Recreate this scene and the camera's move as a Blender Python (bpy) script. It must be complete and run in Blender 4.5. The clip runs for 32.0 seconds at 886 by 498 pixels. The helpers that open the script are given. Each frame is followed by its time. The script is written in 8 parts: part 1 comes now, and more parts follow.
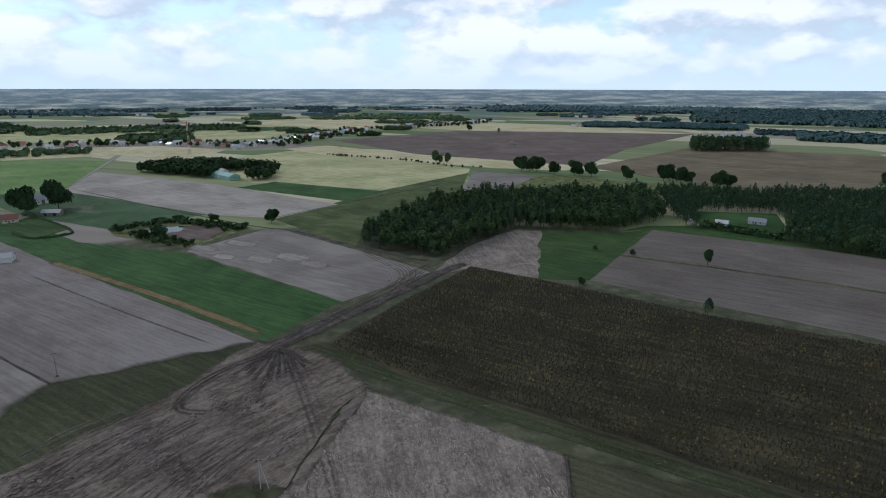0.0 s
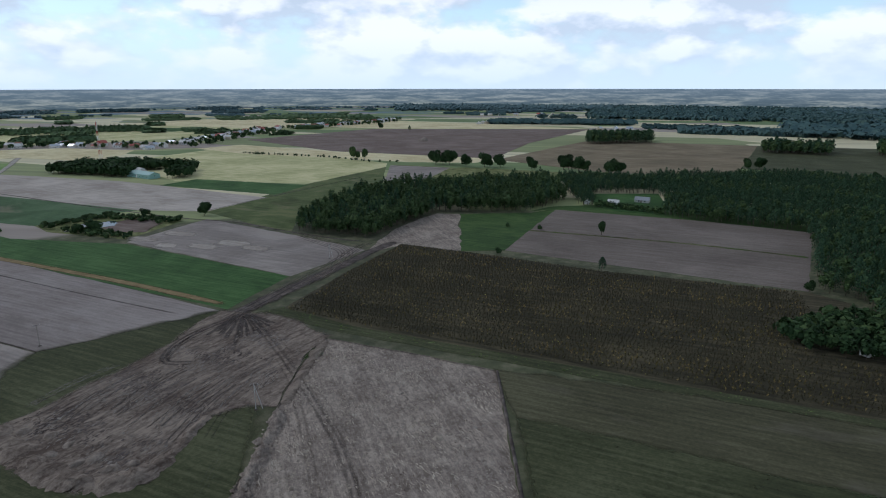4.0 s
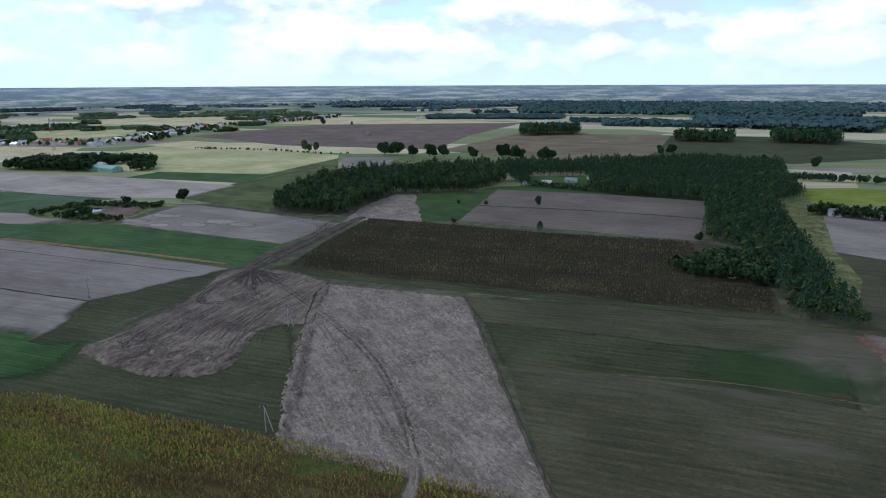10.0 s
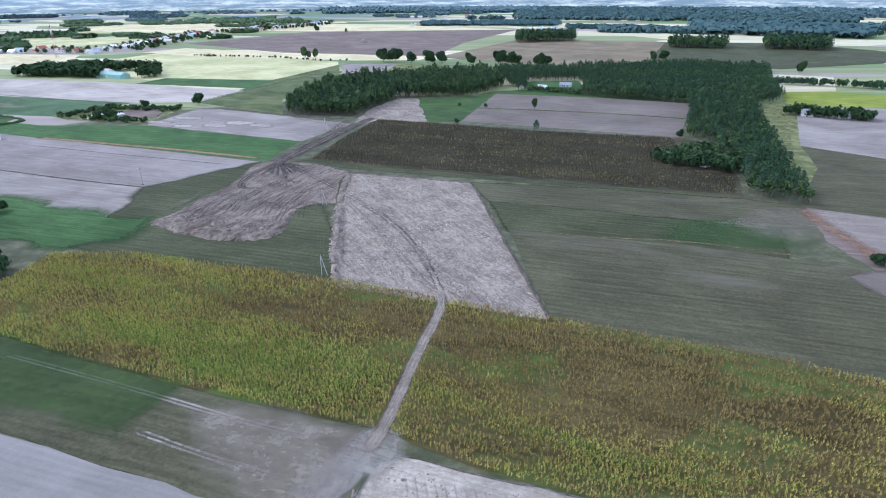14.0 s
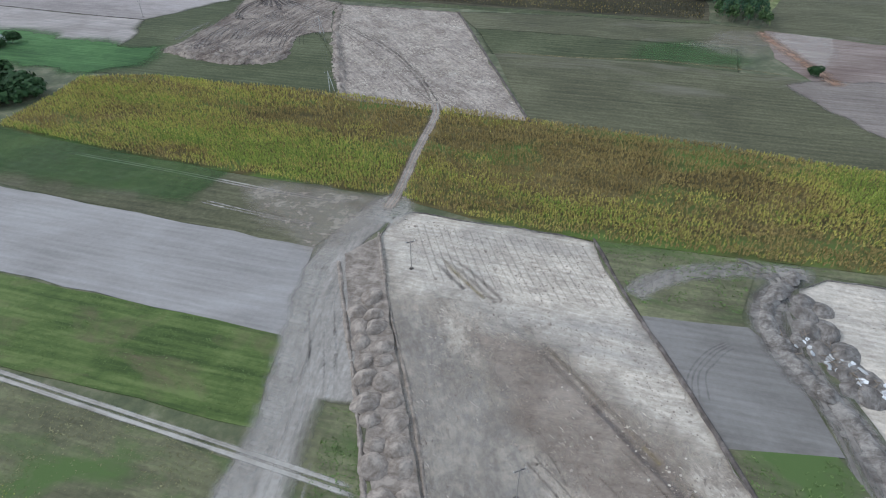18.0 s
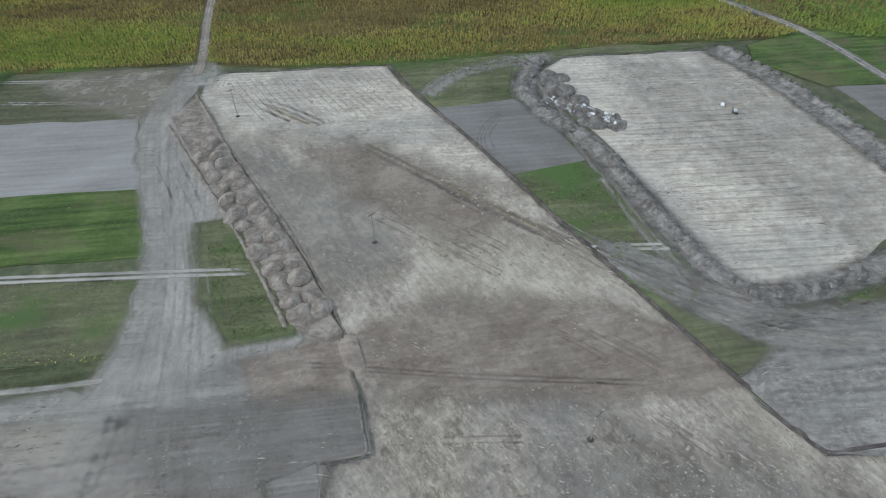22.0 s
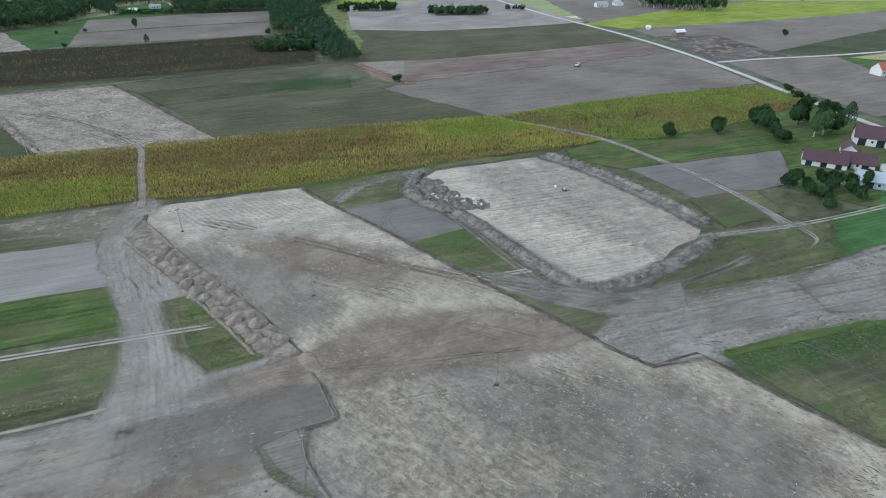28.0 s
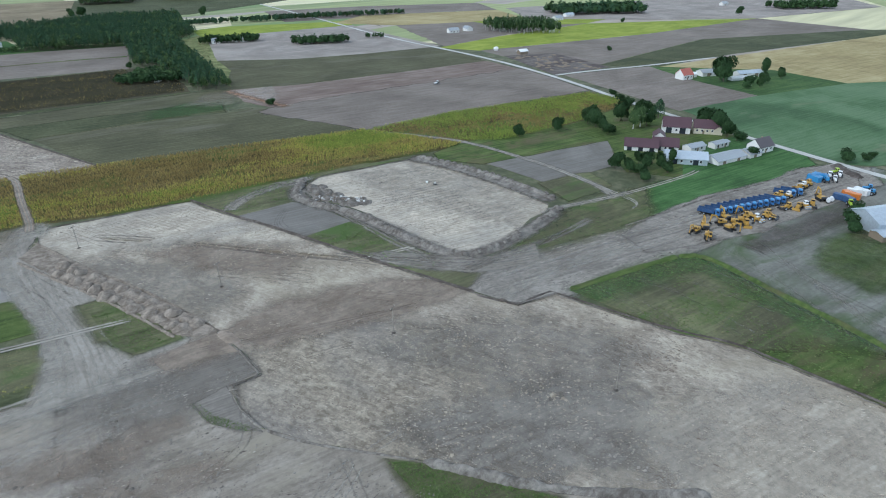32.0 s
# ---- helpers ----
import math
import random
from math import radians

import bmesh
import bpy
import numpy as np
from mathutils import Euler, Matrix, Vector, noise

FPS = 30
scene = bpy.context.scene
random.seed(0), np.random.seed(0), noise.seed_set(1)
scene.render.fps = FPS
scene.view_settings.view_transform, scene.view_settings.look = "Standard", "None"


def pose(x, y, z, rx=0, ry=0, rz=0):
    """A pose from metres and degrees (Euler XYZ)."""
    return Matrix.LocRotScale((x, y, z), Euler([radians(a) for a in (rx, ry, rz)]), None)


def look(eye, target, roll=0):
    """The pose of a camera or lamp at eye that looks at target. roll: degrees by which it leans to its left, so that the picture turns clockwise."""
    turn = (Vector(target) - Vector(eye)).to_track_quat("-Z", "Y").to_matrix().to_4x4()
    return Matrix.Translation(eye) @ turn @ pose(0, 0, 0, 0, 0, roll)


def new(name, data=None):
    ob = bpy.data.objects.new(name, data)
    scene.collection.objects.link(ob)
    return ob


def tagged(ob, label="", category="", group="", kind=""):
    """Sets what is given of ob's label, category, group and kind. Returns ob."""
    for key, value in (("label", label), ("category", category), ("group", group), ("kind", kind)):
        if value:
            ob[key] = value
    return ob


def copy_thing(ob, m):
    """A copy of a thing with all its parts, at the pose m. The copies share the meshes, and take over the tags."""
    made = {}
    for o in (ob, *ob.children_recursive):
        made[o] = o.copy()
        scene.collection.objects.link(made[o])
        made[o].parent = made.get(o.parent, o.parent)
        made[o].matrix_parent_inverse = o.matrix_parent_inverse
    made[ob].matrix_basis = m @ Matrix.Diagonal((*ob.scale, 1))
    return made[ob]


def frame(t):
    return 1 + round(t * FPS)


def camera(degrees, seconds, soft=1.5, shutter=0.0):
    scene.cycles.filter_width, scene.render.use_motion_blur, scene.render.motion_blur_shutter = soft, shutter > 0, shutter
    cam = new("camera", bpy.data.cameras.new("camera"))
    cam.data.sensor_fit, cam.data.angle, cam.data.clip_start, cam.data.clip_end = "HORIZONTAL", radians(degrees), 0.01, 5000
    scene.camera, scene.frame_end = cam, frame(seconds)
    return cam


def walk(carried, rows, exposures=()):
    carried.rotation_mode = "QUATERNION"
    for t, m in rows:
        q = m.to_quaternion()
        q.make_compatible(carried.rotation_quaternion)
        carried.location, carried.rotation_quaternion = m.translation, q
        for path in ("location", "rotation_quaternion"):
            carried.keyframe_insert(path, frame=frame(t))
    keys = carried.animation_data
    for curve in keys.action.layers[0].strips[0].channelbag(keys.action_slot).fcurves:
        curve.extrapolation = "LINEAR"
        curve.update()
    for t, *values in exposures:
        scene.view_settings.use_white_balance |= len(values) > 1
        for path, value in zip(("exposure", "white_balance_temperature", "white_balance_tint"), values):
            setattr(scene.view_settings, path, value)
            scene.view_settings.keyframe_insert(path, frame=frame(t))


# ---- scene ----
cam = camera(72.07, 32.0, soft=1.05)

# seconds, eye, target, roll
PATH = [
    (0.0, (-0.00, 0.00, 100.00), (-0.00, 96.59, 74.10), 0.14),
    (0.5, (-1.30, -5.25, 99.70), (1.11, 91.31, 73.81), 0.11),
    (1.0, (-2.80, -10.91, 99.51), (2.35, 85.55, 73.63), 0.07),
    (1.5, (-4.14, -16.47, 99.22), (3.50, 79.83, 73.39), 0.02),
    (2.0, (-5.73, -21.76, 98.85), (4.25, 74.33, 73.04), -0.02),
    (2.5, (-7.62, -27.23, 98.55), (4.15, 68.67, 72.76), -0.05),
    (3.0, (-9.53, -33.14, 98.49), (3.48, 62.59, 72.65), -0.07),
    (3.5, (-11.73, -38.77, 98.40), (2.16, 56.82, 72.52), -0.05),
    (5.5, (-20.93, -60.70, 98.02), (-5.07, 34.57, 72.11), -0.09),
    (6.0, (-23.19, -66.34, 97.94), (-6.44, 28.78, 72.01), -0.16),
    (6.5, (-25.22, -71.59, 97.69), (-7.20, 23.30, 71.76), -0.21),
    (7.0, (-27.66, -77.05, 97.62), (-7.87, 17.48, 71.69), -0.20),
    (7.5, (-30.57, -82.65, 97.55), (-9.04, 11.50, 71.60), -0.22),
    (8.0, (-33.59, -88.16, 97.39), (-10.94, 5.72, 71.43), -0.22),
    (8.5, (-36.25, -93.29, 97.18), (-12.87, 0.41, 71.21), -0.20),
    (9.0, (-39.08, -98.63, 97.33), (-15.19, -5.09, 71.28), -0.22),
    (9.5, (-41.71, -103.84, 97.44), (-17.42, -10.42, 71.30), -0.25),
    (10.0, (-44.37, -109.15, 97.42), (-19.76, -15.88, 71.07), -0.24),
    (10.5, (-47.11, -114.42, 97.52), (-22.27, -21.44, 70.33), -0.22),
    (11.0, (-49.77, -119.69, 97.60), (-24.84, -27.19, 68.94), -0.23),
    (11.5, (-52.21, -124.87, 97.62), (-27.25, -32.89, 67.34), -0.25),
    (12.0, (-54.86, -130.30, 97.50), (-29.89, -38.90, 65.54), -0.24),
    (12.5, (-57.46, -135.46, 97.45), (-32.52, -44.65, 63.82), -0.24),
    (13.0, (-60.21, -140.98, 97.37), (-35.35, -50.85, 61.88), -0.23),
    (13.5, (-62.85, -146.36, 97.47), (-38.10, -56.97, 60.09), -0.23),
    (14.0, (-65.28, -151.77, 97.53), (-40.71, -63.27, 58.00), -0.28),
    (14.5, (-67.60, -157.04, 97.37), (-43.20, -69.40, 55.87), -0.25),
    (16.5, (-76.54, -178.27, 97.41), (-53.31, -95.46, 46.38), -0.30),
    (17.0, (-78.56, -183.00, 97.77), (-55.30, -101.81, 44.22), -0.37),
    (17.5, (-80.54, -187.29, 97.79), (-56.75, -107.97, 41.72), -0.39),
    (18.0, (-82.36, -191.87, 97.81), (-58.29, -115.06, 38.46), -0.34),
    (18.5, (-84.86, -195.98, 97.71), (-60.07, -122.29, 34.81), -0.18),
    (19.0, (-87.54, -200.32, 97.76), (-61.20, -130.22, 31.49), -0.10),
    (19.5, (-90.16, -204.43, 97.93), (-61.62, -137.26, 29.56), 0.02),
    (20.0, (-92.70, -208.87, 98.11), (-61.06, -144.42, 28.50), 0.03),
    (20.5, (-95.16, -213.33, 98.01), (-59.75, -151.72, 27.66), -0.05),
    (21.0, (-98.10, -217.72, 98.31), (-58.72, -159.16, 27.46), -0.04),
    (21.5, (-101.20, -221.90, 98.39), (-58.43, -165.91, 27.43), -0.06),
    (22.0, (-104.68, -226.12, 98.47), (-59.64, -171.99, 27.47), -0.11),
    (22.5, (-108.33, -230.04, 98.45), (-61.60, -177.21, 27.57), -0.09),
    (23.0, (-112.08, -233.85, 98.57), (-63.62, -181.91, 28.18), -0.09),
    (23.5, (-115.85, -237.41, 98.65), (-65.64, -185.46, 29.51), -0.09),
    (24.0, (-119.82, -240.82, 98.71), (-67.84, -188.28, 31.35), -0.14),
    (24.5, (-123.57, -243.98, 98.83), (-70.04, -190.59, 33.39), -0.18),
    (25.0, (-127.36, -246.86, 99.04), (-72.09, -192.59, 35.80), -0.15),
    (25.5, (-130.95, -249.61, 99.05), (-73.68, -194.55, 38.32), -0.18),
    (27.5, (-144.39, -259.26, 99.90), (-76.97, -205.82, 48.92), -0.40),
    (28.0, (-147.97, -261.66, 100.16), (-79.22, -208.26, 50.95), -0.48),
    (28.5, (-151.37, -263.80, 100.13), (-81.51, -210.40, 52.52), -0.52),
    (29.0, (-155.13, -265.81, 100.25), (-84.36, -212.52, 53.86), -0.49),
    (29.5, (-158.72, -267.83, 100.42), (-87.38, -214.64, 54.80), -0.48),
    (30.0, (-162.54, -270.18, 100.43), (-90.93, -217.05, 55.16), -0.52),
    (30.5, (-166.28, -272.50, 100.34), (-94.17, -219.99, 55.15), -0.55),
    (31.0, (-170.21, -274.73, 100.30), (-95.41, -226.15, 55.07), -0.52),
    (31.5, (-173.95, -276.61, 100.34), (-95.12, -234.97, 55.06), -0.47),
    (32.0, (-177.79, -278.32, 100.51), (-97.16, -240.28, 55.21), -0.42),
]
EXPOSURES = [
    (0.0, -0.76, 5750, 12), (9.5, -0.62, 5550, 14), (11.0, -0.12, 5350, 13), (13.0, 0.8, 5230, 20), (16.0, 0.78, 5450, 16), (19.0, 0.58, 5680, 9), (25.0, 0.43, 5680, 6), (32.0, 0.5, 5540, 6),
]
walk(cam, [(t, look(eye, target, roll)) for t, eye, target, roll in PATH], EXPOSURES)

# ---------------------------------------------------------------- light
SUN_AZ, SUN_EL = -52.0, 40.0          # degrees from north over west, and above the land
world = bpy.data.worlds.new("sky")
scene.world = world
world.use_nodes = True
wt = world.node_tree
wt.nodes.clear()


def wnode(kind, **kw):
    n = wt.nodes.new(kind)
    for k, v in kw.items():
        n.inputs[k].default_value = v
    return n


w_out = wt.nodes.new("ShaderNodeOutputWorld")
w_bg = wnode("ShaderNodeBackground", Strength=0.12)
w_sky = wt.nodes.new("ShaderNodeTexSky")
w_sky.sky_type = "NISHITA"
w_sky.sun_disc = False
w_sky.sun_elevation = radians(SUN_EL)
w_sky.sun_rotation = radians(SUN_AZ)
w_sky.dust_density = 0.4
w_tc = wt.nodes.new("ShaderNodeTexCoord")
w_sep = wt.nodes.new("ShaderNodeSeparateXYZ")
wt.links.new(w_tc.outputs["Generated"], w_sep.inputs[0])
# cumulus: low heaped clouds, wider than high
w_up = wt.nodes.new("ShaderNodeMath"); w_up.operation = "MAXIMUM"; w_up.inputs[1].default_value = 0.0
wt.links.new(w_sep.outputs[2], w_up.inputs[0])
w_div = wt.nodes.new("ShaderNodeMapping")
w_div.inputs["Scale"].default_value = (1.0, 1.0, 2.1)
w_div.inputs["Location"].default_value = (0.35, 1.7, 0.2)
wt.links.new(w_tc.outputs["Generated"], w_div.inputs["Vector"])
w_n1 = wnode("ShaderNodeTexNoise", Scale=6.5, Detail=9.0, Roughness=0.52, Distortion=0.0)
wt.links.new(w_div.outputs[0], w_n1.inputs["Vector"])
w_r1 = wt.nodes.new("ShaderNodeValToRGB")
w_r1.color_ramp.elements[0].position, w_r1.color_ramp.elements[1].position = 0.40, 0.50
wt.links.new(w_n1.outputs["Fac"], w_r1.inputs[0])
w_n2 = wnode("ShaderNodeTexNoise", Scale=6.5, Detail=5.0, Roughness=0.5, Distortion=0.0)
w_r2 = wt.nodes.new("ShaderNodeValToRGB")
w_r2.color_ramp.elements[0].position, w_r2.color_ramp.elements[1].position = 0.43, 0.56
w_r2.color_ramp.elements[0].color = (6.7, 7.5, 8.1, 1)
w_r2.color_ramp.elements[1].color = (10.6, 10.6, 10.5, 1)
# lit tops and grey undersides: how the cloud thins upwards
w_hi = wt.nodes.new("ShaderNodeMapping")
w_hi.inputs["Scale"].default_value = (1.0, 1.0, 2.1)
w_hi.inputs["Location"].default_value = (0.35 - 0.015, 1.7 + 0.012, 0.2 + 0.05)
wt.links.new(w_tc.outputs["Generated"], w_hi.inputs["Vector"])
wt.links.new(w_hi.outputs[0], w_n2.inputs["Vector"])
w_dif = wt.nodes.new("ShaderNodeMath"); w_dif.operation = "SUBTRACT"
wt.links.new(w_n1.outputs["Fac"], w_dif.inputs[0])
wt.links.new(w_n2.outputs["Fac"], w_dif.inputs[1])
w_mid = wt.nodes.new("ShaderNodeMath"); w_mid.operation = "ADD"; w_mid.inputs[1].default_value = 0.5
wt.links.new(w_dif.outputs[0], w_mid.inputs[0])
wt.links.new(w_mid.outputs[0], w_r2.inputs[0])
w_mix = wt.nodes.new("ShaderNodeMix"); w_mix.data_type = "RGBA"
wt.links.new(w_r1.outputs[0], w_mix.inputs[0])
w_gain = wt.nodes.new("ShaderNodeMix"); w_gain.data_type = "RGBA"; w_gain.blend_type = "MULTIPLY"; w_gain.inputs[0].default_value = 1.0
wt.links.new(w_sky.outputs[0], w_gain.inputs[6])
w_gain.inputs[7].default_value = (1.55, 1.52, 1.42, 1)
# moist pale air low down
w_air = wt.nodes.new("ShaderNodeMix"); w_air.data_type = "RGBA"
w_low = wt.nodes.new("ShaderNodeValToRGB")
w_low.color_ramp.elements[0].position, w_low.color_ramp.elements[1].position = 0.0, 0.34
w_low.color_ramp.elements[0].color, w_low.color_ramp.elements[1].color = (0.9, 0.9, 0.9, 1), (0.15, 0.15, 0.15, 1)
wt.links.new(w_up.outputs[0], w_low.inputs[0])
wt.links.new(w_low.outputs[0], w_air.inputs[0])
wt.links.new(w_gain.outputs[2], w_air.inputs[6])
w_air.inputs[7].default_value = (6.8, 8.8, 9.5, 1)
wt.links.new(w_air.outputs[2], w_mix.inputs[6])
wt.links.new(w_r2.outputs[0], w_mix.inputs[7])
# bright clear air and lit cloud sides low down, grey cloud bases overhead
w_el = wt.nodes.new("ShaderNodeValToRGB")
w_el.color_ramp.elements[0].position, w_el.color_ramp.elements[1].position = 0.10, 0.45
w_el.color_ramp.elements[0].color = (1.33, 1.35, 1.37, 1)
w_el.color_ramp.elements[1].color = (0.46, 0.48, 0.51, 1)
wt.links.new(w_up.outputs[0], w_el.inputs[0])
# haze that swallows the clouds at the horizon
w_haze = wt.nodes.new("ShaderNodeMix"); w_haze.data_type = "RGBA"
w_hz = wt.nodes.new("ShaderNodeValToRGB")
w_hz.color_ramp.elements[0].position, w_hz.color_ramp.elements[1].position = 0.0, 0.075
w_hz.color_ramp.elements[0].color, w_hz.color_ramp.elements[1].color = (0.85, 0.85, 0.85, 1), (0, 0, 0, 1)
wt.links.new(w_up.outputs[0], w_hz.inputs[0])
wt.links.new(w_hz.outputs[0], w_haze.inputs[0])
wt.links.new(w_mix.outputs[2], w_haze.inputs[6])
w_haze.inputs[7].default_value = (7.9, 9.0, 9.6, 1)
w_mul = wt.nodes.new("ShaderNodeMix"); w_mul.data_type = "RGBA"; w_mul.blend_type = "MULTIPLY"; w_mul.inputs[0].default_value = 1.0
wt.links.new(w_haze.outputs[2], w_mul.inputs[6])
wt.links.new(w_el.outputs[0], w_mul.inputs[7])
wt.links.new(w_mul.outputs[2], w_bg.inputs[0])
wt.links.new(w_bg.outputs[0], w_out.inputs[0])

sun_data = bpy.data.lights.new("sun", "SUN")
sun_data.energy, sun_data.angle, sun_data.color = 1.2, radians(10), (1.0, 0.95, 0.87)
sun = new("sun", sun_data)
sun.rotation_euler = Euler((radians(90 - SUN_EL), 0, radians(180 - SUN_AZ)))

# ---------------------------------------------------------------- materials
MATS = {}


def mat_base(name, rough=0.9, metal=0.0):
    m = bpy.data.materials.new(name)
    m.use_nodes = True
    t = m.node_tree
    b = t.nodes["Principled BSDF"]
    b.inputs["Roughness"].default_value = rough
    b.inputs["Metallic"].default_value = metal
    MATS[name] = m
    return m, t, b


def noise_node(t, vec, scale, detail=4.0, rough=0.55, dist=0.0):
    n = t.nodes.new("ShaderNodeTexNoise")
    n.inputs["Scale"].default_value, n.inputs["Detail"].default_value = scale, detail
    n.inputs["Roughness"].default_value, n.inputs["Distortion"].default_value = rough, dist
    if vec is not None:
        t.links.new(vec, n.inputs["Vector"])
    return n.outputs["Fac"]


def math_node(t, op, a, b):
    n = t.nodes.new("ShaderNodeMath")
    n.operation = op
    for s, v in zip(n.inputs, (a, b)):
        if isinstance(v, (int, float)):
            s.default_value = v
        else:
            t.links.new(v, s)
    return n.outputs[0]


def ramp(t, fac, stops):
    n = t.nodes.new("ShaderNodeValToRGB")
    e = n.color_ramp.elements
    while len(e) < len(stops):
        e.new(0.5)
    for k, (p, c) in zip(e, stops):
        k.position, k.color = p, (*c, 1)
    t.links.new(fac, n.inputs[0])
    return n.outputs[0]


def bump(t, b, height, strength, dist):
    n = t.nodes.new("ShaderNodeBump")
    n.inputs["Strength"].default_value, n.inputs["Distance"].default_value = strength, dist
    t.links.new(height, n.inputs["Height"])
    t.links.new(n.outputs[0], b.inputs["Normal"])


def mapped(t, angle=0.0, scale=(1, 1, 1), off=(0, 0, 0), vec=None):
    m = t.nodes.new("ShaderNodeMapping")
    m.vector_type = "POINT"
    m.inputs["Rotation"].default_value[2] = -radians(angle)
    m.inputs["Scale"].default_value = scale
    m.inputs["Location"].default_value = off
    if vec is None:
        vec = t.nodes.new("ShaderNodeTexCoord").outputs["Object"]
    t.links.new(vec, m.inputs["Vector"])
    return m.outputs[0]


ROW = -33.0     # bearing of most furrows, degrees from east


def land(name, dark, mid, pale, angle=ROW, streak=0.35, patch=0.4, fine=0.25, rows=0.0, spread=0.135,
         patch_size=30.0, streak_width=2.0, relief=0.12, seed=0.0, extra=None, flake=0.0, cell=(0.55, 1.3)):
    """Open ground: furrow streaks, patches of tens of metres and crumbs, over three true soil or sward colours."""
    m, t, b = mat_base(name, 0.95)
    b.inputs["Specular IOR Level"].default_value = 0.15
    rot = mapped(t, angle, off=(seed * 37.0, seed * 91.0, 0))
    s1 = noise_node(t, mapped(t, 0, (0.04, 1.0 / streak_width, 1), vec=rot), 1.0, 7.0, 0.62, 0.25)
    p1 = noise_node(t, rot, 1.0 / patch_size, 7.0, 0.6, 0.6)
    f0 = noise_node(t, rot, 0.8, 8.0, 0.75)
    s2 = noise_node(t, mapped(t, 0, (0.22, 1.5, 1), vec=rot), 1.0, 6.0, 0.7, 0.6)
    f1 = math_node(t, "ADD", math_node(t, "MULTIPLY", f0, 0.62), math_node(t, "MULTIPLY", s2, 0.38))
    spread *= 0.6
    k = math_node(t, "ADD", math_node(t, "MULTIPLY", s1, streak), math_node(t, "MULTIPLY", p1, patch))
    k = math_node(t, "ADD", k, math_node(t, "MULTIPLY", f1, fine))
    k = math_node(t, "DIVIDE", k, streak + patch + fine)
    h = math_node(t, "ADD", f1, math_node(t, "MULTIPLY", s1, 0.5))
    if flake:                     # crusts and slabs of soil with edges of their own
        wob = t.nodes.new("ShaderNodeTexNoise")
        wob.inputs["Scale"].default_value, wob.inputs["Detail"].default_value = 0.9, 3.0
        t.links.new(rot, wob.inputs["Vector"])
        mixv = t.nodes.new("ShaderNodeVectorMath"); mixv.operation = "MULTIPLY_ADD"
        t.links.new(wob.outputs["Color"], mixv.inputs[0])
        mixv.inputs[1].default_value = (2.6, 2.6, 0.0)
        t.links.new(rot, mixv.inputs[2])
        vo = t.nodes.new("ShaderNodeTexVoronoi")
        vo.inputs["Scale"].default_value = 1.0
        t.links.new(mapped(t, 0, (cell[0], cell[1], 0.0), vec=mixv.outputs[0]), vo.inputs["Vector"])
        sc = t.nodes.new("ShaderNodeSeparateColor")
        t.links.new(vo.outputs["Color"], sc.inputs[0])
        fl = math_node(t, "SUBTRACT", sc.outputs[0], 0.5)
        k = math_node(t, "ADD", k, math_node(t, "MULTIPLY", fl, flake))
        h = math_node(t, "ADD", h, math_node(t, "MULTIPLY", fl, 0.7))
    if rows:
        w = t.nodes.new("ShaderNodeTexWave")
        w.bands_direction = "Y"
        w.inputs["Scale"].default_value, w.inputs["Distortion"].default_value = 0.314 / rows, 1.2
        w.inputs["Detail"].default_value, w.inputs["Detail Scale"].default_value = 3.0, 0.6
        t.links.new(rot, w.inputs["Vector"])
        h = math_node(t, "ADD", h, math_node(t, "MULTIPLY", w.outputs["Fac"], 0.14))
        k = math_node(t, "ADD", k, math_node(t, "MULTIPLY", math_node(t, "SUBTRACT", w.outputs["Fac"], 0.5), 0.028))
    col = ramp(t, k, [(0.5 - spread, dark), (0.5, mid), (0.5 + spread, pale)])
    if extra:                     # a second growth or soil that comes through in blotches
        colour, size, lo, hi = extra
        e1 = noise_node(t, mapped(t, 0, (0.5, 1, 1), (seed * 11 + 5, 3, 0), vec=rot), 1.0 / size, 6.0, 0.62, 0.8)
        mx = t.nodes.new("ShaderNodeMix"); mx.data_type = "RGBA"
        t.links.new(ramp(t, e1, [(lo, (0, 0, 0)), (hi, (1, 1, 1))]), mx.inputs[0])
        t.links.new(col, mx.inputs[6])
        mx.inputs[7].default_value = (*colour, 1)
        col = mx.outputs[2]
    t.links.new(col, b.inputs["Base Color"])
    bump(t, b, h, 0.7, relief)
    return m


def leafy(name, dark, mid, pale, rough=0.8, size=6.0):
    """Foliage: hue by leaf clump and, more widely, by place."""
    m, t, b = mat_base(name, rough)
    b.inputs["Specular IOR Level"].default_value = 0.1
    g = t.nodes.new("ShaderNodeNewGeometry")
    p = noise_node(t, t.nodes.new("ShaderNodeTexCoord").outputs["Object"], 1.0 / size, 3.0)
    oi = t.nodes.new("ShaderNodeObjectInfo")
    k = math_node(t, "ADD", math_node(t, "MULTIPLY", g.outputs["Random Per Island"], 0.38), math_node(t, "MULTIPLY", p, 0.55))
    k = math_node(t, "ADD", k, math_node(t, "MULTIPLY", oi.outputs["Random"], 0.15))
    t.links.new(ramp(t, k, [(0.2, dark), (0.5, mid), (0.85, pale)]), b.inputs["Base Color"])
    return m


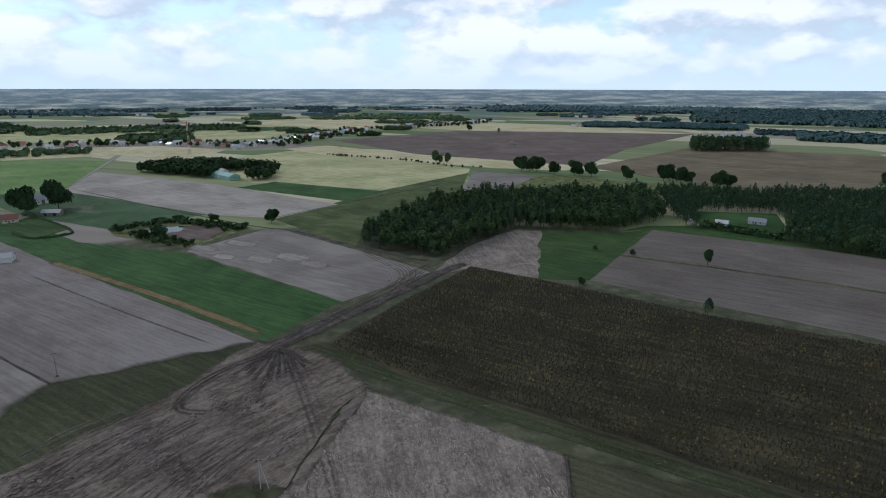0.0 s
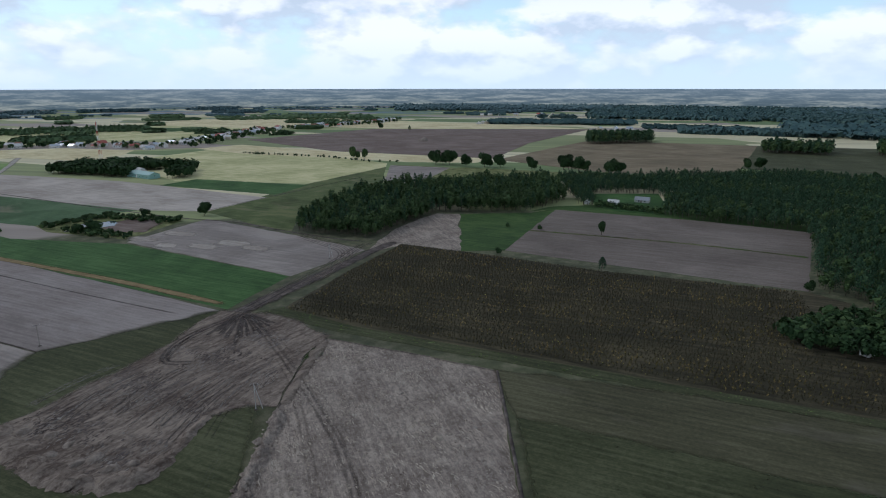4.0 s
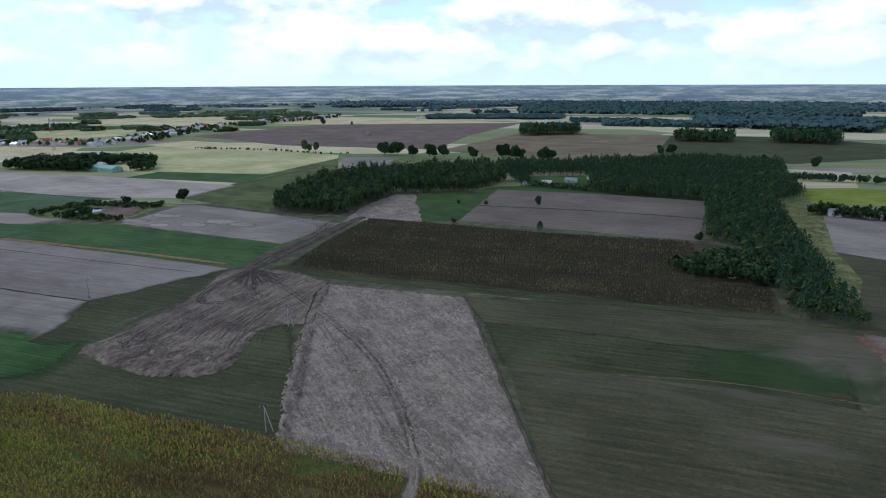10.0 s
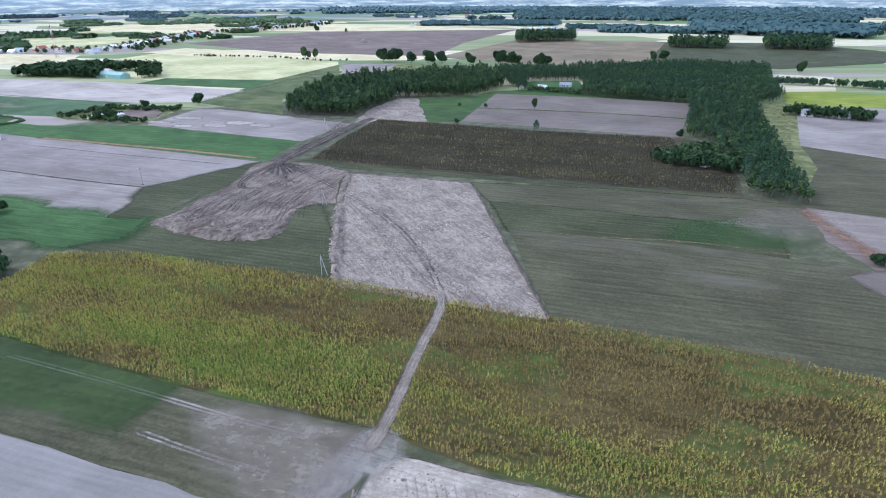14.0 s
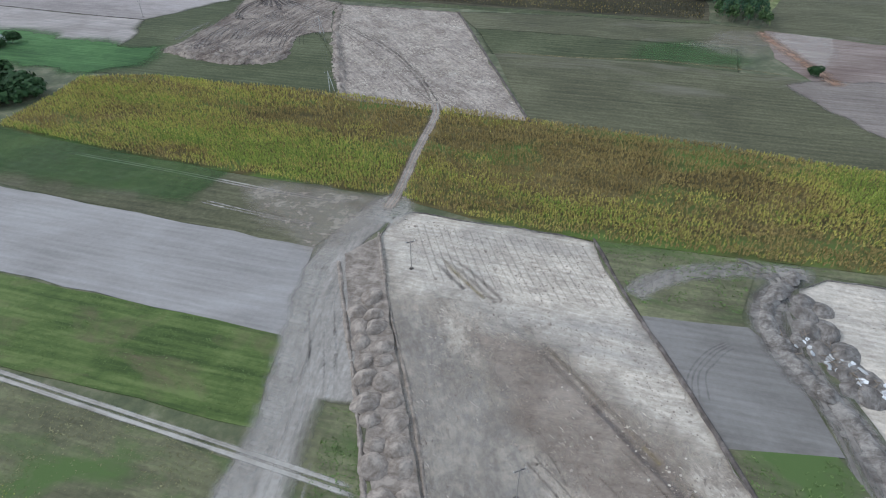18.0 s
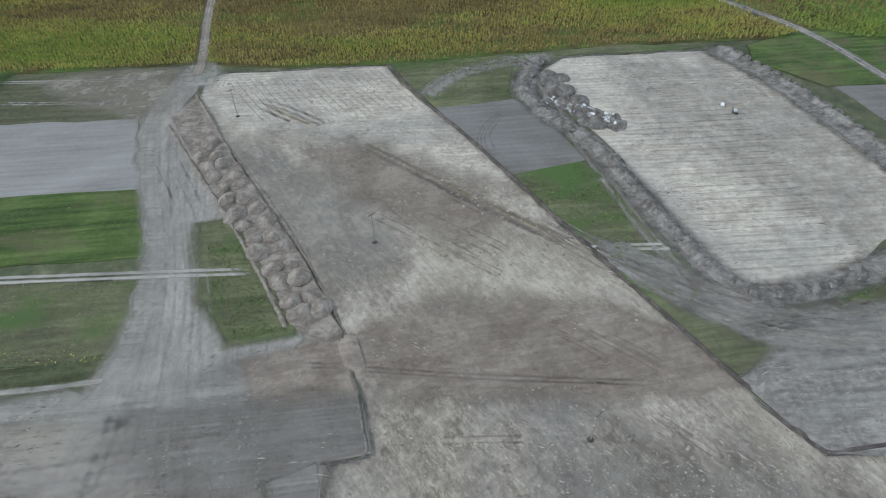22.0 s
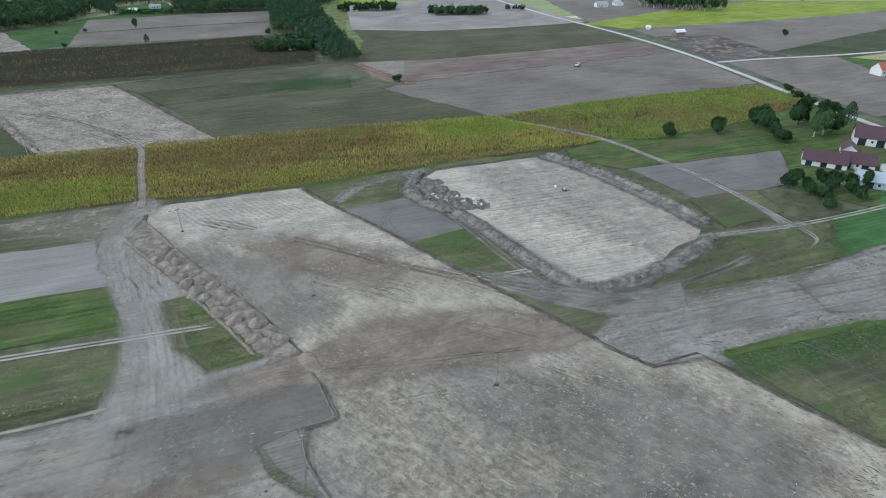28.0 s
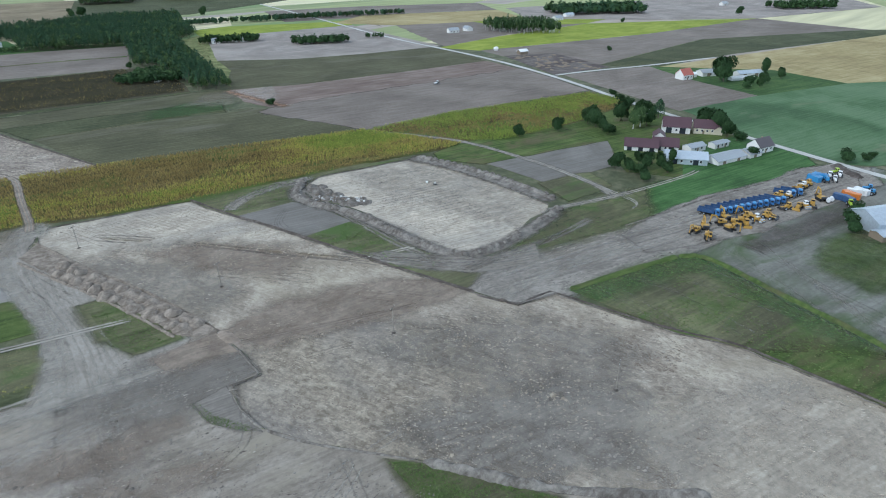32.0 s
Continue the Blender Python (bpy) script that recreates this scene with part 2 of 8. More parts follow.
def plain(name, colour, rough=0.6, metal=0.0, grain=6.0, amount=0.25, dirt=None):
    """Paint, sheet, plaster, timber: a base colour with grain and weathering."""
    m, t, b = mat_base(name, rough, metal)
    v = t.nodes.new("ShaderNodeTexCoord").outputs["Object"]
    a = noise_node(t, v, grain, 5.0, 0.65)
    c = noise_node(t, v, grain * 0.08, 4.0, 0.6)
    k = math_node(t, "ADD", math_node(t, "MULTIPLY", a, 0.5), math_node(t, "MULTIPLY", c, 0.5))
    lo = tuple(x * (1 - amount) for x in colour) if dirt is None else dirt
    hi = tuple(min(1, x * (1 + amount * 0.5)) for x in colour)
    t.links.new(ramp(t, k, [(0.3, lo), (0.5, colour), (0.72, hi)]), b.inputs["Base Color"])
    bump(t, b, a, 0.25, 0.02)
    return m


# bare soils
land("stripped_soil", (0.195, 0.161, 0.127), (0.325, 0.279, 0.226), (0.50, 0.438, 0.352), flake=0.075, cell=(0.5, 1.2), angle=-95, streak=0.08, patch=0.5, fine=0.6,
     patch_size=14, spread=0.165, relief=0.2, extra=((0.37, 0.32, 0.235), 30, 0.5, 0.9))
land("stripped_clods", (0.178, 0.147, 0.114), (0.31, 0.264, 0.207), (0.475, 0.41, 0.318), flake=0.10, cell=(0.55, 0.95), angle=-95, streak=0.05, patch=0.35, fine=0.9,
     patch_size=5, spread=0.175, relief=0.3, seed=2.0, extra=((0.270, 0.252, 0.239), 45, 0.42, 0.78))
land("subsoil_north", (0.166, 0.135, 0.111), (0.281, 0.238, 0.199), (0.447, 0.380, 0.309), flake=0.06, angle=-80, streak=0.3, patch=0.4, fine=0.8,
     patch_size=14, spread=0.13, relief=0.25, seed=3.0)
land("spill_soil", (0.106, 0.080, 0.063), (0.202, 0.165, 0.134), (0.316, 0.262, 0.209), flake=0.07, angle=52, streak=0.5, patch=0.4, fine=0.6,
     patch_size=18, streak_width=2.4, relief=0.3, seed=4.0, spread=0.12)
land("haul_dust", (0.2, 0.178, 0.152), (0.285, 0.256, 0.22), (0.385, 0.35, 0.305), flake=0.03, angle=62, streak=0.22, patch=0.4, fine=0.5,
     patch_size=20, streak_width=1.6, seed=5.0, spread=0.13)
land("haul_dust_east", (0.162, 0.142, 0.121), (0.243, 0.217, 0.188), (0.345, 0.312, 0.271), flake=0.05, angle=-36, streak=0.2, patch=0.4, fine=0.6,
     patch_size=16, streak_width=1.8, seed=6.0, spread=0.12)
land("work_soil", (0.185, 0.158, 0.128), (0.268, 0.233, 0.193), (0.36, 0.318, 0.267), flake=0.05, streak=0.25, patch=0.55, fine=0.35,
     patch_size=18, streak_width=1.1, seed=44.0, spread=0.13, relief=0.2, extra=((0.33, 0.29, 0.225), 14, 0.5, 0.75))
land("scored_grey", (0.155, 0.137, 0.118), (0.212, 0.189, 0.164), (0.28, 0.252, 0.222), streak=0.4, patch=0.4, fine=0.4, patch_size=9, streak_width=0.7, seed=45.0, spread=0.16, rows=0.9)
land("tilled_mauve", (0.205, 0.175, 0.158), (0.275, 0.24, 0.218), (0.35, 0.31, 0.284), streak=0.34, patch=0.5, fine=0.45, patch_size=50, streak_width=3, rows=2.4, seed=46.0)
land("dry_margin", (0.16, 0.12, 0.06), (0.24, 0.18, 0.09), (0.33, 0.26, 0.14), streak=0.4, patch=0.4, fine=0.4, patch_size=9, streak_width=1.0, seed=47.0)
land("pale_lumps", (0.36, 0.31, 0.245), (0.46, 0.41, 0.335), (0.56, 0.51, 0.43), streak=0.1, patch=0.4, fine=0.5, patch_size=3, seed=48.0)
land("track_sand", (0.277, 0.246, 0.208), (0.386, 0.353, 0.304), (0.487, 0.451, 0.392), angle=-37, streak=0.4, patch=0.3, fine=0.3, patch_size=8, streak_width=0.8, seed=7.0)
land("rut_soil", (0.055, 0.045, 0.04), (0.095, 0.08, 0.07), (0.17, 0.145, 0.13), streak=0.2, patch=0.4, fine=0.4, patch_size=6, seed=8.0)
land("tilled_grey", (0.138, 0.114, 0.096), (0.19, 0.16, 0.136), (0.255, 0.219, 0.187), streak=0.34, patch=0.4, fine=0.55, patch_size=60, streak_width=3, rows=2.4, seed=9.0)
land("tilled_pale", (0.222, 0.193, 0.171), (0.282, 0.248, 0.222), (0.376, 0.333, 0.294), streak=0.35, patch=0.5, fine=0.3, patch_size=45, streak_width=3, rows=2.4, seed=10.0)
land("tilled_brown", (0.144, 0.104, 0.086), (0.194, 0.149, 0.126), (0.261, 0.211, 0.180), streak=0.5, patch=0.4, fine=0.3, patch_size=60, streak_width=4, rows=2.4, seed=11.0)
land("ploughed_dark", (0.07, 0.055, 0.05), (0.12, 0.10, 0.09), (0.19, 0.165, 0.15), streak=0.4, patch=0.5, fine=0.3, patch_size=20, seed=12.0)
land("red_clay", (0.20, 0.11, 0.07), (0.28, 0.17, 0.11), (0.36, 0.25, 0.18), streak=0.3, patch=0.5, fine=0.3, patch_size=9, seed=13.0)
# swards and crops
land("meadow", (0.061, 0.081, 0.030), (0.101, 0.135, 0.049), (0.176, 0.189, 0.081), streak=0.4, patch=0.5, fine=0.25, patch_size=35, seed=14.0,
     extra=((0.216, 0.196, 0.115), 22, 0.56, 0.75))
land("grass_bright", (0.034, 0.076, 0.024), (0.058, 0.122, 0.038), (0.092, 0.175, 0.06), streak=0.45, patch=0.45, fine=0.4, patch_size=40, rows=2.0, seed=15.0)
land("grass_deep", (0.035, 0.070, 0.022), (0.057, 0.105, 0.032), (0.095, 0.149, 0.047), streak=0.45, patch=0.45, fine=0.4, patch_size=40, rows=2.4, seed=16.0)
land("stubble_green", (0.04, 0.047, 0.023), (0.069, 0.077, 0.037), (0.115, 0.122, 0.066), streak=0.34, patch=0.35, fine=0.6, patch_size=40, rows=3.0, seed=17.0)
land("stubble_olive", (0.057, 0.055, 0.031), (0.088, 0.086, 0.048), (0.137, 0.132, 0.077), streak=0.34, patch=0.35, fine=0.6, patch_size=50, rows=3.0, seed=18.0,
     extra=((0.15, 0.135, 0.10), 40, 0.54, 0.74))
land("fallow_brown", (0.079, 0.076, 0.045), (0.122, 0.119, 0.067), (0.183, 0.185, 0.096), streak=0.4, patch=0.5, fine=0.5, patch_size=25, seed=19.0,
     extra=((0.081, 0.121, 0.038), 14, 0.5, 0.66))
land("straw", (0.550, 0.470, 0.264), (0.682, 0.605, 0.352), (0.792, 0.717, 0.462), streak=0.55, patch=0.4, fine=0.15, patch_size=70, streak_width=4, rows=4.0, seed=20.0)
land("straw_green", (0.391, 0.396, 0.184), (0.540, 0.528, 0.265), (0.690, 0.648, 0.368), streak=0.5, patch=0.45, fine=0.15, patch_size=90, streak_width=4, seed=21.0)
land("rape_yellow", (0.162, 0.208, 0.027), (0.238, 0.285, 0.041), (0.306, 0.340, 0.063), streak=0.5, patch=0.4, fine=0.2, patch_size=40, streak_width=4, rows=5.0, seed=22.0)
land("crop_floor", (0.067, 0.056, 0.024), (0.115, 0.093, 0.038), (0.173, 0.139, 0.058), streak=0.4, patch=0.5, fine=0.3, patch_size=30, seed=23.0,
     extra=((0.112, 0.160, 0.040), 22, 0.48, 0.62))
land("sunflower_floor", (0.038, 0.035, 0.022), (0.068, 0.061, 0.037), (0.122, 0.106, 0.063), streak=0.55, patch=0.4, fine=0.3, patch_size=40, seed=24.0)
land("rough_grass", (0.095, 0.115, 0.041), (0.169, 0.189, 0.074), (0.284, 0.290, 0.135), streak=0.1, patch=0.5, fine=0.4, patch_size=9, seed=25.0)
land("road_gravel", (0.42, 0.405, 0.37), (0.51, 0.495, 0.46), (0.6, 0.585, 0.55), angle=50, streak=0.4, patch=0.3, fine=0.3, patch_size=20, streak_width=1.0, seed=26.0)
land("heap_soil", (0.15, 0.122, 0.096), (0.235, 0.196, 0.16), (0.335, 0.285, 0.234), streak=0.1, patch=0.5, fine=0.6, patch_size=3.0, relief=0.3, spread=0.13, seed=27.0)
land("berm_soil", (0.11, 0.094, 0.08), (0.193, 0.172, 0.15), (0.30, 0.272, 0.238), flake=0.07, streak=0.1, patch=0.5, fine=0.6, patch_size=5.0, relief=0.3, spread=0.13, seed=28.0)
leafy("leaves", (0.018, 0.037, 0.015), (0.034, 0.067, 0.025), (0.062, 0.108, 0.04))
leafy("pine_leaves", (0.017, 0.042, 0.025), (0.038, 0.08, 0.042), (0.09, 0.148, 0.065), size=4.0)
leafy("birch_leaves", (0.028, 0.054, 0.021), (0.06, 0.102, 0.038), (0.125, 0.178, 0.064), size=5.0)
leafy("crop_leaves", (0.21, 0.172, 0.06), (0.355, 0.312, 0.09), (0.64, 0.56, 0.145), size=24.0)
leafy("crop_green", (0.11, 0.155, 0.036), (0.22, 0.285, 0.06), (0.42, 0.47, 0.10), size=12.0)
leafy("dry_sunflower", (0.035, 0.032, 0.02), (0.065, 0.058, 0.03), (0.20, 0.17, 0.05), size=30.0)
plain("bark", (0.11, 0.085, 0.065), 0.95, grain=3.0)
plain("birch_bark", (0.55, 0.53, 0.49), 0.85, grain=3.0, amount=0.5)

land("pale_subsoil", (0.31, 0.264, 0.213), (0.48, 0.42, 0.34), (0.68, 0.607, 0.497), flake=0.045, rows=1.7, angle=-36, streak=0.3, patch=0.4, fine=0.8, patch_size=8, spread=0.17, relief=0.25, seed=29.0, extra=((0.26, 0.245, 0.225), 26, 0.44, 0.9))
land("clover", (0.047, 0.071, 0.021), (0.08, 0.114, 0.032), (0.128, 0.162, 0.053), streak=0.55, patch=0.4, fine=0.4, patch_size=16, rows=2.4, seed=31.0, extra=((0.125, 0.105, 0.06), 13, 0.5, 0.68))
land("dusty_grey", (0.112, 0.11, 0.095), (0.168, 0.163, 0.14), (0.24, 0.235, 0.205), streak=0.3, patch=0.5, fine=0.4, patch_size=22, spread=0.13, seed=32.0, extra=((0.075, 0.105, 0.045), 16, 0.46, 0.66))
land("winter_green", (0.055, 0.1, 0.045), (0.082, 0.145, 0.066), (0.125, 0.19, 0.1), streak=0.22, patch=0.6, fine=0.3, patch_size=60, streak_width=2.0, rows=3.0, seed=33.0, extra=((0.2, 0.2, 0.13), 40, 0.58, 0.72))

land("trampled", (0.204, 0.170, 0.134), (0.304, 0.261, 0.210), (0.429, 0.375, 0.305), angle=-28, streak=0.3, patch=0.5, fine=0.6, patch_size=12, spread=0.13, relief=0.2, seed=35.0, flake=0.05)
land("straw_dull", (0.25, 0.2, 0.095), (0.33, 0.27, 0.13), (0.42, 0.35, 0.19), streak=0.4, patch=0.5, fine=0.3, patch_size=70, streak_width=4, rows=4.0, seed=36.0)
land("tilled_dark", (0.12, 0.105, 0.09), (0.165, 0.148, 0.13), (0.22, 0.2, 0.176), streak=0.3, patch=0.45, fine=0.5, patch_size=30, rows=2.0, seed=37.0)
land("tilled_smooth", (0.21, 0.193, 0.175), (0.268, 0.248, 0.227), (0.328, 0.306, 0.283), streak=0.4, patch=0.5, fine=0.4, patch_size=40, spread=0.19, rows=2.0, seed=38.0)
# pale crust tone raised further to stand in for sun on the far fields
land("crusted_pale", (0.34, 0.295, 0.252), (0.45, 0.4, 0.345), (0.56, 0.505, 0.44), streak=0.4, patch=0.5, fine=0.3, patch_size=50, streak_width=3, rows=2.4, seed=39.0)
# grass green lightened to stand in for sunlight on a far field
land("fresh_green", (0.15, 0.24, 0.075), (0.2, 0.31, 0.1), (0.27, 0.37, 0.135), streak=0.4, patch=0.5, fine=0.3, patch_size=50, streak_width=3, rows=2.4, seed=40.0)
land("ripe_tan", (0.16, 0.128, 0.082), (0.22, 0.178, 0.112), (0.29, 0.24, 0.155), streak=0.45, patch=0.45, fine=0.3, patch_size=60, streak_width=4, rows=6.0, seed=41.0)
land("dusty_slate", (0.135, 0.123, 0.108), (0.18, 0.166, 0.148), (0.232, 0.216, 0.195), streak=0.35, patch=0.5, fine=0.4, patch_size=20, spread=0.19, rows=2.0, seed=42.0)
land("trampled_brown", (0.185, 0.145, 0.113), (0.275, 0.222, 0.176), (0.38, 0.315, 0.255), angle=-28, streak=0.3, patch=0.5, fine=0.6, patch_size=12, spread=0.15, relief=0.2, seed=43.0, flake=0.05)

# ---------------------------------------------------------------- geometry helpers
rng = np.random.default_rng(7)


def part(name, bm, material, parent=None, label="", smooth=False):
    """Links a bmesh as one mesh object, under a thing or a part."""
    me = bpy.data.meshes.new(name)
    bm.to_mesh(me)
    bm.free()
    return part_mesh(name, me, material, parent, label, smooth)


def part_mesh(name, me, material, parent=None, label="", smooth=False):
    for mm in (material if isinstance(material, (list, tuple)) else [material]):
        me.materials.append(MATS[mm])
    if smooth:
        me.polygons.foreach_set("use_smooth", [True] * len(me.polygons))
    ob = new(name, me)
    if parent is not None:
        ob.parent = parent
    if label:
        ob["label"] = label
    return ob


def empty(name, x, y, z, turn=0.0):
    ob = new(name)
    ob.matrix_basis = pose(x, y, z, 0, 0, turn)
    return ob


def add_box(bm, sx, sy, sz, cx=0, cy=0, cz=0, bevel=0.0, turn=None):
    """A box by its sizes and the centre of its foot."""
    r = bmesh.ops.create_cube(bm, size=1.0)
    vs = r["verts"]
    m = Matrix.Translation((cx, cy, cz + sz / 2)) @ (turn or Matrix()) @ Matrix.Diagonal((sx, sy, sz, 1))
    bmesh.ops.transform(bm, matrix=m, verts=vs)
    if bevel:
        es = list({e for v in vs for e in v.link_edges})
        bmesh.ops.bevel(bm, geom=es, offset=bevel, segments=1, affect="EDGES")


def box_bm(*a, **k):
    bm = bmesh.new()
    add_box(bm, *a, **k)
    return bm


def add_rod(bm, a, b, r0, r1=None, seg=6):
    a, b = Vector(a), Vector(b)
    d = b - a
    m = Matrix.Translation((a + b) / 2) @ d.to_track_quat("Z", "Y").to_matrix().to_4x4()
    bmesh.ops.create_cone(bm, cap_ends=True, segments=seg, radius1=r0, radius2=r0 if r1 is None else r1, depth=d.length, matrix=m)


def rod_bm(*a, **k):
    bm = bmesh.new()
    add_rod(bm, *a, **k)
    return bm


def add_prism(bm, outline, y0, y1):
    """An outline in x and z, drawn out along y."""
    f = [bm.verts.new((x, y0, z)) for x, z in outline]
    k = [bm.verts.new((x, y1, z)) for x, z in outline]
    n = len(outline)
    bm.faces.new(f)
    bm.faces.new(k[::-1])
    for i in range(n):
        bm.faces.new((f[i], k[i], k[(i + 1) % n], f[(i + 1) % n]))
    bmesh.ops.recalc_face_normals(bm, faces=bm.faces)


def soup(name, verts, faces, mat_index=None):
    """A mesh of equal faces from arrays (n, 3) and (m, 3 or 4)."""
    verts, faces = np.asarray(verts, np.float32), np.asarray(faces, np.int32)
    me = bpy.data.meshes.new(name)
    k = faces.shape[1]
    me.vertices.add(len(verts))
    me.vertices.foreach_set("co", verts.ravel())
    me.loops.add(faces.size)
    me.loops.foreach_set("vertex_index", faces.ravel())
    me.polygons.add(len(faces))
    me.polygons.foreach_set("loop_start", np.arange(0, faces.size, k, dtype=np.int32))
    if mat_index is not None:
        me.polygons.foreach_set("material_index", np.asarray(mat_index, np.int32))
    me.update(calc_edges=True)
    return me


def inside(poly, x, y):
    """Which of the points lie in the polygon."""
    x, y = np.asarray(x, float), np.asarray(y, float)
    r = np.zeros(x.shape, bool)
    n = len(poly)
    for i in range(n):
        (x0, y0), (x1, y1) = poly[i], poly[(i + 1) % n]
        c = ((y0 > y) != (y1 > y)) & (x < (x1 - x0) * (y - y0) / ((y1 - y0) or 1e-9) + x0)
        r ^= c
    return r


def to_edge(poly, x, y):
    """The nearest point of the polygon's edge."""
    best = None
    for i in range(len(poly)):
        a, b = np.array(poly[i], float), np.array(poly[(i + 1) % len(poly)], float)
        d = b - a
        s = min(1, max(0, ((x - a[0]) * d[0] + (y - a[1]) * d[1]) / max(d @ d, 1e-9)))
        q = a + d * s
        e = (q[0] - x) ** 2 + (q[1] - y) ** 2
        if best is None or e < best[0]:
            best = (e, q[0], q[1])
    return best[1], best[2]


def ragged(poly, step=6.0, amount=0.5, closed=True):
    """The outline in short pieces, a little uneven."""
    out = []
    n = len(poly)
    for i in range(n if closed else n - 1):
        a, b = np.array(poly[i], float), np.array(poly[(i + 1) % n], float)
        m = max(1, int(np.hypot(*(b - a)) / step))
        nrm = np.array([-(b - a)[1], (b - a)[0]]) / max(np.hypot(*(b - a)), 1e-6)
        for j in range(m):
            q = a + (b - a) * j / m
            if j:
                q = q + nrm * rng.normal(0, amount)
            out.append((float(q[0]), float(q[1])))
    if not closed:
        out.append(tuple(map(float, poly[-1])))
    return out


def smooth_line(pts, rounds=2):
    """A softer line through the same ends."""
    p = [np.array(q, float) for q in pts]
    for _ in range(rounds):
        q = [p[0]]
        for a, b in zip(p, p[1:]):
            q += [a * 0.75 + b * 0.25, a * 0.25 + b * 0.75]
        p = q + [p[-1]]
    return [tuple(map(float, q)) for q in p]


# ---------------------------------------------------------------- the lie of the land
CUT = 0.5     # topsoil taken off
STRIP_A = [(-28.3, 189.5), (3, 171), (34.5, 149.8), (29, 112), (20, 55), (12.1, 0.6), (-16, 21.5), (-51.7, 46.0), (-47, 88), (-40, 134), (-36, 160)]
STRIP_B = [(-46, -44.5), (-30, -55.5), (-2.0, -73.4), (-4.7, -83.0), (-7.1, -100.3), (-9.0, -120.5), (-12.2, -142.1), (-14.4, -158.4), (-16.6, -171.3),
           (-18.7, -187.9), (-20.4, -201), (-22.6, -217.2), (-23.6, -231), (-12.1, -238.1), (-16, -258), (-19.3, -277.5), (-18.5, -292.3), (-23.2, -306),
           (-27.4, -318.4), (-34, -334), (-62, -330), (-80, -290), (-88.4, -262.2), (-90.5, -246.6), (-92.3, -232), (-94.5, -223), (-98, -209), (-99.4, -196), (-96.5, -186),
           (-91, -177.4), (-83.2, -181.2), (-77.3, -168.3), (-73.7, -158.5), (-72.0, -150), (-69.0, -138), (-66.6, -118), (-64.5, -98.2), (-61.0, -75), (-57.6, -54), (-52, -46)]
PIT = [(36, -108.5), (45.7, -107.6), (66, -121), (87.7, -136), (83, -156), (77.1, -178), (68, -198), (57.7, -217), (48.6, -218.0), (36.1, -214), (22, -214), (9, -209),
       (-1.4, -199.1), (1, -190), (5.6, -180), (12, -165), (17.6, -151.5), (20.5, -141), (23.5, -122)]
HOLES = [ragged(STRIP_A, 5, 0.35), ragged(STRIP_B, 4, 0.35), ragged(PIT, 4, 0.4)]
FIELDS = []


def far_rise(s):
    """Height of the land at a distance from the middle: flat, then up to the last rise that closes the view."""
    k = np.clip((np.asarray(s, float) - 2200) / 2400, 0, 1)
    return 74 * k * k


def ground_z(x, y):
    z = float(far_rise(math.hypot(x, y)))
    for h in HOLES:
        if inside(h, x, y):
            z = -CUT
    for poly, top, low in FIELDS:
        x0, y0, x1, y1 = low
        if x0 <= x <= x1 and y0 <= y <= y1 and inside(poly, x, y):
            z = max(z, top) if top > -0.1 else top
    return z


def fill(bm, loops, z):
    """Triangles between an outer loop and the holes in it."""
    es, first = [], []
    for lp in loops:
        vs = [bm.verts.new((x, y, z)) for x, y in lp]
        first.append(vs)
        es += [bm.edges.new((vs[i], vs[(i + 1) % len(vs)])) for i in range(len(vs))]
    r = bmesh.ops.triangle_fill(bm, use_beauty=True, use_dissolve=False, edges=es)
    fs = [g for g in r["geom"] if isinstance(g, bmesh.types.BMFace)]
    for f in fs:
        f.normal_update()
        if f.normal.z < 0:
            f.normal_flip()
    return first


def soft_of(name):
    """The same ground thinning out towards its rim, where what lies below comes through in flecks."""
    key = name + "_thin"
    if key not in MATS:
        m = MATS[name].copy()
        m.name = key
        MATS[key] = m
        t = m.node_tree
        at = t.nodes.new("ShaderNodeAttribute")
        at.attribute_name = "cover"
        n = noise_node(t, t.nodes.new("ShaderNodeTexCoord").outputs["Object"], 0.3, 6.0, 0.6, 0.5)
        k = math_node(t, "ADD", at.outputs["Fac"], math_node(t, "MULTIPLY", math_node(t, "SUBTRACT", n, 0.5), 0.55))
        mr = t.nodes.new("ShaderNodeMapRange")
        mr.interpolation_type = "SMOOTHSTEP"
        mr.inputs["From Min"].default_value, mr.inputs["From Max"].default_value = 0.0, 1.0
        t.links.new(k, mr.inputs["Value"])
        t.links.new(mr.outputs[0], t.nodes["Principled BSDF"].inputs["Alpha"])
    return key


def set_cover(ob, values):
    a = ob.data.attributes.new("cover", "FLOAT", "POINT")
    a.data.foreach_set("value", np.asarray(values, np.float32))


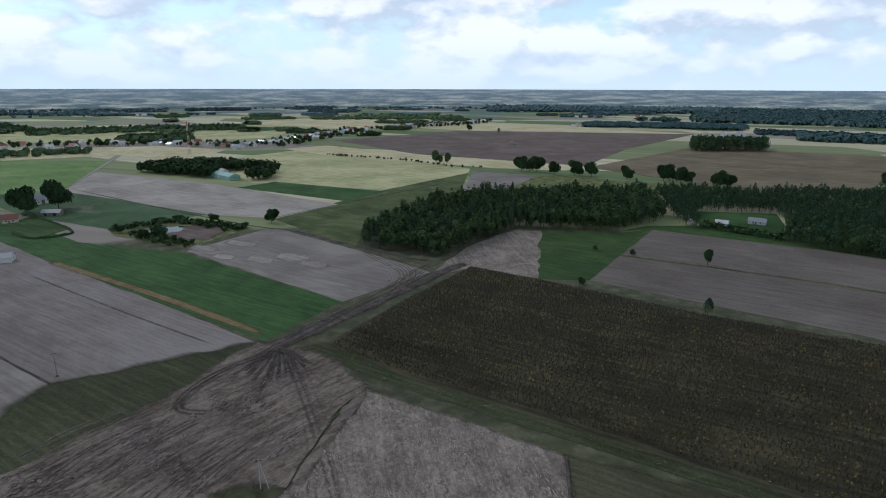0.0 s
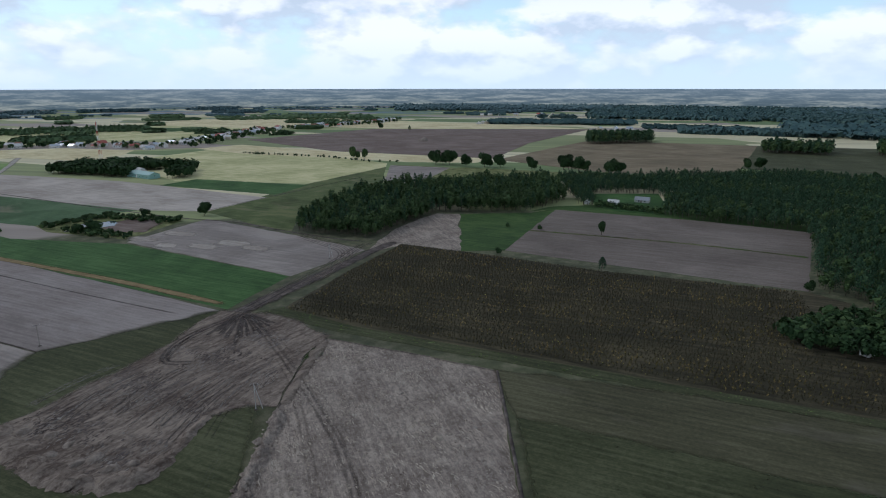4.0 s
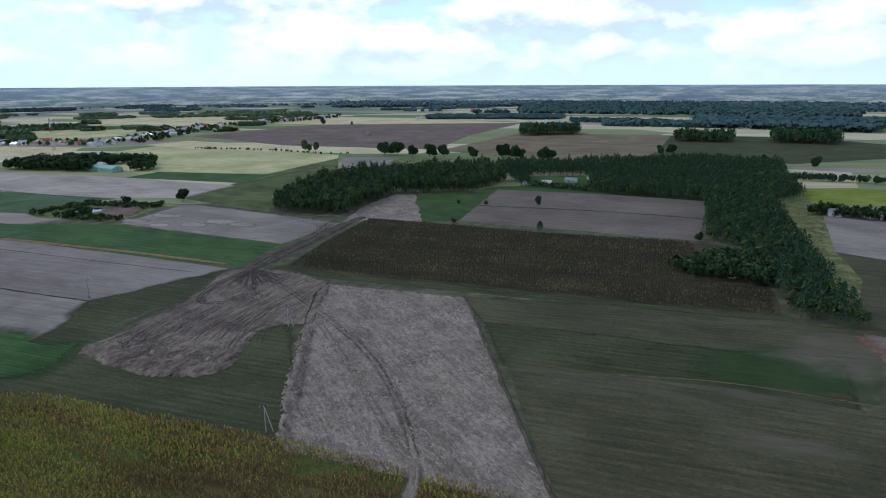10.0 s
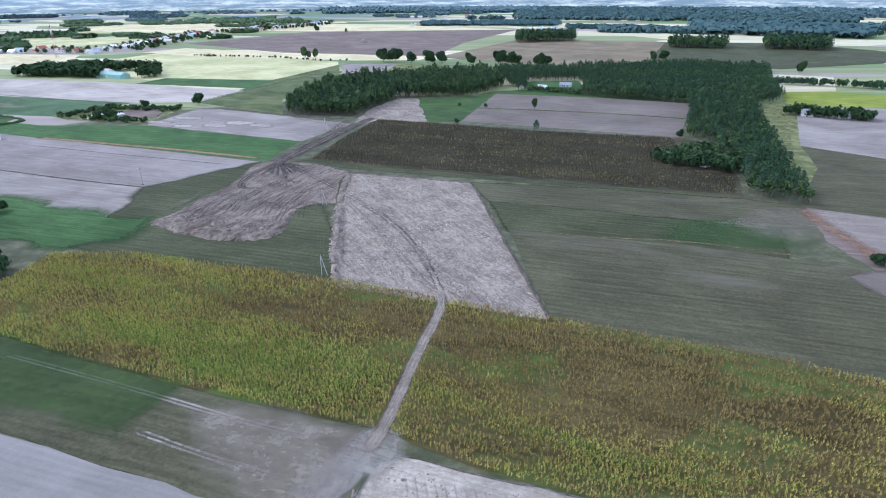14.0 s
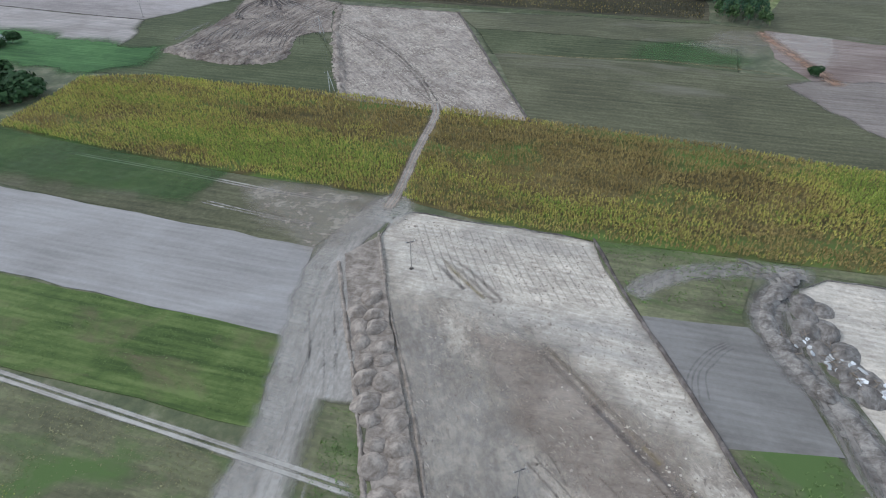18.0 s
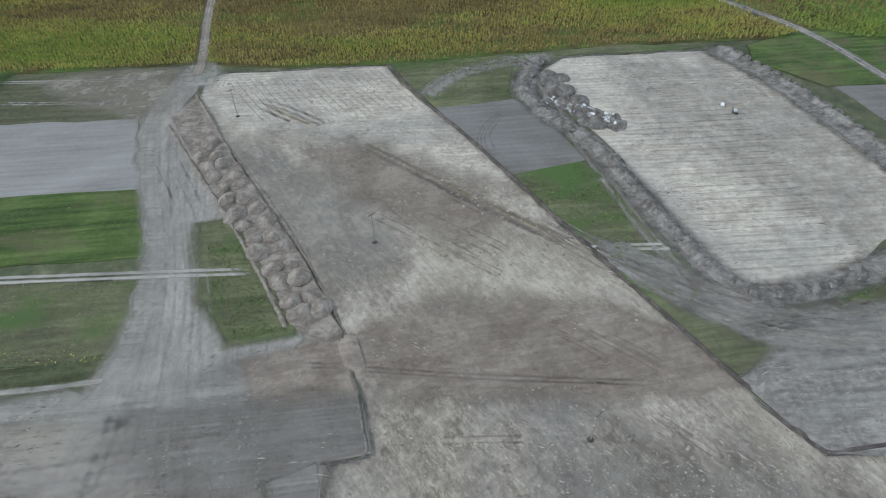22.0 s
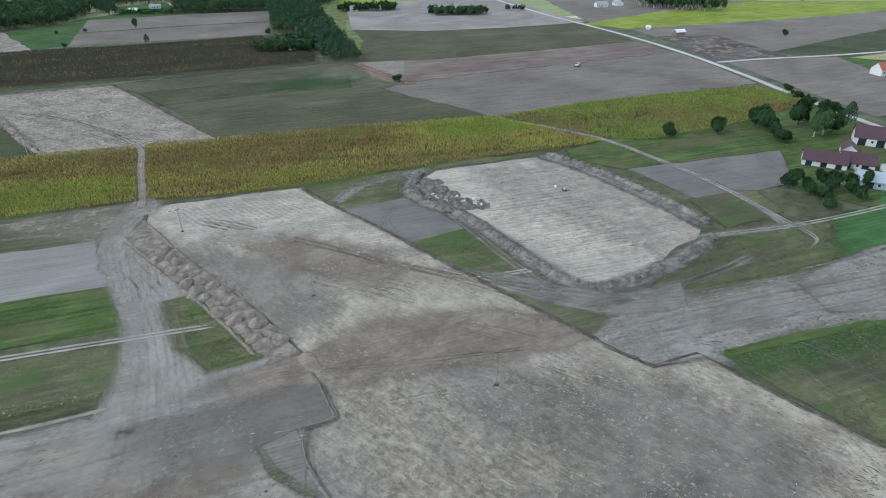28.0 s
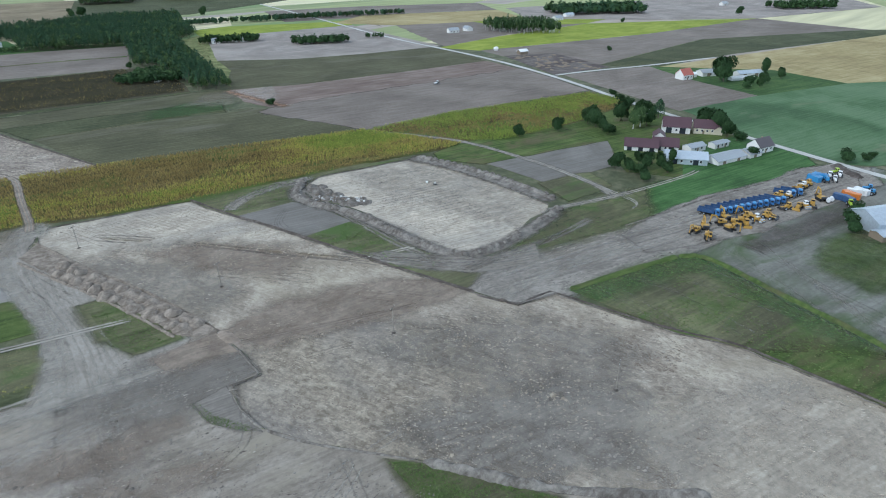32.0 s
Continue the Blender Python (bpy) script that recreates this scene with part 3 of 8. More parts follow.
def field(name, poly, material, label, base=0.0, step=8.0, amount=0.28, clip=True, category="field", soft=0.0, cover=1.0):
    """A plot of land with an uneven edge, laid a few millimetres above the one before. soft: metres over which it thins out."""
    p = ragged(poly, step, amount)
    if clip and base > -0.1:
        for h in HOLES:
            p = [to_edge(h, *q) if inside(h, *q) else q for q in p]
        p = [q for i, q in enumerate(p) if math.hypot(q[0] - p[i - 1][0], q[1] - p[i - 1][1]) > 0.05]
    far = math.hypot(*np.mean(p, axis=0)) > 900
    z = base + 0.012 + 0.002 * sum(1 for q in FIELDS if (q[1] > -0.15) == (base > -0.1)) + (0.25 if far else 0)
    bm = bmesh.new()
    if soft:
        c = np.array(p)
        area = 0.5 * np.sum(c[:, 0] * np.roll(c[:, 1], -1) - np.roll(c[:, 0], -1) * c[:, 1])
        d = np.roll(c, -1, 0) - np.roll(c, 1, 0)
        nrm = np.c_[d[:, 1], -d[:, 0]] / np.maximum(np.hypot(d[:, 0], d[:, 1])[:, None], 1e-6) * (1 if area > 0 else -1)
        wide = soft * rng.uniform(0.5, 1.5, len(c))[:, None]
        inner, outer = c, c + nrm * wide
        if clip and base > -0.1:
            for h in HOLES:
                outer = np.array([to_edge(h, *q) if inside(h, *q) else q for q in outer])
                inner = np.array([to_edge(h, *q) if inside(h, *q) else q for q in inner])
        loop = fill(bm, [[tuple(q) for q in inner]], z)[0]
        rim = [bm.verts.new((q[0], q[1], z - 0.002)) for q in outer]
        for i in range(len(loop)):
            j = (i + 1) % len(loop)
            if (loop[i].co - rim[i].co).length > 0.01 and (loop[j].co - rim[j].co).length > 0.01:
                bm.faces.new((loop[i], rim[i], rim[j], loop[j]) if area > 0 else (loop[j], rim[j], rim[i], loop[i]))
        n_in = len(loop)
        total = len(bm.verts)
        xs, ys = zip(*p)
        FIELDS.append((p, z, (min(xs), min(ys), max(xs), max(ys))))
        ob = part(name, bm, soft_of(material))
        set_cover(ob, [cover] * n_in + [0.0] * (total - n_in))
        return tagged(ob, label, category, kind="structure")
    loop = fill(bm, [p], z)[0]
    low = [bm.verts.new((v.co.x, v.co.y, z - 0.3 - (0.25 if far else 0))) for v in loop]
    for i in range(len(loop)):
        j = (i + 1) % len(loop)
        bm.faces.new((loop[i], low[i], low[j], loop[j]))
    xs, ys = zip(*p)
    FIELDS.append((p, z, (min(xs), min(ys), max(xs), max(ys))))
    return tagged(part(name, bm, material), label, category, kind="structure")


def strip_mesh(name, c, nrm, w, soft, z, material, side=0.0, cover=1.0):
    """A ribbon along a line, full in the middle and thinning out to both sides."""
    n = len(c)
    cols = [side + w + soft, side + w * 0.6, side - w * 0.6, side - w - soft]
    v = np.concatenate([np.c_[c + nrm * np.asarray(o).reshape(-1, 1), z] for o in cols])
    zs = np.asarray(z)
    f = [(k * n + i, (k + 1) * n + i, (k + 1) * n + i + 1, k * n + i + 1) for k in range(3) for i in range(n - 1) if abs(zs[i + 1] - zs[i]) < 0.3]
    ob = part_mesh(name, soup(name, v, f), soft_of(material))
    fade = np.clip(np.minimum(np.arange(n), n - 1 - np.arange(n)) / max(2, n * 0.12), 0.0, 1) * cover
    set_cover(ob, np.r_[0 * fade, fade, fade, 0 * fade])
    return ob


def along(pts, rounds=3):
    c = np.array(smooth_line(pts, rounds))
    d = np.gradient(c, axis=0)
    d /= np.maximum(np.hypot(d[:, 0], d[:, 1])[:, None], 1e-6)
    return c, np.c_[-d[:, 1], d[:, 0]]


def lane(name, pts, width, material, label, base=0.0, kind="structure", category="track", amount=0.08, soft=None, cover=1.0):
    """A lane along a line, width in metres or one for each end."""
    c, nrm = along(pts)
    w = np.linspace(*(width if isinstance(width, tuple) else (width, width)), len(c)) / 2 * (1 + rng.normal(0, amount, len(c)))
    z = base + 0.012 + 0.002 * sum(1 for q in FIELDS if (q[1] > -0.15) == (base > -0.1))
    a, b = c + nrm * w[:, None], c - nrm * w[:, None]
    poly = [tuple(q) for q in a] + [tuple(q) for q in b[::-1]]
    xs, ys = zip(*poly)
    FIELDS.append((poly, z, (min(xs), min(ys), max(xs), max(ys))))
    sf = float(np.mean(w)) * 0.45 if soft is None else soft
    ob = strip_mesh(name, c, nrm, w, sf, np.full(len(c), z), material, 0.0, cover)
    return tagged(ob, label, category, kind=kind)


def ground():
    """One sheet to the horizon, with the stripped plots cut out of its topsoil."""
    bm = bmesh.new()
    n = 96
    ring = [(1500 * math.cos(2 * math.pi * i / n), 1500 * math.sin(2 * math.pi * i / n)) for i in range(n)]
    loops = fill(bm, [ring] + HOLES, 0.0)
    last = loops[0]
    for s in (2200, 2700, 3200, 3600, 4000, 4300, 4600):
        z = float(far_rise(s))
        nxt = [bm.verts.new((s * math.cos(2 * math.pi * i / n), s * math.sin(2 * math.pi * i / n), z)) for i in range(n)]
        for i in range(n):
            bm.faces.new((last[i], nxt[i], nxt[(i + 1) % n], last[(i + 1) % n]))
        last = nxt
    for side, lp in enumerate(loops[1:]):
        low = [bm.verts.new((v.co.x, v.co.y, -CUT - 0.05)) for v in lp]
        for i in range(len(lp)):
            j = (i + 1) % len(lp)
            f = bm.faces.new((lp[i], lp[j], low[j], low[i]))
            f.material_index = 2 if side == 0 else 3
    bmesh.ops.recalc_face_normals(bm, faces=[f for f in bm.faces if f.material_index > 0])
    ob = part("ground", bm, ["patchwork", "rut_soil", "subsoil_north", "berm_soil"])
    return tagged(ob, "flat farmland in a patchwork of fields reaching the horizon", "ground", kind="structure")


def patchwork():
    """Distant farmland: long plots of straw, sward and tilth."""
    m, t, b = mat_base("patchwork", 0.95)
    rot = mapped(t, -20.0)
    v = t.nodes.new("ShaderNodeTexVoronoi")
    v.inputs["Scale"].default_value = 1.0
    t.links.new(mapped(t, 0, (1 / 420, 1 / 130, 1), vec=rot), v.inputs["Vector"])
    s = t.nodes.new("ShaderNodeSeparateColor")
    t.links.new(v.outputs["Color"], s.inputs[0])
    base = ramp(t, s.outputs[0], [(0.0, (0.20, 0.24, 0.10)), (0.3, (0.33, 0.36, 0.16)), (0.31, (0.58, 0.53, 0.33)), (0.6, (0.66, 0.61, 0.40)),
                                  (0.61, (0.13, 0.20, 0.07)), (0.8, (0.2, 0.27, 0.1)), (0.81, (0.30, 0.25, 0.21)), (1.0, (0.38, 0.33, 0.28))])
    n = noise_node(t, mapped(t, 0, (0.004, 0.05, 1), vec=rot), 1.0, 5.0)
    near = t.nodes.new("ShaderNodeVectorMath"); near.operation = "LENGTH"
    t.links.new(t.nodes.new("ShaderNodeTexCoord").outputs["Object"], near.inputs[0])
    mx = t.nodes.new("ShaderNodeMix"); mx.data_type = "RGBA"
    t.links.new(ramp(t, math_node(t, "DIVIDE", near.outputs["Value"], 1000.0), [(0.44, (0, 0, 0)), (0.45, (1, 1, 1))]), mx.inputs[0])
    sward = noise_node(t, t.nodes.new("ShaderNodeTexCoord").outputs["Object"], 0.12, 8.0, 0.7)
    t.links.new(ramp(t, sward, [(0.35, (0.045, 0.055, 0.024)), (0.5, (0.085, 0.092, 0.042)), (0.65, (0.16, 0.15, 0.09))]), mx.inputs[6])
    t.links.new(base, mx.inputs[7])
    base = mx.outputs[2]
    wood = noise_node(t, mapped(t, 0, (0.0035, 0.008, 1), vec=rot), 1.0, 6.0, 0.6, 0.4)      # woods of the far rise, too far to build singly; their blue is painted haze
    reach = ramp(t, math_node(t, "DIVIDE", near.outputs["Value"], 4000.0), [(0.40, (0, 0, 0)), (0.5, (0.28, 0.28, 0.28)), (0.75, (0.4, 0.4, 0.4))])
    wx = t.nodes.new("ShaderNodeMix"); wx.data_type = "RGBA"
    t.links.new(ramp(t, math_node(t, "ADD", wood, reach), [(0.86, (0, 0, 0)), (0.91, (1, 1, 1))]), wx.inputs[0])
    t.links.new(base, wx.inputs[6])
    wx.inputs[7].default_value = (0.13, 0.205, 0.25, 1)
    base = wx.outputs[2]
    h = t.nodes.new("ShaderNodeHueSaturation")
    t.links.new(math_node(t, "ADD", n, 0.5), h.inputs["Value"])
    t.links.new(base, h.inputs["Color"])
    t.links.new(h.outputs[0], b.inputs["Base Color"])
    bump(t, b, n, 0.3, 0.3)


patchwork()
ground()


def distance_ring():
    """Blue distance beyond the last woods, at the rim of the land."""
    m, t, b = mat_base("blue_distance", 1.0)
    sep = t.nodes.new("ShaderNodeSeparateXYZ")
    t.links.new(t.nodes.new("ShaderNodeTexCoord").outputs["Object"], sep.inputs[0])
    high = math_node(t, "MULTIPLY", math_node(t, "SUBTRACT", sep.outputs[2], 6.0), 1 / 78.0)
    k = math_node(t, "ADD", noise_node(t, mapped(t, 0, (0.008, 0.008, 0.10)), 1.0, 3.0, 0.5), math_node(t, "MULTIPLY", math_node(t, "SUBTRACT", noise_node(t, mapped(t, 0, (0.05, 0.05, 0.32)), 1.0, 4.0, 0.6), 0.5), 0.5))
    # Haze is painted in: contrast fades to pale blue with height, and all glows
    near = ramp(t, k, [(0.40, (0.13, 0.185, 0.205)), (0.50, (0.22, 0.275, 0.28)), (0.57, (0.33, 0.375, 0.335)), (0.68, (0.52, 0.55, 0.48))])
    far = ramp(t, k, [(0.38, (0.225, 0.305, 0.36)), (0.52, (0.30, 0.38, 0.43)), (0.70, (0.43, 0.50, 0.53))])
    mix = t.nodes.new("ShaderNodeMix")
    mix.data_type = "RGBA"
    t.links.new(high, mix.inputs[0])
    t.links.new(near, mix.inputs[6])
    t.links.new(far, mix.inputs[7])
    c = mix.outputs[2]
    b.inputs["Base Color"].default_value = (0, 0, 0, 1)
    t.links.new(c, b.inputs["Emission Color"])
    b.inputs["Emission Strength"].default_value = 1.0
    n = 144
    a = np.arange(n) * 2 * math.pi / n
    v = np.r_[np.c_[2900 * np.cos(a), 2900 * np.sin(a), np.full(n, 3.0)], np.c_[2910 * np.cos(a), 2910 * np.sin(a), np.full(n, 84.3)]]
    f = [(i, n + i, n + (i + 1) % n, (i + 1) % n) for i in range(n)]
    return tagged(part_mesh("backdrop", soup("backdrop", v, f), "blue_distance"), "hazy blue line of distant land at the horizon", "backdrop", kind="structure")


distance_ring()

# floors of the stripped plots
def floor_of(name, poly, material, label):
    bm = bmesh.new()
    fill(bm, [poly], -CUT)
    return tagged(part(name, bm, material), label, "bare ground", kind="structure")


floor_of("stripped_plot_1", HOLES[0], "subsoil_north", "stripped field of pale grey-brown subsoil with wheel marks")
floor_of("stripped_plot_2", HOLES[1], "stripped_soil", "wide stripped field of pale grey subsoil with ochre patches")
floor_of("excavation_floor", HOLES[2], "pale_subsoil", "shallow excavation with a pale raked floor")

# ---------------------------------------------------------------- plots, north and west first
F = field
F("straw_field", [(-900, 800), (-600, 830), (-478, 900), (-340, 830), (-350, 985), (-480, 1040), (-760, 960)], "straw", "wide pale straw field before the village")
F("straw_field", [(-1100, 1120), (-700, 1060), (-480, 1120), (-300, 1250), (-220, 1480), (-500, 1650), (-1000, 1450)], "straw_green", "pale meadow behind the village")
F("straw_field", [(-220, 1480), (-60, 1580), (60, 1800), (-300, 2150), (-600, 1700)], "straw", "pale stubble behind the village")
F("green_field", [(-700, 1500), (-400, 1400), (-330, 1480), (-620, 1620)], "grass_bright", "green strip behind the village")
F("straw_field", [(60, 1430), (-90, 1520), (130, 1760), (330, 1580), (540, 1340)], "straw", "golden field below far houses")
F("green_field", [(-760, 830), (-560, 690), (-420, 566), (-364, 567), (-455, 830), (-600, 830)], "fresh_green", "bright green field beside a lane")
F("straw_field", [(-330, 820), (-195, 1045), (34, 760), (26, 690), (-57, 600), (-200, 640)], "straw_green", "pale straw-green stubble field")
F("straw_field", [(-205, 1160), (40, 1420), (540, 1330), (300, 1010), (184, 790), (-40, 925)], "tilled_brown", "wide brown ploughed field with darker bands")
F("straw_field", [(-200, 1060), (-44, 925), (184, 790), (150, 745), (60, 768), (-44, 838), (-175, 910), (-260, 1000)], "straw", "golden strip of cereal stubble")
F("straw_field", [(184, 775), (421, 1040), (665, 900), (460, 640), (405, 583), (289, 617)], "ripe_tan", "ripe cereal field with tramlines")
F("meadow", [(665, 900), (460, 640), (560, 500), (900, 520), (860, 800)], "stubble_green", "grey-green meadow beyond the wood")
F("meadow", [(40, 745), (112, 702), (128, 700), (290, 612), (210, 575), (120, 560), (60, 590)], "rough_grass", "rough grass with ochre weeds beside the tree row")
F("ploughed_field", [(16.7, 556), (36, 738), (108, 702), (55, 582)], "tilled_pale", "wedge of pale bare soil by the wood")
F("meadow", [(-131, 461), (-57, 601), (30, 722), (13, 548), (-54, 457), (-57, 376)], "meadow", "deep green meadow")
F("meadow", [(-208, 610), (-181, 650), (-57, 590), (-85, 536)], "grass_bright", "fresh green strip of winter crop")
F("ploughed_field", [(-450, 740), (-356, 696), (-255, 645), (-90, 521), (-131, 464), (-188, 477), (-300, 546), (-430, 620)], "crusted_pale", "brown harrowed field with a pale crust brightened as if sunlit")
F("meadow", [(-430, 620), (-300, 546), (-188, 477), (-206, 464), (-243, 427), (-330, 470), (-420, 540)], "winter_green", "blue-green sown field")
F("waste_ground", [(-243, 427), (-206, 464), (-139, 433), (-162, 374), (-225, 405)], "rough_grass", "weedy waste ground round a small pond")
F("waste_ground", [(-183, 437), (-160, 436), (-158, 395), (-176, 400), (-190, 412)], "tilled_brown", "pale sandy clearing beside the pond", amount=1.2, soft=4)
F("ploughed_field", [(-160, 366), (-124, 433), (-53, 369), (-7, 323), (-48, 275)], "tilled_pale", "pale tilled field with light sandy blotches")
F("green_field", [(-420, 520), (-330, 460), (-240, 388), (-158, 361), (-49, 275), (-72, 228), (-120, 262), (-218, 333), (-400, 470)], "grass_bright", "long bright green strip of young crop")
F("ploughed_field", [(-400, 470), (-218.5, 333), (-122, 263), (-74, 226), (-121, 195), (-134, 190.8), (-175, 217), (-300, 310)], "tilled_mauve", "grey tilled field")
F("ploughed_field", [(-300, 308), (-175, 216), (-134.5, 190), (-136, 170), (-138, 157), (-146, 145), (-190, 180), (-280, 240)], "tilled_pale", "pale tilled field with a dark furrow")
F("meadow", [(-134, 190), (-75, 225), (-70, 210), (-92, 178), (-122, 132), (-110, 118), (-84, 101), (-62, 134), (-50, 140), (-46, 90), (-52, 46), (-123, 94), (-154, 115),
             (-146, 144), (-137, 158)], "stubble_green", "dull green stubble between the heaps and the crop strip", soft=5)
F("green_patch", [(-46.3, 191.8), (-33.5, 186.4), (-28.3, 172.7), (-33.4, 170.4), (-42.7, 181.2)], "grass_deep", "weeds left at the junction of the tracks", soft=4, cover=0.6, clip=False)
lane("dry_margin", [(-230, 342), (-138.5, 282.3), (-74.6, 235.3)], (5.0, 3.0), "dry_margin", "strip of dry ochre grass along the green field", soft=1.2, category="verge")
lane("furrow_line", [(-225, 316), (-151, 264), (-93, 225.5)], 1.1, "ploughed_dark", "dark furrow across the tilled field", cover=0.5, category="furrow")
for px, py, rx, ry in ((-132, 353.7, 7, 4), (-108.6, 347, 9, 4), (-132, 385.5, 12, 4), (-152, 373, 10, 4), (-90, 352, 12, 5), (-75, 338, 9, 4)):
    F("sand_blotch", [(px + rx * math.cos(k * 0.7854) * (0.8 + 0.3 * (k % 2)), py + ry * math.sin(k * 0.7854) - 0.55 * rx * math.cos(k * 0.7854)) for k in range(8)], "crusted_pale", "pale sandy blotch in the tilled field", soft=5, cover=0.7)
lane("ditch", [(-369.5, 600), (-250.5, 513), (-180.5, 463.4), (-136.5, 433.8), (-100, 420), (-57, 378.5), (-21.7, 352), (-5.7, 344)], 2.2, "ploughed_dark", "dark overgrown ditch between fields", cover=0.7, category="ditch")
lane("ditch", [(-133.8, 464), (-96, 515), (-46, 580.6), (1, 642)], 2.0, "ploughed_dark", "dark overgrown ditch between fields", cover=0.6, category="ditch")
F("green_field", [(-280, 240), (-190, 180), (-146, 145), (-128, 138), (-135, 118), (-154, 114), (-174, 128), (-260, 190)], "grass_bright", "bright green strip beside the stubble", amount=1.5, soft=9, cover=0.9)
F("ploughed_field", [(78, 309), (150, 427), (240, 372), (300, 323), (207, 210)], "tilled_grey", "two grey tilled plots with a weedy strip between")
F("green_field", [(50, 312), (70, 422), (128, 418), (165, 438), (150, 426), (78, 309)], "grass_deep", "dark green wedge of grass")
F("ploughed_field", [(-10, 312), (16, 378), (52, 427), (70, 422), (51, 312), (18, 331)], "subsoil_north", "pale bare soil at the wood's edge", amount=1.0)
F("verge", [(128, 424), (150, 428), (240, 373), (300, 324), (312, 336), (262, 402), (236, 420), (186, 442), (150, 440)], "grass_deep", "dark grass along the edge of the wood", category="verge")
F("sunflower_field", [(-47, 225), (-19, 278), (16, 335), (70, 298), (119, 259), (206, 209), (215, 190), (178, 115), (158, 88), (97, 126), (-15, 198)], "sunflower_floor",
  "dark field of dried sunflowers")
F("verge", [(-59, 222), (-47, 227), (-15, 199), (97, 127), (159, 89), (155, 84), (94, 121), (-17, 191)], "stubble_green", "green grass verge along the crop", category="verge")
F("meadow", [(35, 149), (94, 120), (155, 84), (176, 66), (165, 45), (103, 72), (34, 117)], "stubble_olive", "pale olive stubble strip", soft=3)
F("green_field", [(34, 117), (103, 72), (140, 45), (121, 20), (88, 45), (28.5, 78)], "stubble_green", "dark green stubble strip", amount=0.4, soft=3, cover=0.85)
F("stubble_field", [(28.5, 78), (88, 45), (121, 20), (139, 8), (142, -10), (126, -66), (122, -88), (95, -63), (54, -28), (13, 1)], "stubble_olive", "olive stubble field with faint tramlines")
F("tilled_field", [(175, 66), (212, 29), (290, -22), (366, -67), (340, -110), (323, -134), (281, -181), (180, -116), (124, -86), (126, -66), (142, -10), (150, 30)], "tilled_brown",
  "brown tilled field partly harrowed pale")
F("tilled_field", [(132, 0), (151, -3), (190, -22), (342, -108), (323, -134), (281, -181), (180, -116), (124, -86), (127, -60)], "tilled_grey", "grey harrowed half of the tilled field", amount=1.2, soft=3)
F("green_field", [(102, 62.5), (128, 62), (140, 44), (130, 28), (112, 39), (92, 52)], "grass_bright", "weedy green patch in the stubble", amount=1.6, soft=10, cover=0.45)
lane("tramline", [(30, 81), (60, 60), (91.5, 48.6), (124, 24), (140, 9)], 0.9, "dry_margin", "pale dry line across the stubble", cover=0.55, category="furrow")
F("clay_patch", [(197, 44), (172, 62), (166, 50), (160, 30), (166, 16)], "crusted_pale", "pale sandy patch at the field corner", amount=1.0, soft=7, cover=0.4)
F("clay_patch", [(130, 58), (148, 68), (167, 66), (159, 46), (146, 40), (133, 43)], "trampled", "pale tan patch at the field corner", amount=1.6, soft=10, cover=0.36)
lane("clay_bank", [(172, 66), (166.5, 52), (160, 29), (154, 5), (150, -8)], (3.0, 5.0), "red_clay", "low bank of reddish clay", amount=0.15, soft=4, cover=0.6)
F("olive_field", [(174, 68), (205, 95), (236, 120), (268, 166), (304, 104), (360, 55), (429, 9), (366, -67), (290, -20), (217, 27)], "stubble_olive", "olive-green fallow field")
F("rough_meadow", [(182, 70), (258, 182), (346, 298), (392, 311), (405, 312), (345, 250), (268, 166), (236, 120), (205, 95)], "rough_grass", "rough yellow-green meadow along the wood")
F("tilled_field", [(268, 166), (345, 250), (380, 288), (460, 240), (545, 195), (500, 125), (429, 9), (360, 55), (304, 104)], "tilled_pale", "pale brown tilled field")
F("rape_field", [(392, 312), (420, 351), (470, 340), (534, 271), (600, 215), (545, 196), (377, 290)], "rape_yellow", "yellow-green flowering catch crop")
F("tilled_field", [(540, 300), (610, 240), (548, 150), (650, 245), (800, 85), (900, 160), (760, 330), (640, 420)], "tilled_grey", "far grey tilled field")
F("straw_field", [(551, 227), (648, 243), (798, 84), (693, -6), (566, 140)], "straw_dull", "far ochre and yellow cereal strips")
F("rape_field", [(418, 7), (520, -22), (678, -89), (821, -292), (609, -178), (418, -40)], "rape_yellow", "long strip of yellow-green catch crop")
F("tilled_field", [(429, 5), (566, 140), (690, -6), (760, -60), (678, -88), (520, -20)], "tilled_grey", "grey tilled field round a farmstead", amount=1.2)
F("rape_field", [(640, 60), (800, -60), (770, -110), (680, -88), (600, 0)], "rape_yellow", "yellow-green strips of catch crop")
F("tilled_field", [(700, 0), (830, 80), (1100, -150), (1300, -420), (1060, -470), (821, -292), (760, -180)], "tilled_pale", "far brownish tilled land")
F("tilled_field", [(418, -41), (609, -179), (821, -292), (740, -420), (584, -237), (387, -167), (430, -113), (396, -73)], "tilled_grey", "grey-brown tilled field by the road")
F("wood_yard", [(398, -73), (432, -113), (380, -178), (328, -143)], "ploughed_dark", "dark field littered with brushwood")
F("green_field", [(387, -168), (584, -238), (722, -391), (760, -445), (700, -428), (498, -276), (393, -214)], "stubble_green", "green strip of winter crop")
F("straw_field", [(393, -214), (490, -280), (700, -427), (560, -480), (402, -386), (383, -358), (419, -308)], "straw_dull", "golden stubble field")
F("tilled_field", [(330, -150), (396, -209), (352, -246), (311, -296), (244, -250)], "tilled_grey", "grey tilled field between two roads")
F("farm_green", [(396, -209), (419, -308), (383, -358), (311, -296), (352, -246)], "grass_deep", "mown green round a farmstead")
F("green_field", [(246, -252), (311, -296), (383, -358), (402, -386), (560, -480), (520, -640), (260, -480), (170, -350), (166, -334), (205, -287)], "winter_green",
  "wide blue-green field of winter crop")
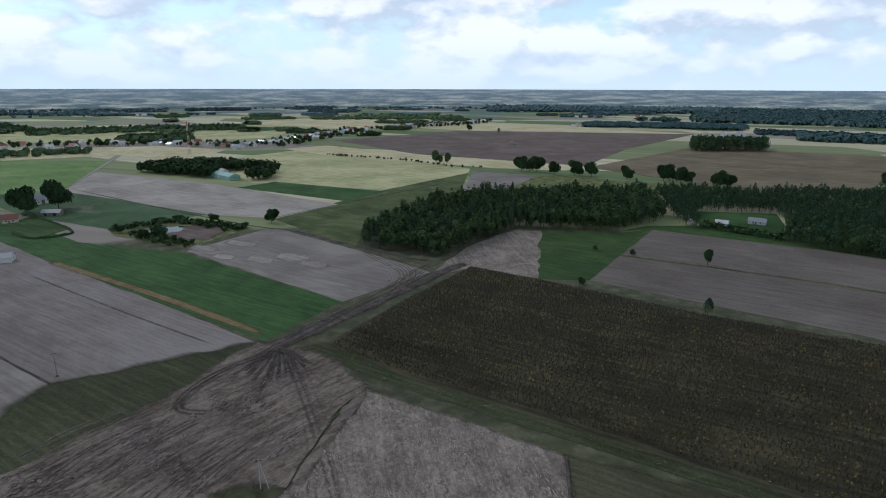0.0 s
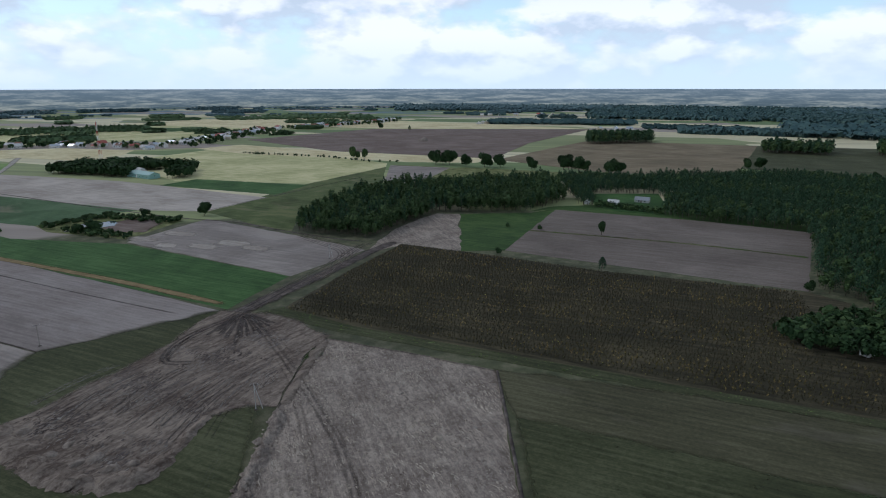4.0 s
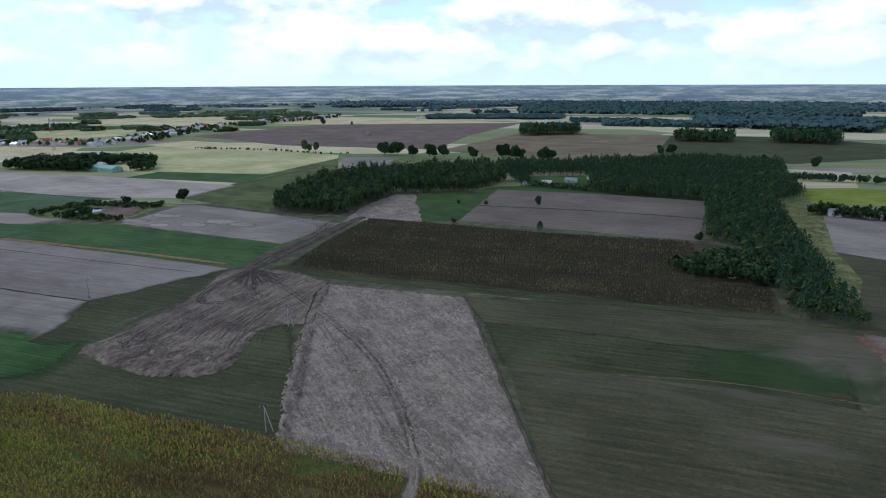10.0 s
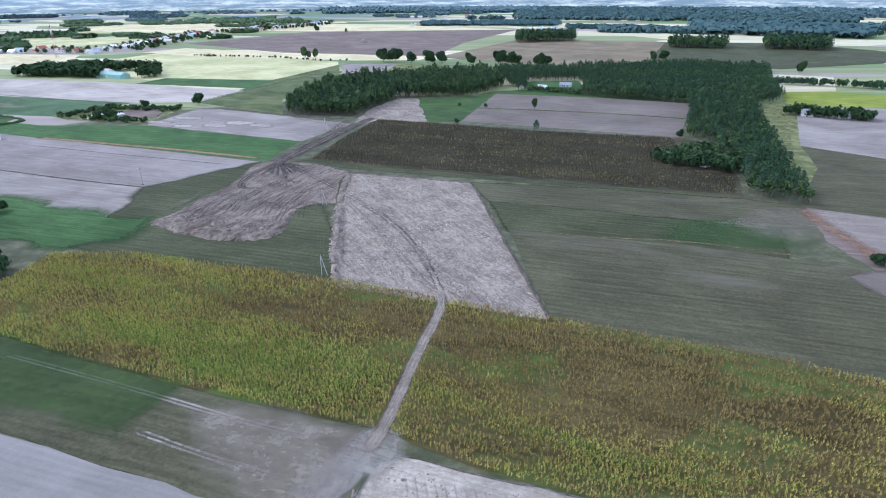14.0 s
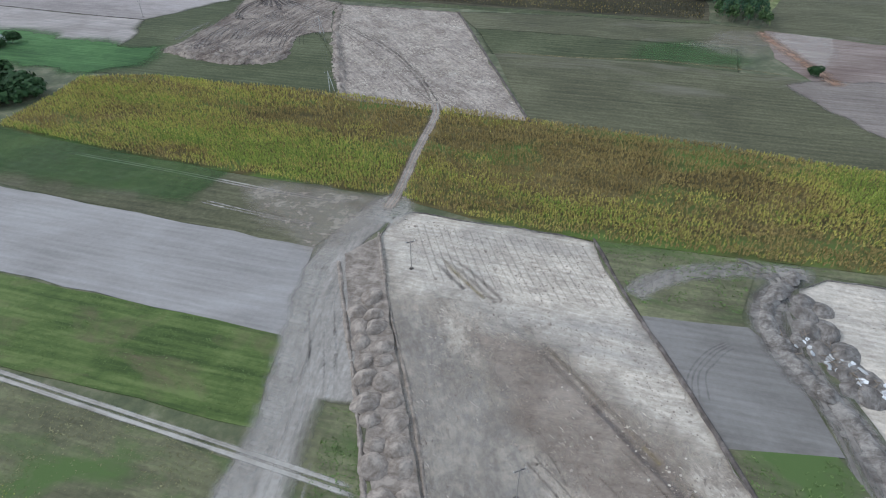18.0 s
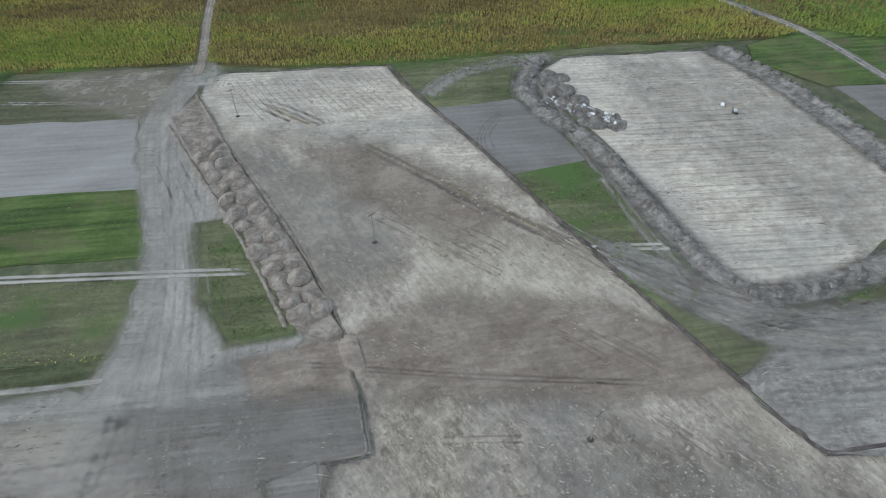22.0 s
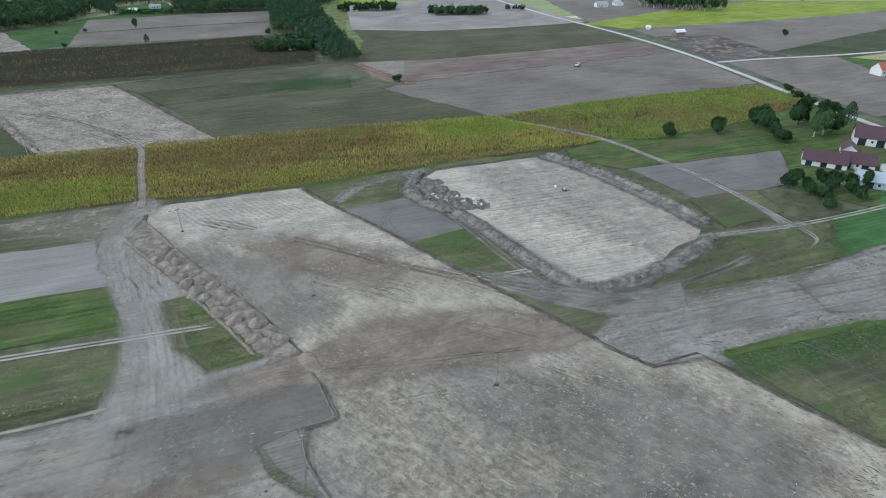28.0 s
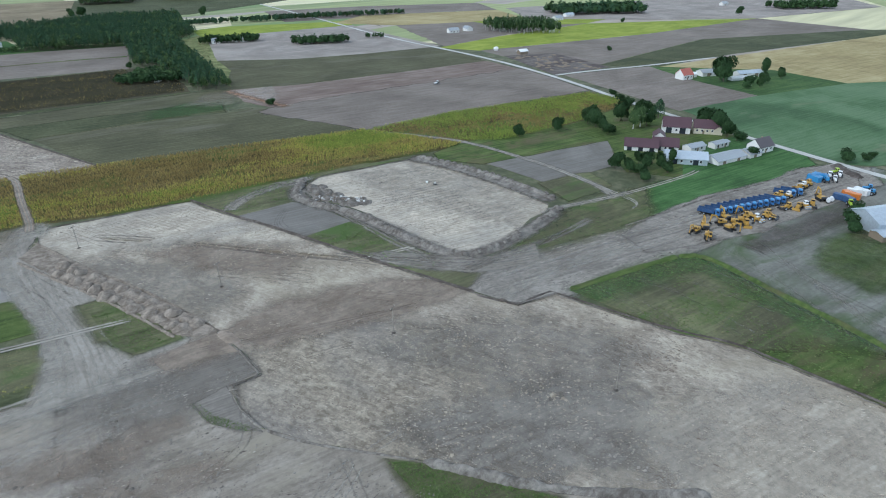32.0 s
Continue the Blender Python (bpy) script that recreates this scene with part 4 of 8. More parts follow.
F("waste_ground", [(150, -372), (186, -356), (260, -480), (200, -520)], "rough_grass", "rough yellowish grass by the road")

# crop strip and the plots south of it
CORN_1 = [(-176, 64), (-163, 86), (-156, 104), (-123, 95), (-53, 51.5), (-16, 24), (13, 2), (54, -28), (95, -63), (121, -85), (122, -110), (121, -149), (112, -147), (70, -117), (34, -95.5),
          (-2.5, -74.5), (-30, -54), (-48, -35.5), (-84, -12), (-135, 25), (-178, 60)]
CORN_2 = [(124.5, -88), (181, -117), (272, -184), (262, -207), (249, -216), (194, -198), (136, -168), (127, -150), (126, -127)]
F("crop_floor", CORN_1, "crop_floor", "soil under the ripe crop strip")
F("crop_floor", CORN_2, "crop_floor", "soil under the second crop plot")
F("meadow", [(-178, 59), (-135, 24), (-84, -13), (-54, -34), (-72, -51), (-77, -54), (-158, 5), (-230, 60), (-250, 110)], "stubble_olive", "dull stubble strip with wheel tracks")
F("tilled_field", [(-230, 58), (-158, 4), (-76, -54), (-82, -71), (-87, -86), (-152, -41), (-250, 30)], "tilled_smooth", "smooth grey tilled field")
F("green_field", [(-250, 30), (-152, -42), (-87, -86), (-92, -98), (-95, -110), (-147, -76), (-240, -8)], "clover", "green strip of clover")
F("green_field", [(-240, -12), (-147, -80), (-98, -117), (-110, -133), (-128, -121), (-230, -48)], "fallow_brown", "brown-green fallow strip with yellow flowers")
F("meadow", [(-230, -50), (-128, -122), (-109, -132), (-117, -140), (-132, -131), (-235, -60)], "stubble_green", "grassy strip with wheel tracks")
F("work_ground", [(-235, -62), (-132, -132), (-117, -139), (-106, -131), (-94, -143), (-80, -150.5), (-73.7, -158.5), (-83, -181), (-91, -177), (-96, -186), (-99, -196), (-98, -209), (-93, -232), (-89, -262), (-80, -290),
                  (-150, -290), (-220, -230), (-260, -130)], "work_soil", "bare trodden work ground in grey-brown soil", amount=1.0, soft=5)
F("work_ground", [(-53, -36), (-68, -48), (-76.7, -59), (-83.6, -80), (-88.4, -95.4), (-92.4, -108), (-98, -117), (-105.8, -130.8), (-117, -139.5), (-96, -160), (-80, -152), (-79.5, -150), (-76, -118),
                  (-72, -84), (-69, -60), (-58, -51), (-52, -41)], "haul_dust", "broad dusty haul road of trodden sand", amount=0.5, soft=2.5, step=5)
lane("haul_track", [(-50, -38), (-54.8, -40.5), (-68.5, -50.5), (-76, -61.5), (-84, -83), (-89, -100), (-94, -113.5), (-102, -126), (-112, -140), (-126, -154)], (4.2, 7.5), "track_sand", "pale packed main track of the haul road", amount=0.1, soft=1.6, cover=0.48)
F("scored_ground", [(-106, -148), (-91, -157), (-77.8, -168), (-83, -180), (-91, -176.5), (-99, -174), (-112, -166), (-114, -155)], "scored_grey", "dark grey scored ground beside the crossing", amount=0.6, soft=7, cover=0.6, step=5)
F("scored_wedge", [(-91.5, -176.6), (-99.5, -174.6), (-102, -182), (-101.4, -190), (-99.6, -195), (-96.6, -185.6)], "scored_grey", "wedge of scored topsoil edged by weeds", amount=0.3, soft=1.2, cover=0.85, step=3)
lane("haul_track", [(-160, -112), (-133, -129.5), (-116, -142), (-104, -149), (-91, -156), (-82, -160)], (5.0, 3.4), "track_sand", "pale packed haul track across the work ground", amount=0.12, soft=2.5, cover=0.55)
F("pale_spread", [(-150, -140), (-122, -152), (-118, -170), (-130, -195), (-165, -190)], "crusted_pale", "pale sandy spread on the work ground", amount=2.0, soft=9, cover=0.4)
for wx, wy, wr in ((-127, -163, 5.5), (-122, -170, 4.0), (-138, -150, 4.5), (-112, -172, 4.5), (-133, -176, 6.0), (-118, -190, 5.0)):
    F("brown_ground", [(wx + wr * 1.5 * math.cos(a) - 0.5 * wr * math.sin(a), wy + wr * math.sin(a) - 0.6 * wr * math.cos(a)) for a in (0, 0.8, 1.7, 2.6, 3.4, 4.3, 5.3)],
      "trampled_brown", "brown smear of spilled soil on the work ground", amount=1.2, soft=4, cover=0.5, step=3)
F("green_patch", [(-80.2, -108.6), (-76.2, -111), (-77.7, -132.4), (-80.6, -149.5), (-91.1, -144), (-90, -130)], "fallow_brown", "triangle of weeds left between the haul roads", soft=4, cover=0.9, amount=0.6)
F("green_patch", [(-2, -74.5), (34, -95.5), (70, -117), (86, -133), (66, -121), (45, -106), (30, -100), (16, -112), (8, -128), (5.7, -160), (-3, -181), (-5, -200), (3, -210), (30, -221), (58, -228),
                  (24, -234), (-4, -217), (-21, -213), (-18, -187), (-14, -158), (-9, -120)], "fallow_brown", "weedy ground between the two stripped plots")
F("tilled_plot", [(-6.4, -105), (14.6, -116), (16, -126), (8, -150), (-11.7, -141.6), (-9, -120)], "dusty_slate", "small grey tilled plot")
F("work_ground", [(-22, -214), (-4, -217), (24, -233), (66, -266), (118, -303), (158, -332), (165, -348), (140, -351), (108, -329), (55, -291), (32, -273), (-9, -243), (-12, -238.5), (-23, -231)],
  "haul_dust_east", "wide haul road of packed grey sand", amount=0.8, soft=5)
F("long_green", [(24, -233), (3, -214), (30, -222), (58, -229), (115, -265), (160, -262), (200, -289), (176, -318), (160, -322), (118, -295), (94, -275), (66, -260)], "grass_bright", "long fresh green strip", soft=3)
F("weedy_margin", [(4, -215), (30, -223), (58, -229.5), (92, -251), (62, -257), (26, -234)], "fallow_brown", "brownish trampled weeds below the excavation", soft=8, cover=0.75)
lane("haul_track", [(-24, -226), (-14, -227), (6, -237), (30, -254), (62, -274), (100, -301), (150, -334)], (3.0, 5.0), "track_sand", "pale packed main track to the machine yard", amount=0.12, soft=2.0, cover=0.5)
F("tilled_plot", [(95.7, -174), (112, -186), (158.9, -221), (122, -234), (104, -224), (82, -208)], "dusty_slate", "grey tilled plot by the farm")
F("green_patch", [(122, -149), (126, -151.6), (171, -193.7), (160, -221), (112, -185), (95, -172), (91, -150), (100, -143)], "clover", "green paddock by the track", soft=2)
F("farm_green", [(128, -151), (136, -169), (194, -199), (250, -217), (224, -254), (200, -288), (160, -262), (114, -265), (112, -240), (122, -234), (160, -221), (172, -194)], "clover", "shaggy green yard and orchard of a farm")
F("green_patch", [(80, -207), (103, -224), (90, -236), (64.7, -224)], "fallow_brown", "small weedy plot beside the excavation", soft=3)
F("green_tri", [(-9, -243), (30, -272.5), (34, -279), (16, -303), (-4, -330), (-34, -350), (-34, -334), (-27, -318), (-20, -300), (-19, -277)], "fallow_brown", "triangle of rough weeds edged by a bright grass bank")
F("tilled_plot", [(34, -279), (55, -290), (108, -328), (140, -350), (165, -348), (130, -420), (40, -480), (-60, -420), (-34, -350), (-4, -330), (16, -303)], "dusty_grey", "grey dusty ground behind the machines", soft=4)

F("weed_margin", [(-8, -243), (29, -270.5), (34, -279), (15, -304), (-5, -331), (-12, -328), (8, -300), (22, -281), (16, -272), (-10, -254)], "grass_bright", "bright grass margin of the weedy triangle", soft=5, cover=0.42, amount=0.8)
F("weed_margin", [(-20, -300), (-14, -312), (-10, -330), (-30, -345), (-32, -332), (-26, -316)], "clover", "green weeds near the cut edge", soft=8, cover=0.8, amount=0.8)

F("weed_margin", [(-101, -236), (-95, -226), (-93, -234), (-91.5, -247), (-90, -262), (-96, -262), (-103, -250)], "fallow_brown", "brownish weeds at the foot of the bank", soft=4, cover=0.8)
F("brown_ground", [(-74.5, -157.5), (-91, -151.5), (-92, -157), (-78.5, -168)], "trampled_brown", "trampled brown soil at the crossing", soft=4, cover=0.7)
F("yard_ground", [(40, -252), (66, -262), (93, -276), (116, -296), (150, -317), (164, -331), (156, -340), (128, -338), (108, -326), (86, -311), (60, -294), (43, -276), (30, -262)], "haul_dust_east", "bare packed soil of the machine yard", soft=2.5, amount=0.5)
F("green_patch", [(44, -318), (62, -322), (82, -333), (66, -348), (40, -345), (30, -330)], "clover", "patchy grass before the metal hall", soft=8, cover=0.55, amount=1.0)

lane("spoil_margin", [(40, -104), (29, -107.5), (19.5, -115), (16, -128), (16, -143), (10.5, -161), (2.2, -182), (-2.6, -199), (1, -206), (12, -212), (29, -217.5), (44, -221), (58, -222)], 5.4, "berm_soil", "trampled spoil along the bank of the excavation", amount=0.12, soft=2.5)
lane("spoil_margin", [(88, -134), (87.5, -145), (85, -160), (79, -178), (71, -199), (61, -219)], 6.5, "berm_soil", "trampled spoil along the bank of the excavation", amount=0.12, soft=2.5)

# roads and tracks
lane("farm_lane", [(-346, 500), (-370, 570), (-441, 800), (-480, 905), (-500, 1010)], 7.0, "track_sand", "pale sandy lane to the western farm")
lane("road", [(1000, 900), (760, 545), (598, 290), (460, 90), (387, -53), (323, -144), (239, -234), (200, -288), (164, -335), (120, -400), (20, -560)], 5.0, "road_gravel",
     "pale gravel road running straight between fields", category="road", amount=0.03, soft=0.8)
lane("side_road", [(324, -143), (355, -166), (397, -206), (470, -262)], 4.0, "road_gravel", "narrow pale gravel side road", category="road", amount=0.03, soft=0.8)
lane("farm_track", [(118, -84), (124, -104), (126, -130), (125, -152), (115, -179), (102, -209), (86, -234), (76, -241)], 4.2, "haul_dust", "dusty farm track", cover=0.62)
for off in (-0.9, 0.9):
    lane("wheel_track", [(118 + off, -84), (124 + off, -104), (126 + off, -130), (125 + off, -152), (115 + off, -179), (102 + off, -209), (88 + off, -230), (80 + off, -243), (74 + off, -252), (66 + off, -250)], 0.8, "track_sand",
         "pale wheel line of the farm track", cover=0.6)
    lane("wheel_track", [(52, -219 + off), (66, -231 + off), (80, -243 + off), (116, -266 + off), (128, -271 + off)], 0.9, "track_sand", "pale wheel line of the sand track to the farm", cover=0.75)
lane("farm_track", [(50, -218), (60, -226), (74, -238), (86, -247)], 4.0, "haul_dust", "dusty verge of the sand track", cover=0.5)
F("sand_apron", [(-60, -44), (-54, -36), (-48, -34), (-45, -38), (-47, -44), (-53, -49)], "track_sand", "sandy apron where the tracks meet", clip=False, cover=0.5, soft=3, step=4, amount=0.4)
lane("crop_track", [(-53, -42), (-47.5, -34.5), (-41.6, -23), (-32, -4.5), (-24.6, 8), (-17.8, 20.5), (-16, 30)], (3.4, 2.8), "trampled_brown", "sandy track worn through the crop strip", soft=0.7)
for off in (-0.75, 0.75):
    lane("wheel_track", [(-53 + off, -42), (-47.5 + off, -34.5), (-41.6 + off, -23), (-32 + off, -4.5), (-24.6 + off, 8), (-17.8 + off, 20.5), (-16 + off, 30)], 0.6, "track_sand", "pale wheel line of the crop track", cover=0.6)
for off in (-0.9, 0.9):
    lane("wheel_track", [(-240, -9 + off), (-147, -78.5 + off), (-98, -115 + off), (-79, -129.5 + off)], 1.0, "track_sand", "pale wheel track across the green strips", cover=0.75)
lane("wheel_track", [(-240, -50), (-132, -126), (-112, -138)], 1.4, "track_sand", "pale wheel track in the grass", cover=0.6)
for o in (0.0, 1.9):
    lane("wheel_track", [(-149 - o, 29), (-106.7 - o, -1.8), (-79 - o, -23.4), (-62 - o, -34.5)], 0.8, "track_sand", "pale wheel track across the stubble", cover=0.6)
    lane("wheel_track", [(-104 - o, -19.5), (-86.3 - o, -34), (-72 - o, -44)], 0.7, "track_sand", "pale wheel track across the stubble", cover=0.5)
F("green_patch", [(-178, 58), (-135, 24), (-98, -4), (-110, -16), (-158, 16), (-230, 70)], "grass_deep", "greener end of the stubble strip", soft=8, cover=0.55)
F("dusty_stubble", [(-92, -16), (-57, -33), (-66, -46), (-76, -53)], "trampled", "dusty trampled stubble by the haul road", soft=9, cover=0.5)
lane("dirt_track", [(-72, 215), (-60, 232), (-40, 263), (-17, 296), (-2, 322), (14, 341)], (8.0, 4.5), "rut_soil", "dark muddy track rutted by lorries", amount=0.12, soft=2.5)
F("spill", [(-28.3, 190), (-42, 208), (-56, 218), (-73.5, 224), (-88.8, 182.4), (-104, 158), (-121, 133), (-108, 119), (-85, 101), (-69, 101.6), (-61.5, 134), (-50, 139), (-40, 136), (-36, 160)], "spill_soil",
  "spread of dumped dark soil scored by wheels", amount=1.0, clip=True, soft=4)
for off in (-0.9, 0.9):
    lane("sand_path", [(-17, -172.6 + off), (-9, -178.2 + off), (-2.5, -183.4 + off)], 0.9, "track_sand", "pale wheel track over the weeds")

# ---------------------------------------------------------------- woods, trees, crops
def grain_at(x, y, s, k=0.0):
    """A cheap wavy field of values round 0, to let growth vary over a plot."""
    return (np.sin(x / s + 1.3 + k) * np.cos(y / s * 0.9 - 0.7 + k) + np.sin((x * 0.6 + y * 0.8) / s * 1.7 + k) * 0.6
            + np.sin((x * 0.9 - y * 0.5) / s * 2.9 + 2 * k) * 0.35) / 1.95


def leaf_quads(centres, normals, size, r):
    """A small tilted four-sided leaf clump at each centre, facing its normal."""
    n = normals + r.normal(0, 0.45, normals.shape)
    n /= np.maximum(np.linalg.norm(n, axis=1, keepdims=True), 1e-6)
    a = np.cross(n, r.normal(0, 1, n.shape))
    a /= np.maximum(np.linalg.norm(a, axis=1, keepdims=True), 1e-6)
    b = np.cross(n, a)
    s = np.asarray(size)[:, None] * 0.5
    w = 1 + r.normal(0, 0.25, (len(n), 4))
    q = np.stack([centres + a * s * w[:, :1] + b * s * 0.35, centres + b * s * w[:, 1:2] - a * s * 0.35 - n * s * 0.25,
                  centres - a * s * w[:, 2:3] - b * s * 0.35, centres - b * s * w[:, 3:] + a * s * 0.35 - n * s * 0.25], 1)
    return q


def crown_points(kind, n, r):
    """Leaf places and outward ways in a crown one metre high and one wide at its base (x, y) scale."""
    if kind == "cone":
        t = r.random(n) ** 0.7
        rad = (1 - t ** 2.2) ** 0.6 * (0.75 + 0.4 * r.random(n)) + 0.05
        a = r.random(n) * 6.283
        p = np.c_[np.cos(a) * rad, np.sin(a) * rad, 0.22 + 0.76 * t]
        nn = np.c_[np.cos(a), np.sin(a), 0.55 + 0 * a]
        return p, nn
    if kind == "spire":
        t = r.random(n) ** 0.8
        rad = (1 - t) ** 0.7 * (0.8 + 0.45 * r.random(n)) + 0.04
        a = r.random(n) * 6.283
        rad *= 1 + 0.2 * np.sin(a * 3 + r.random() * 6) * (1 - t)
        return np.c_[np.cos(a) * rad, np.sin(a) * rad, 0.3 + 0.7 * t], np.c_[np.cos(a), np.sin(a), 0.9 + 0 * a]
    lobes = r.normal(0, 1, (9 if kind == "round" else 6, 3))
    lobes /= np.linalg.norm(lobes, axis=1, keepdims=True)
    lobes *= (0.55 if kind == "round" else 0.4) * r.uniform(0.55, 1.3, (len(lobes), 1))
    lobes = np.r_[lobes, [[0, 0, 0.2]]]
    if kind == "tall":
        lobes[:, :2] *= 0.6
    i = r.integers(0, len(lobes), n)
    d = r.normal(0, 1, (n, 3))
    d /= np.linalg.norm(d, axis=1, keepdims=True)
    p = lobes[i] + d * (0.30 + 0.22 * r.random((n, 1)))
    p = p[p[:, 2] > -0.75]
    out = p / np.maximum(np.linalg.norm(p, axis=1, keepdims=True), 1e-6) + np.array([0, 0, 0.35])
    p = np.c_[p[:, :2], 0.55 + p[:, 2] * 0.45]
    return p, out


def wood_template(kind, n, leaf, seed, width):
    """A crown for trees of a wood, one metre high, with leaf clumps of even shape."""
    r = np.random.default_rng(seed)
    p, nn = crown_points(kind, n, r)
    return leaf_quads(p * np.array([width, width, 1.0]), nn, leaf * width * 1.5 * r.uniform(0.7, 1.35, len(p)), r)


def crown_template(kind, n, leaf, seed):
    r = np.random.default_rng(seed)
    p, nn = crown_points(kind, n, r)
    return leaf_quads(p, nn, 0 * p[:, 0] + leaf, r)


def trunk_template():
    a = np.arange(5) * 2 * math.pi / 5
    lo = np.c_[np.cos(a), np.sin(a), 0 * a]
    hi = np.c_[np.cos(a) * 0.45, np.sin(a) * 0.45, 0 * a + 1]
    j = (np.arange(5) + 1) % 5
    return np.stack([lo, lo[j], hi[j], hi], 1)


def woodland(name, poly, spacing, height, label, leaves=("pine_leaves", "birch_leaves"), share=0.35, kinds=("cone", "tall"), n=64, leaf=0.30,
             width=0.21, seed=1, bark="bark", stand=0.0, wander=0.35, parent_kind="stuff", tall=0.15):
    """A wood: many trees, each with a trunk and a crown of leaf clumps."""
    r = np.random.default_rng(seed)
    xs, ys = zip(*poly)
    gx, gy = np.meshgrid(np.arange(min(xs), max(xs), spacing), np.arange(min(ys), max(ys), spacing))
    x, y = gx.ravel() + r.normal(0, spacing * wander, gx.size), gy.ravel() + r.normal(0, spacing * wander, gx.size)
    k = inside(poly, x, y)
    x, y = x[k], y[k]
    h = height * np.clip(1 + 0.12 * grain_at(x, y, 14.0, seed) + r.normal(0, tall * 0.6, len(x)), 0.45, 1.5)
    z = far_rise(np.hypot(x, y)) + stand
    broad = (r.random(len(x)) + 0.35 * grain_at(x, y, 28.0, seed + 2)) < share
    V, M = [], []
    for b in (False, True):
        temps = [wood_template(kinds[int(b)], int(n * 1.25), leaf * (1.15 if b else 1.0), seed * 10 + i, width * (1.45 if b else 1.0)) for i in range(4)]
        pick = r.integers(0, 4, len(x))
        for i, tq in enumerate(temps):
            m = (broad == b) & (pick == i)
            c = int(m.sum())
            if not c:
                continue
            a = r.random(c) * 6.283
            ca, sa = np.cos(a)[:, None, None], np.sin(a)[:, None, None]
            w = (h[m] * (0.85 + 0.3 * r.random(c)))[:, None, None]
            X = (tq[None, :, :, 0] * ca - tq[None, :, :, 1] * sa) * w + x[m][:, None, None]
            Y = (tq[None, :, :, 0] * sa + tq[None, :, :, 1] * ca) * w + y[m][:, None, None]
            Z = tq[None, :, :, 2] * h[m][:, None, None] + z[m][:, None, None]
            q = np.stack([X, Y, Z], -1).reshape(-1, 4, 3)
            V.append(q)
            M.append(np.full(len(q), int(b)))
    top = tagged(new(name), label, "woodland", kind=parent_kind)
    q = np.concatenate(V)
    me = soup("foliage", q.reshape(-1, 3), np.arange(len(q) * 4).reshape(-1, 4), np.concatenate(M))
    part_mesh("foliage", me, list(leaves), top)
    tq = trunk_template()
    R = (h * 0.011 + 0.04)[:, None, None]
    q = np.stack([tq[None, :, :, 0] * R + x[:, None, None], tq[None, :, :, 1] * R + y[:, None, None],
                  tq[None, :, :, 2] * (h * 0.8)[:, None, None] + z[:, None, None] - 0.1], -1).reshape(-1, 4, 3)
    part_mesh("trunks", soup("trunks", q.reshape(-1, 3), np.arange(len(q) * 4).reshape(-1, 4)), bark, top)
    return top


WOOD_L = [(-56, 384), (-34, 458), (-13, 500), (48, 546), (110, 556), (188, 566), (176, 468), (128, 424), (56, 432), (20, 384), (-2, 352), (-32, 366)]
WOOD_R = [(200, 566), (209, 586), (280, 566), (466, 556), (533, 493), (445, 388), (392, 314), (346, 300), (300, 240), (258, 182), (180, 70), (160, 85), (183, 119), (198, 142), (204, 168),
          (223, 190), (211, 207), (216, 216), (258, 268), (298, 324), (250, 362), (226, 392), (256, 446), (270, 484), (212, 494), (196, 470), (190, 440), (176, 436)]
LOBE = [(150, 153), (157, 163), (188, 178), (204, 176), (198, 142), (184, 121), (168, 137)]
woodland("woodland", WOOD_L, 4.6, 13.5, "dark mixed wood of pine and birch with bare lower trunks", n=130, seed=3, share=0.75, leaf=0.2, kinds=("spire", "round"), width=0.17, tall=0.3)
woodland("woodland", WOOD_R, 4.0, 10.5, "dense pine plantation with lighter birch along its edge", n=96, seed=5, share=0.3, leaf=0.19, kinds=("spire", "tall"), width=0.22, tall=0.26)
woodland("hedge", [(188, 433), (226, 396), (231, 401), (193, 440)], 3.2, 5.0, "hedge of small trees before a clearing", leaves=("leaves", "birch_leaves"), kinds=("round", "round"), n=60, width=0.4, leaf=0.3, seed=24)
woodland("thicket", LOBE, 4.2, 6.8, "low leafy thicket that reaches into the sunflower field", leaves=("leaves", "birch_leaves"), kinds=("round", "round"), n=80, width=0.42, leaf=0.3, seed=6, share=0.3)
woodland("woodland", [(-363, 722), (-296, 689), (-262, 672), (-255, 700), (-285, 712), (-230, 745), (-205, 728), (-208, 690), (-215, 655), (-190, 662), (-200, 735), (-290, 790), (-340, 770)], 5.0, 12.0,
         "belt of leafy trees round a greenhouse", leaves=("leaves", "leaves"), kinds=("round", "round"), n=60, leaf=0.34, width=0.3, seed=7, share=0.5)
woodland("woodland", [(390, 970), (420, 1040), (540, 1040), (516, 975)], 6.0, 20.0, "far copse of pines", n=50, seed=9)
woodland("woodland", [(600, 800), (640, 850), (720, 800), (668, 745)], 6.0, 18.0, "far copse of mixed trees", n=50, seed=10, share=0.5)
woodland("woodland", [(730, 725), (790, 790), (870, 730), (806, 665)], 6.0, 20.0, "far dark copse", n=50, seed=11)
woodland("woodland", [(336, 256), (352, 264), (394, 224), (380, 210)], 3.8, 8.0, "clump of leafy trees round a cottage", leaves=("leaves", "leaves"), kinds=("round", "round"), width=0.33, leaf=0.34, seed=12)
woodland("woodland", [(376, 152), (384, 166), (424, 122), (414, 110)], 4.5, 9.0, "clump of leafy trees in the tilled field", leaves=("leaves", "leaves"), kinds=("round", "round"), width=0.33, leaf=0.34, seed=13)
woodland("woodland", [(446, 110), (452, 117), (464, 98), (456, 92)], 4.5, 6.0, "short hedge by the road", leaves=("leaves", "leaves"), kinds=("round", "round"), width=0.33, leaf=0.34, seed=14)
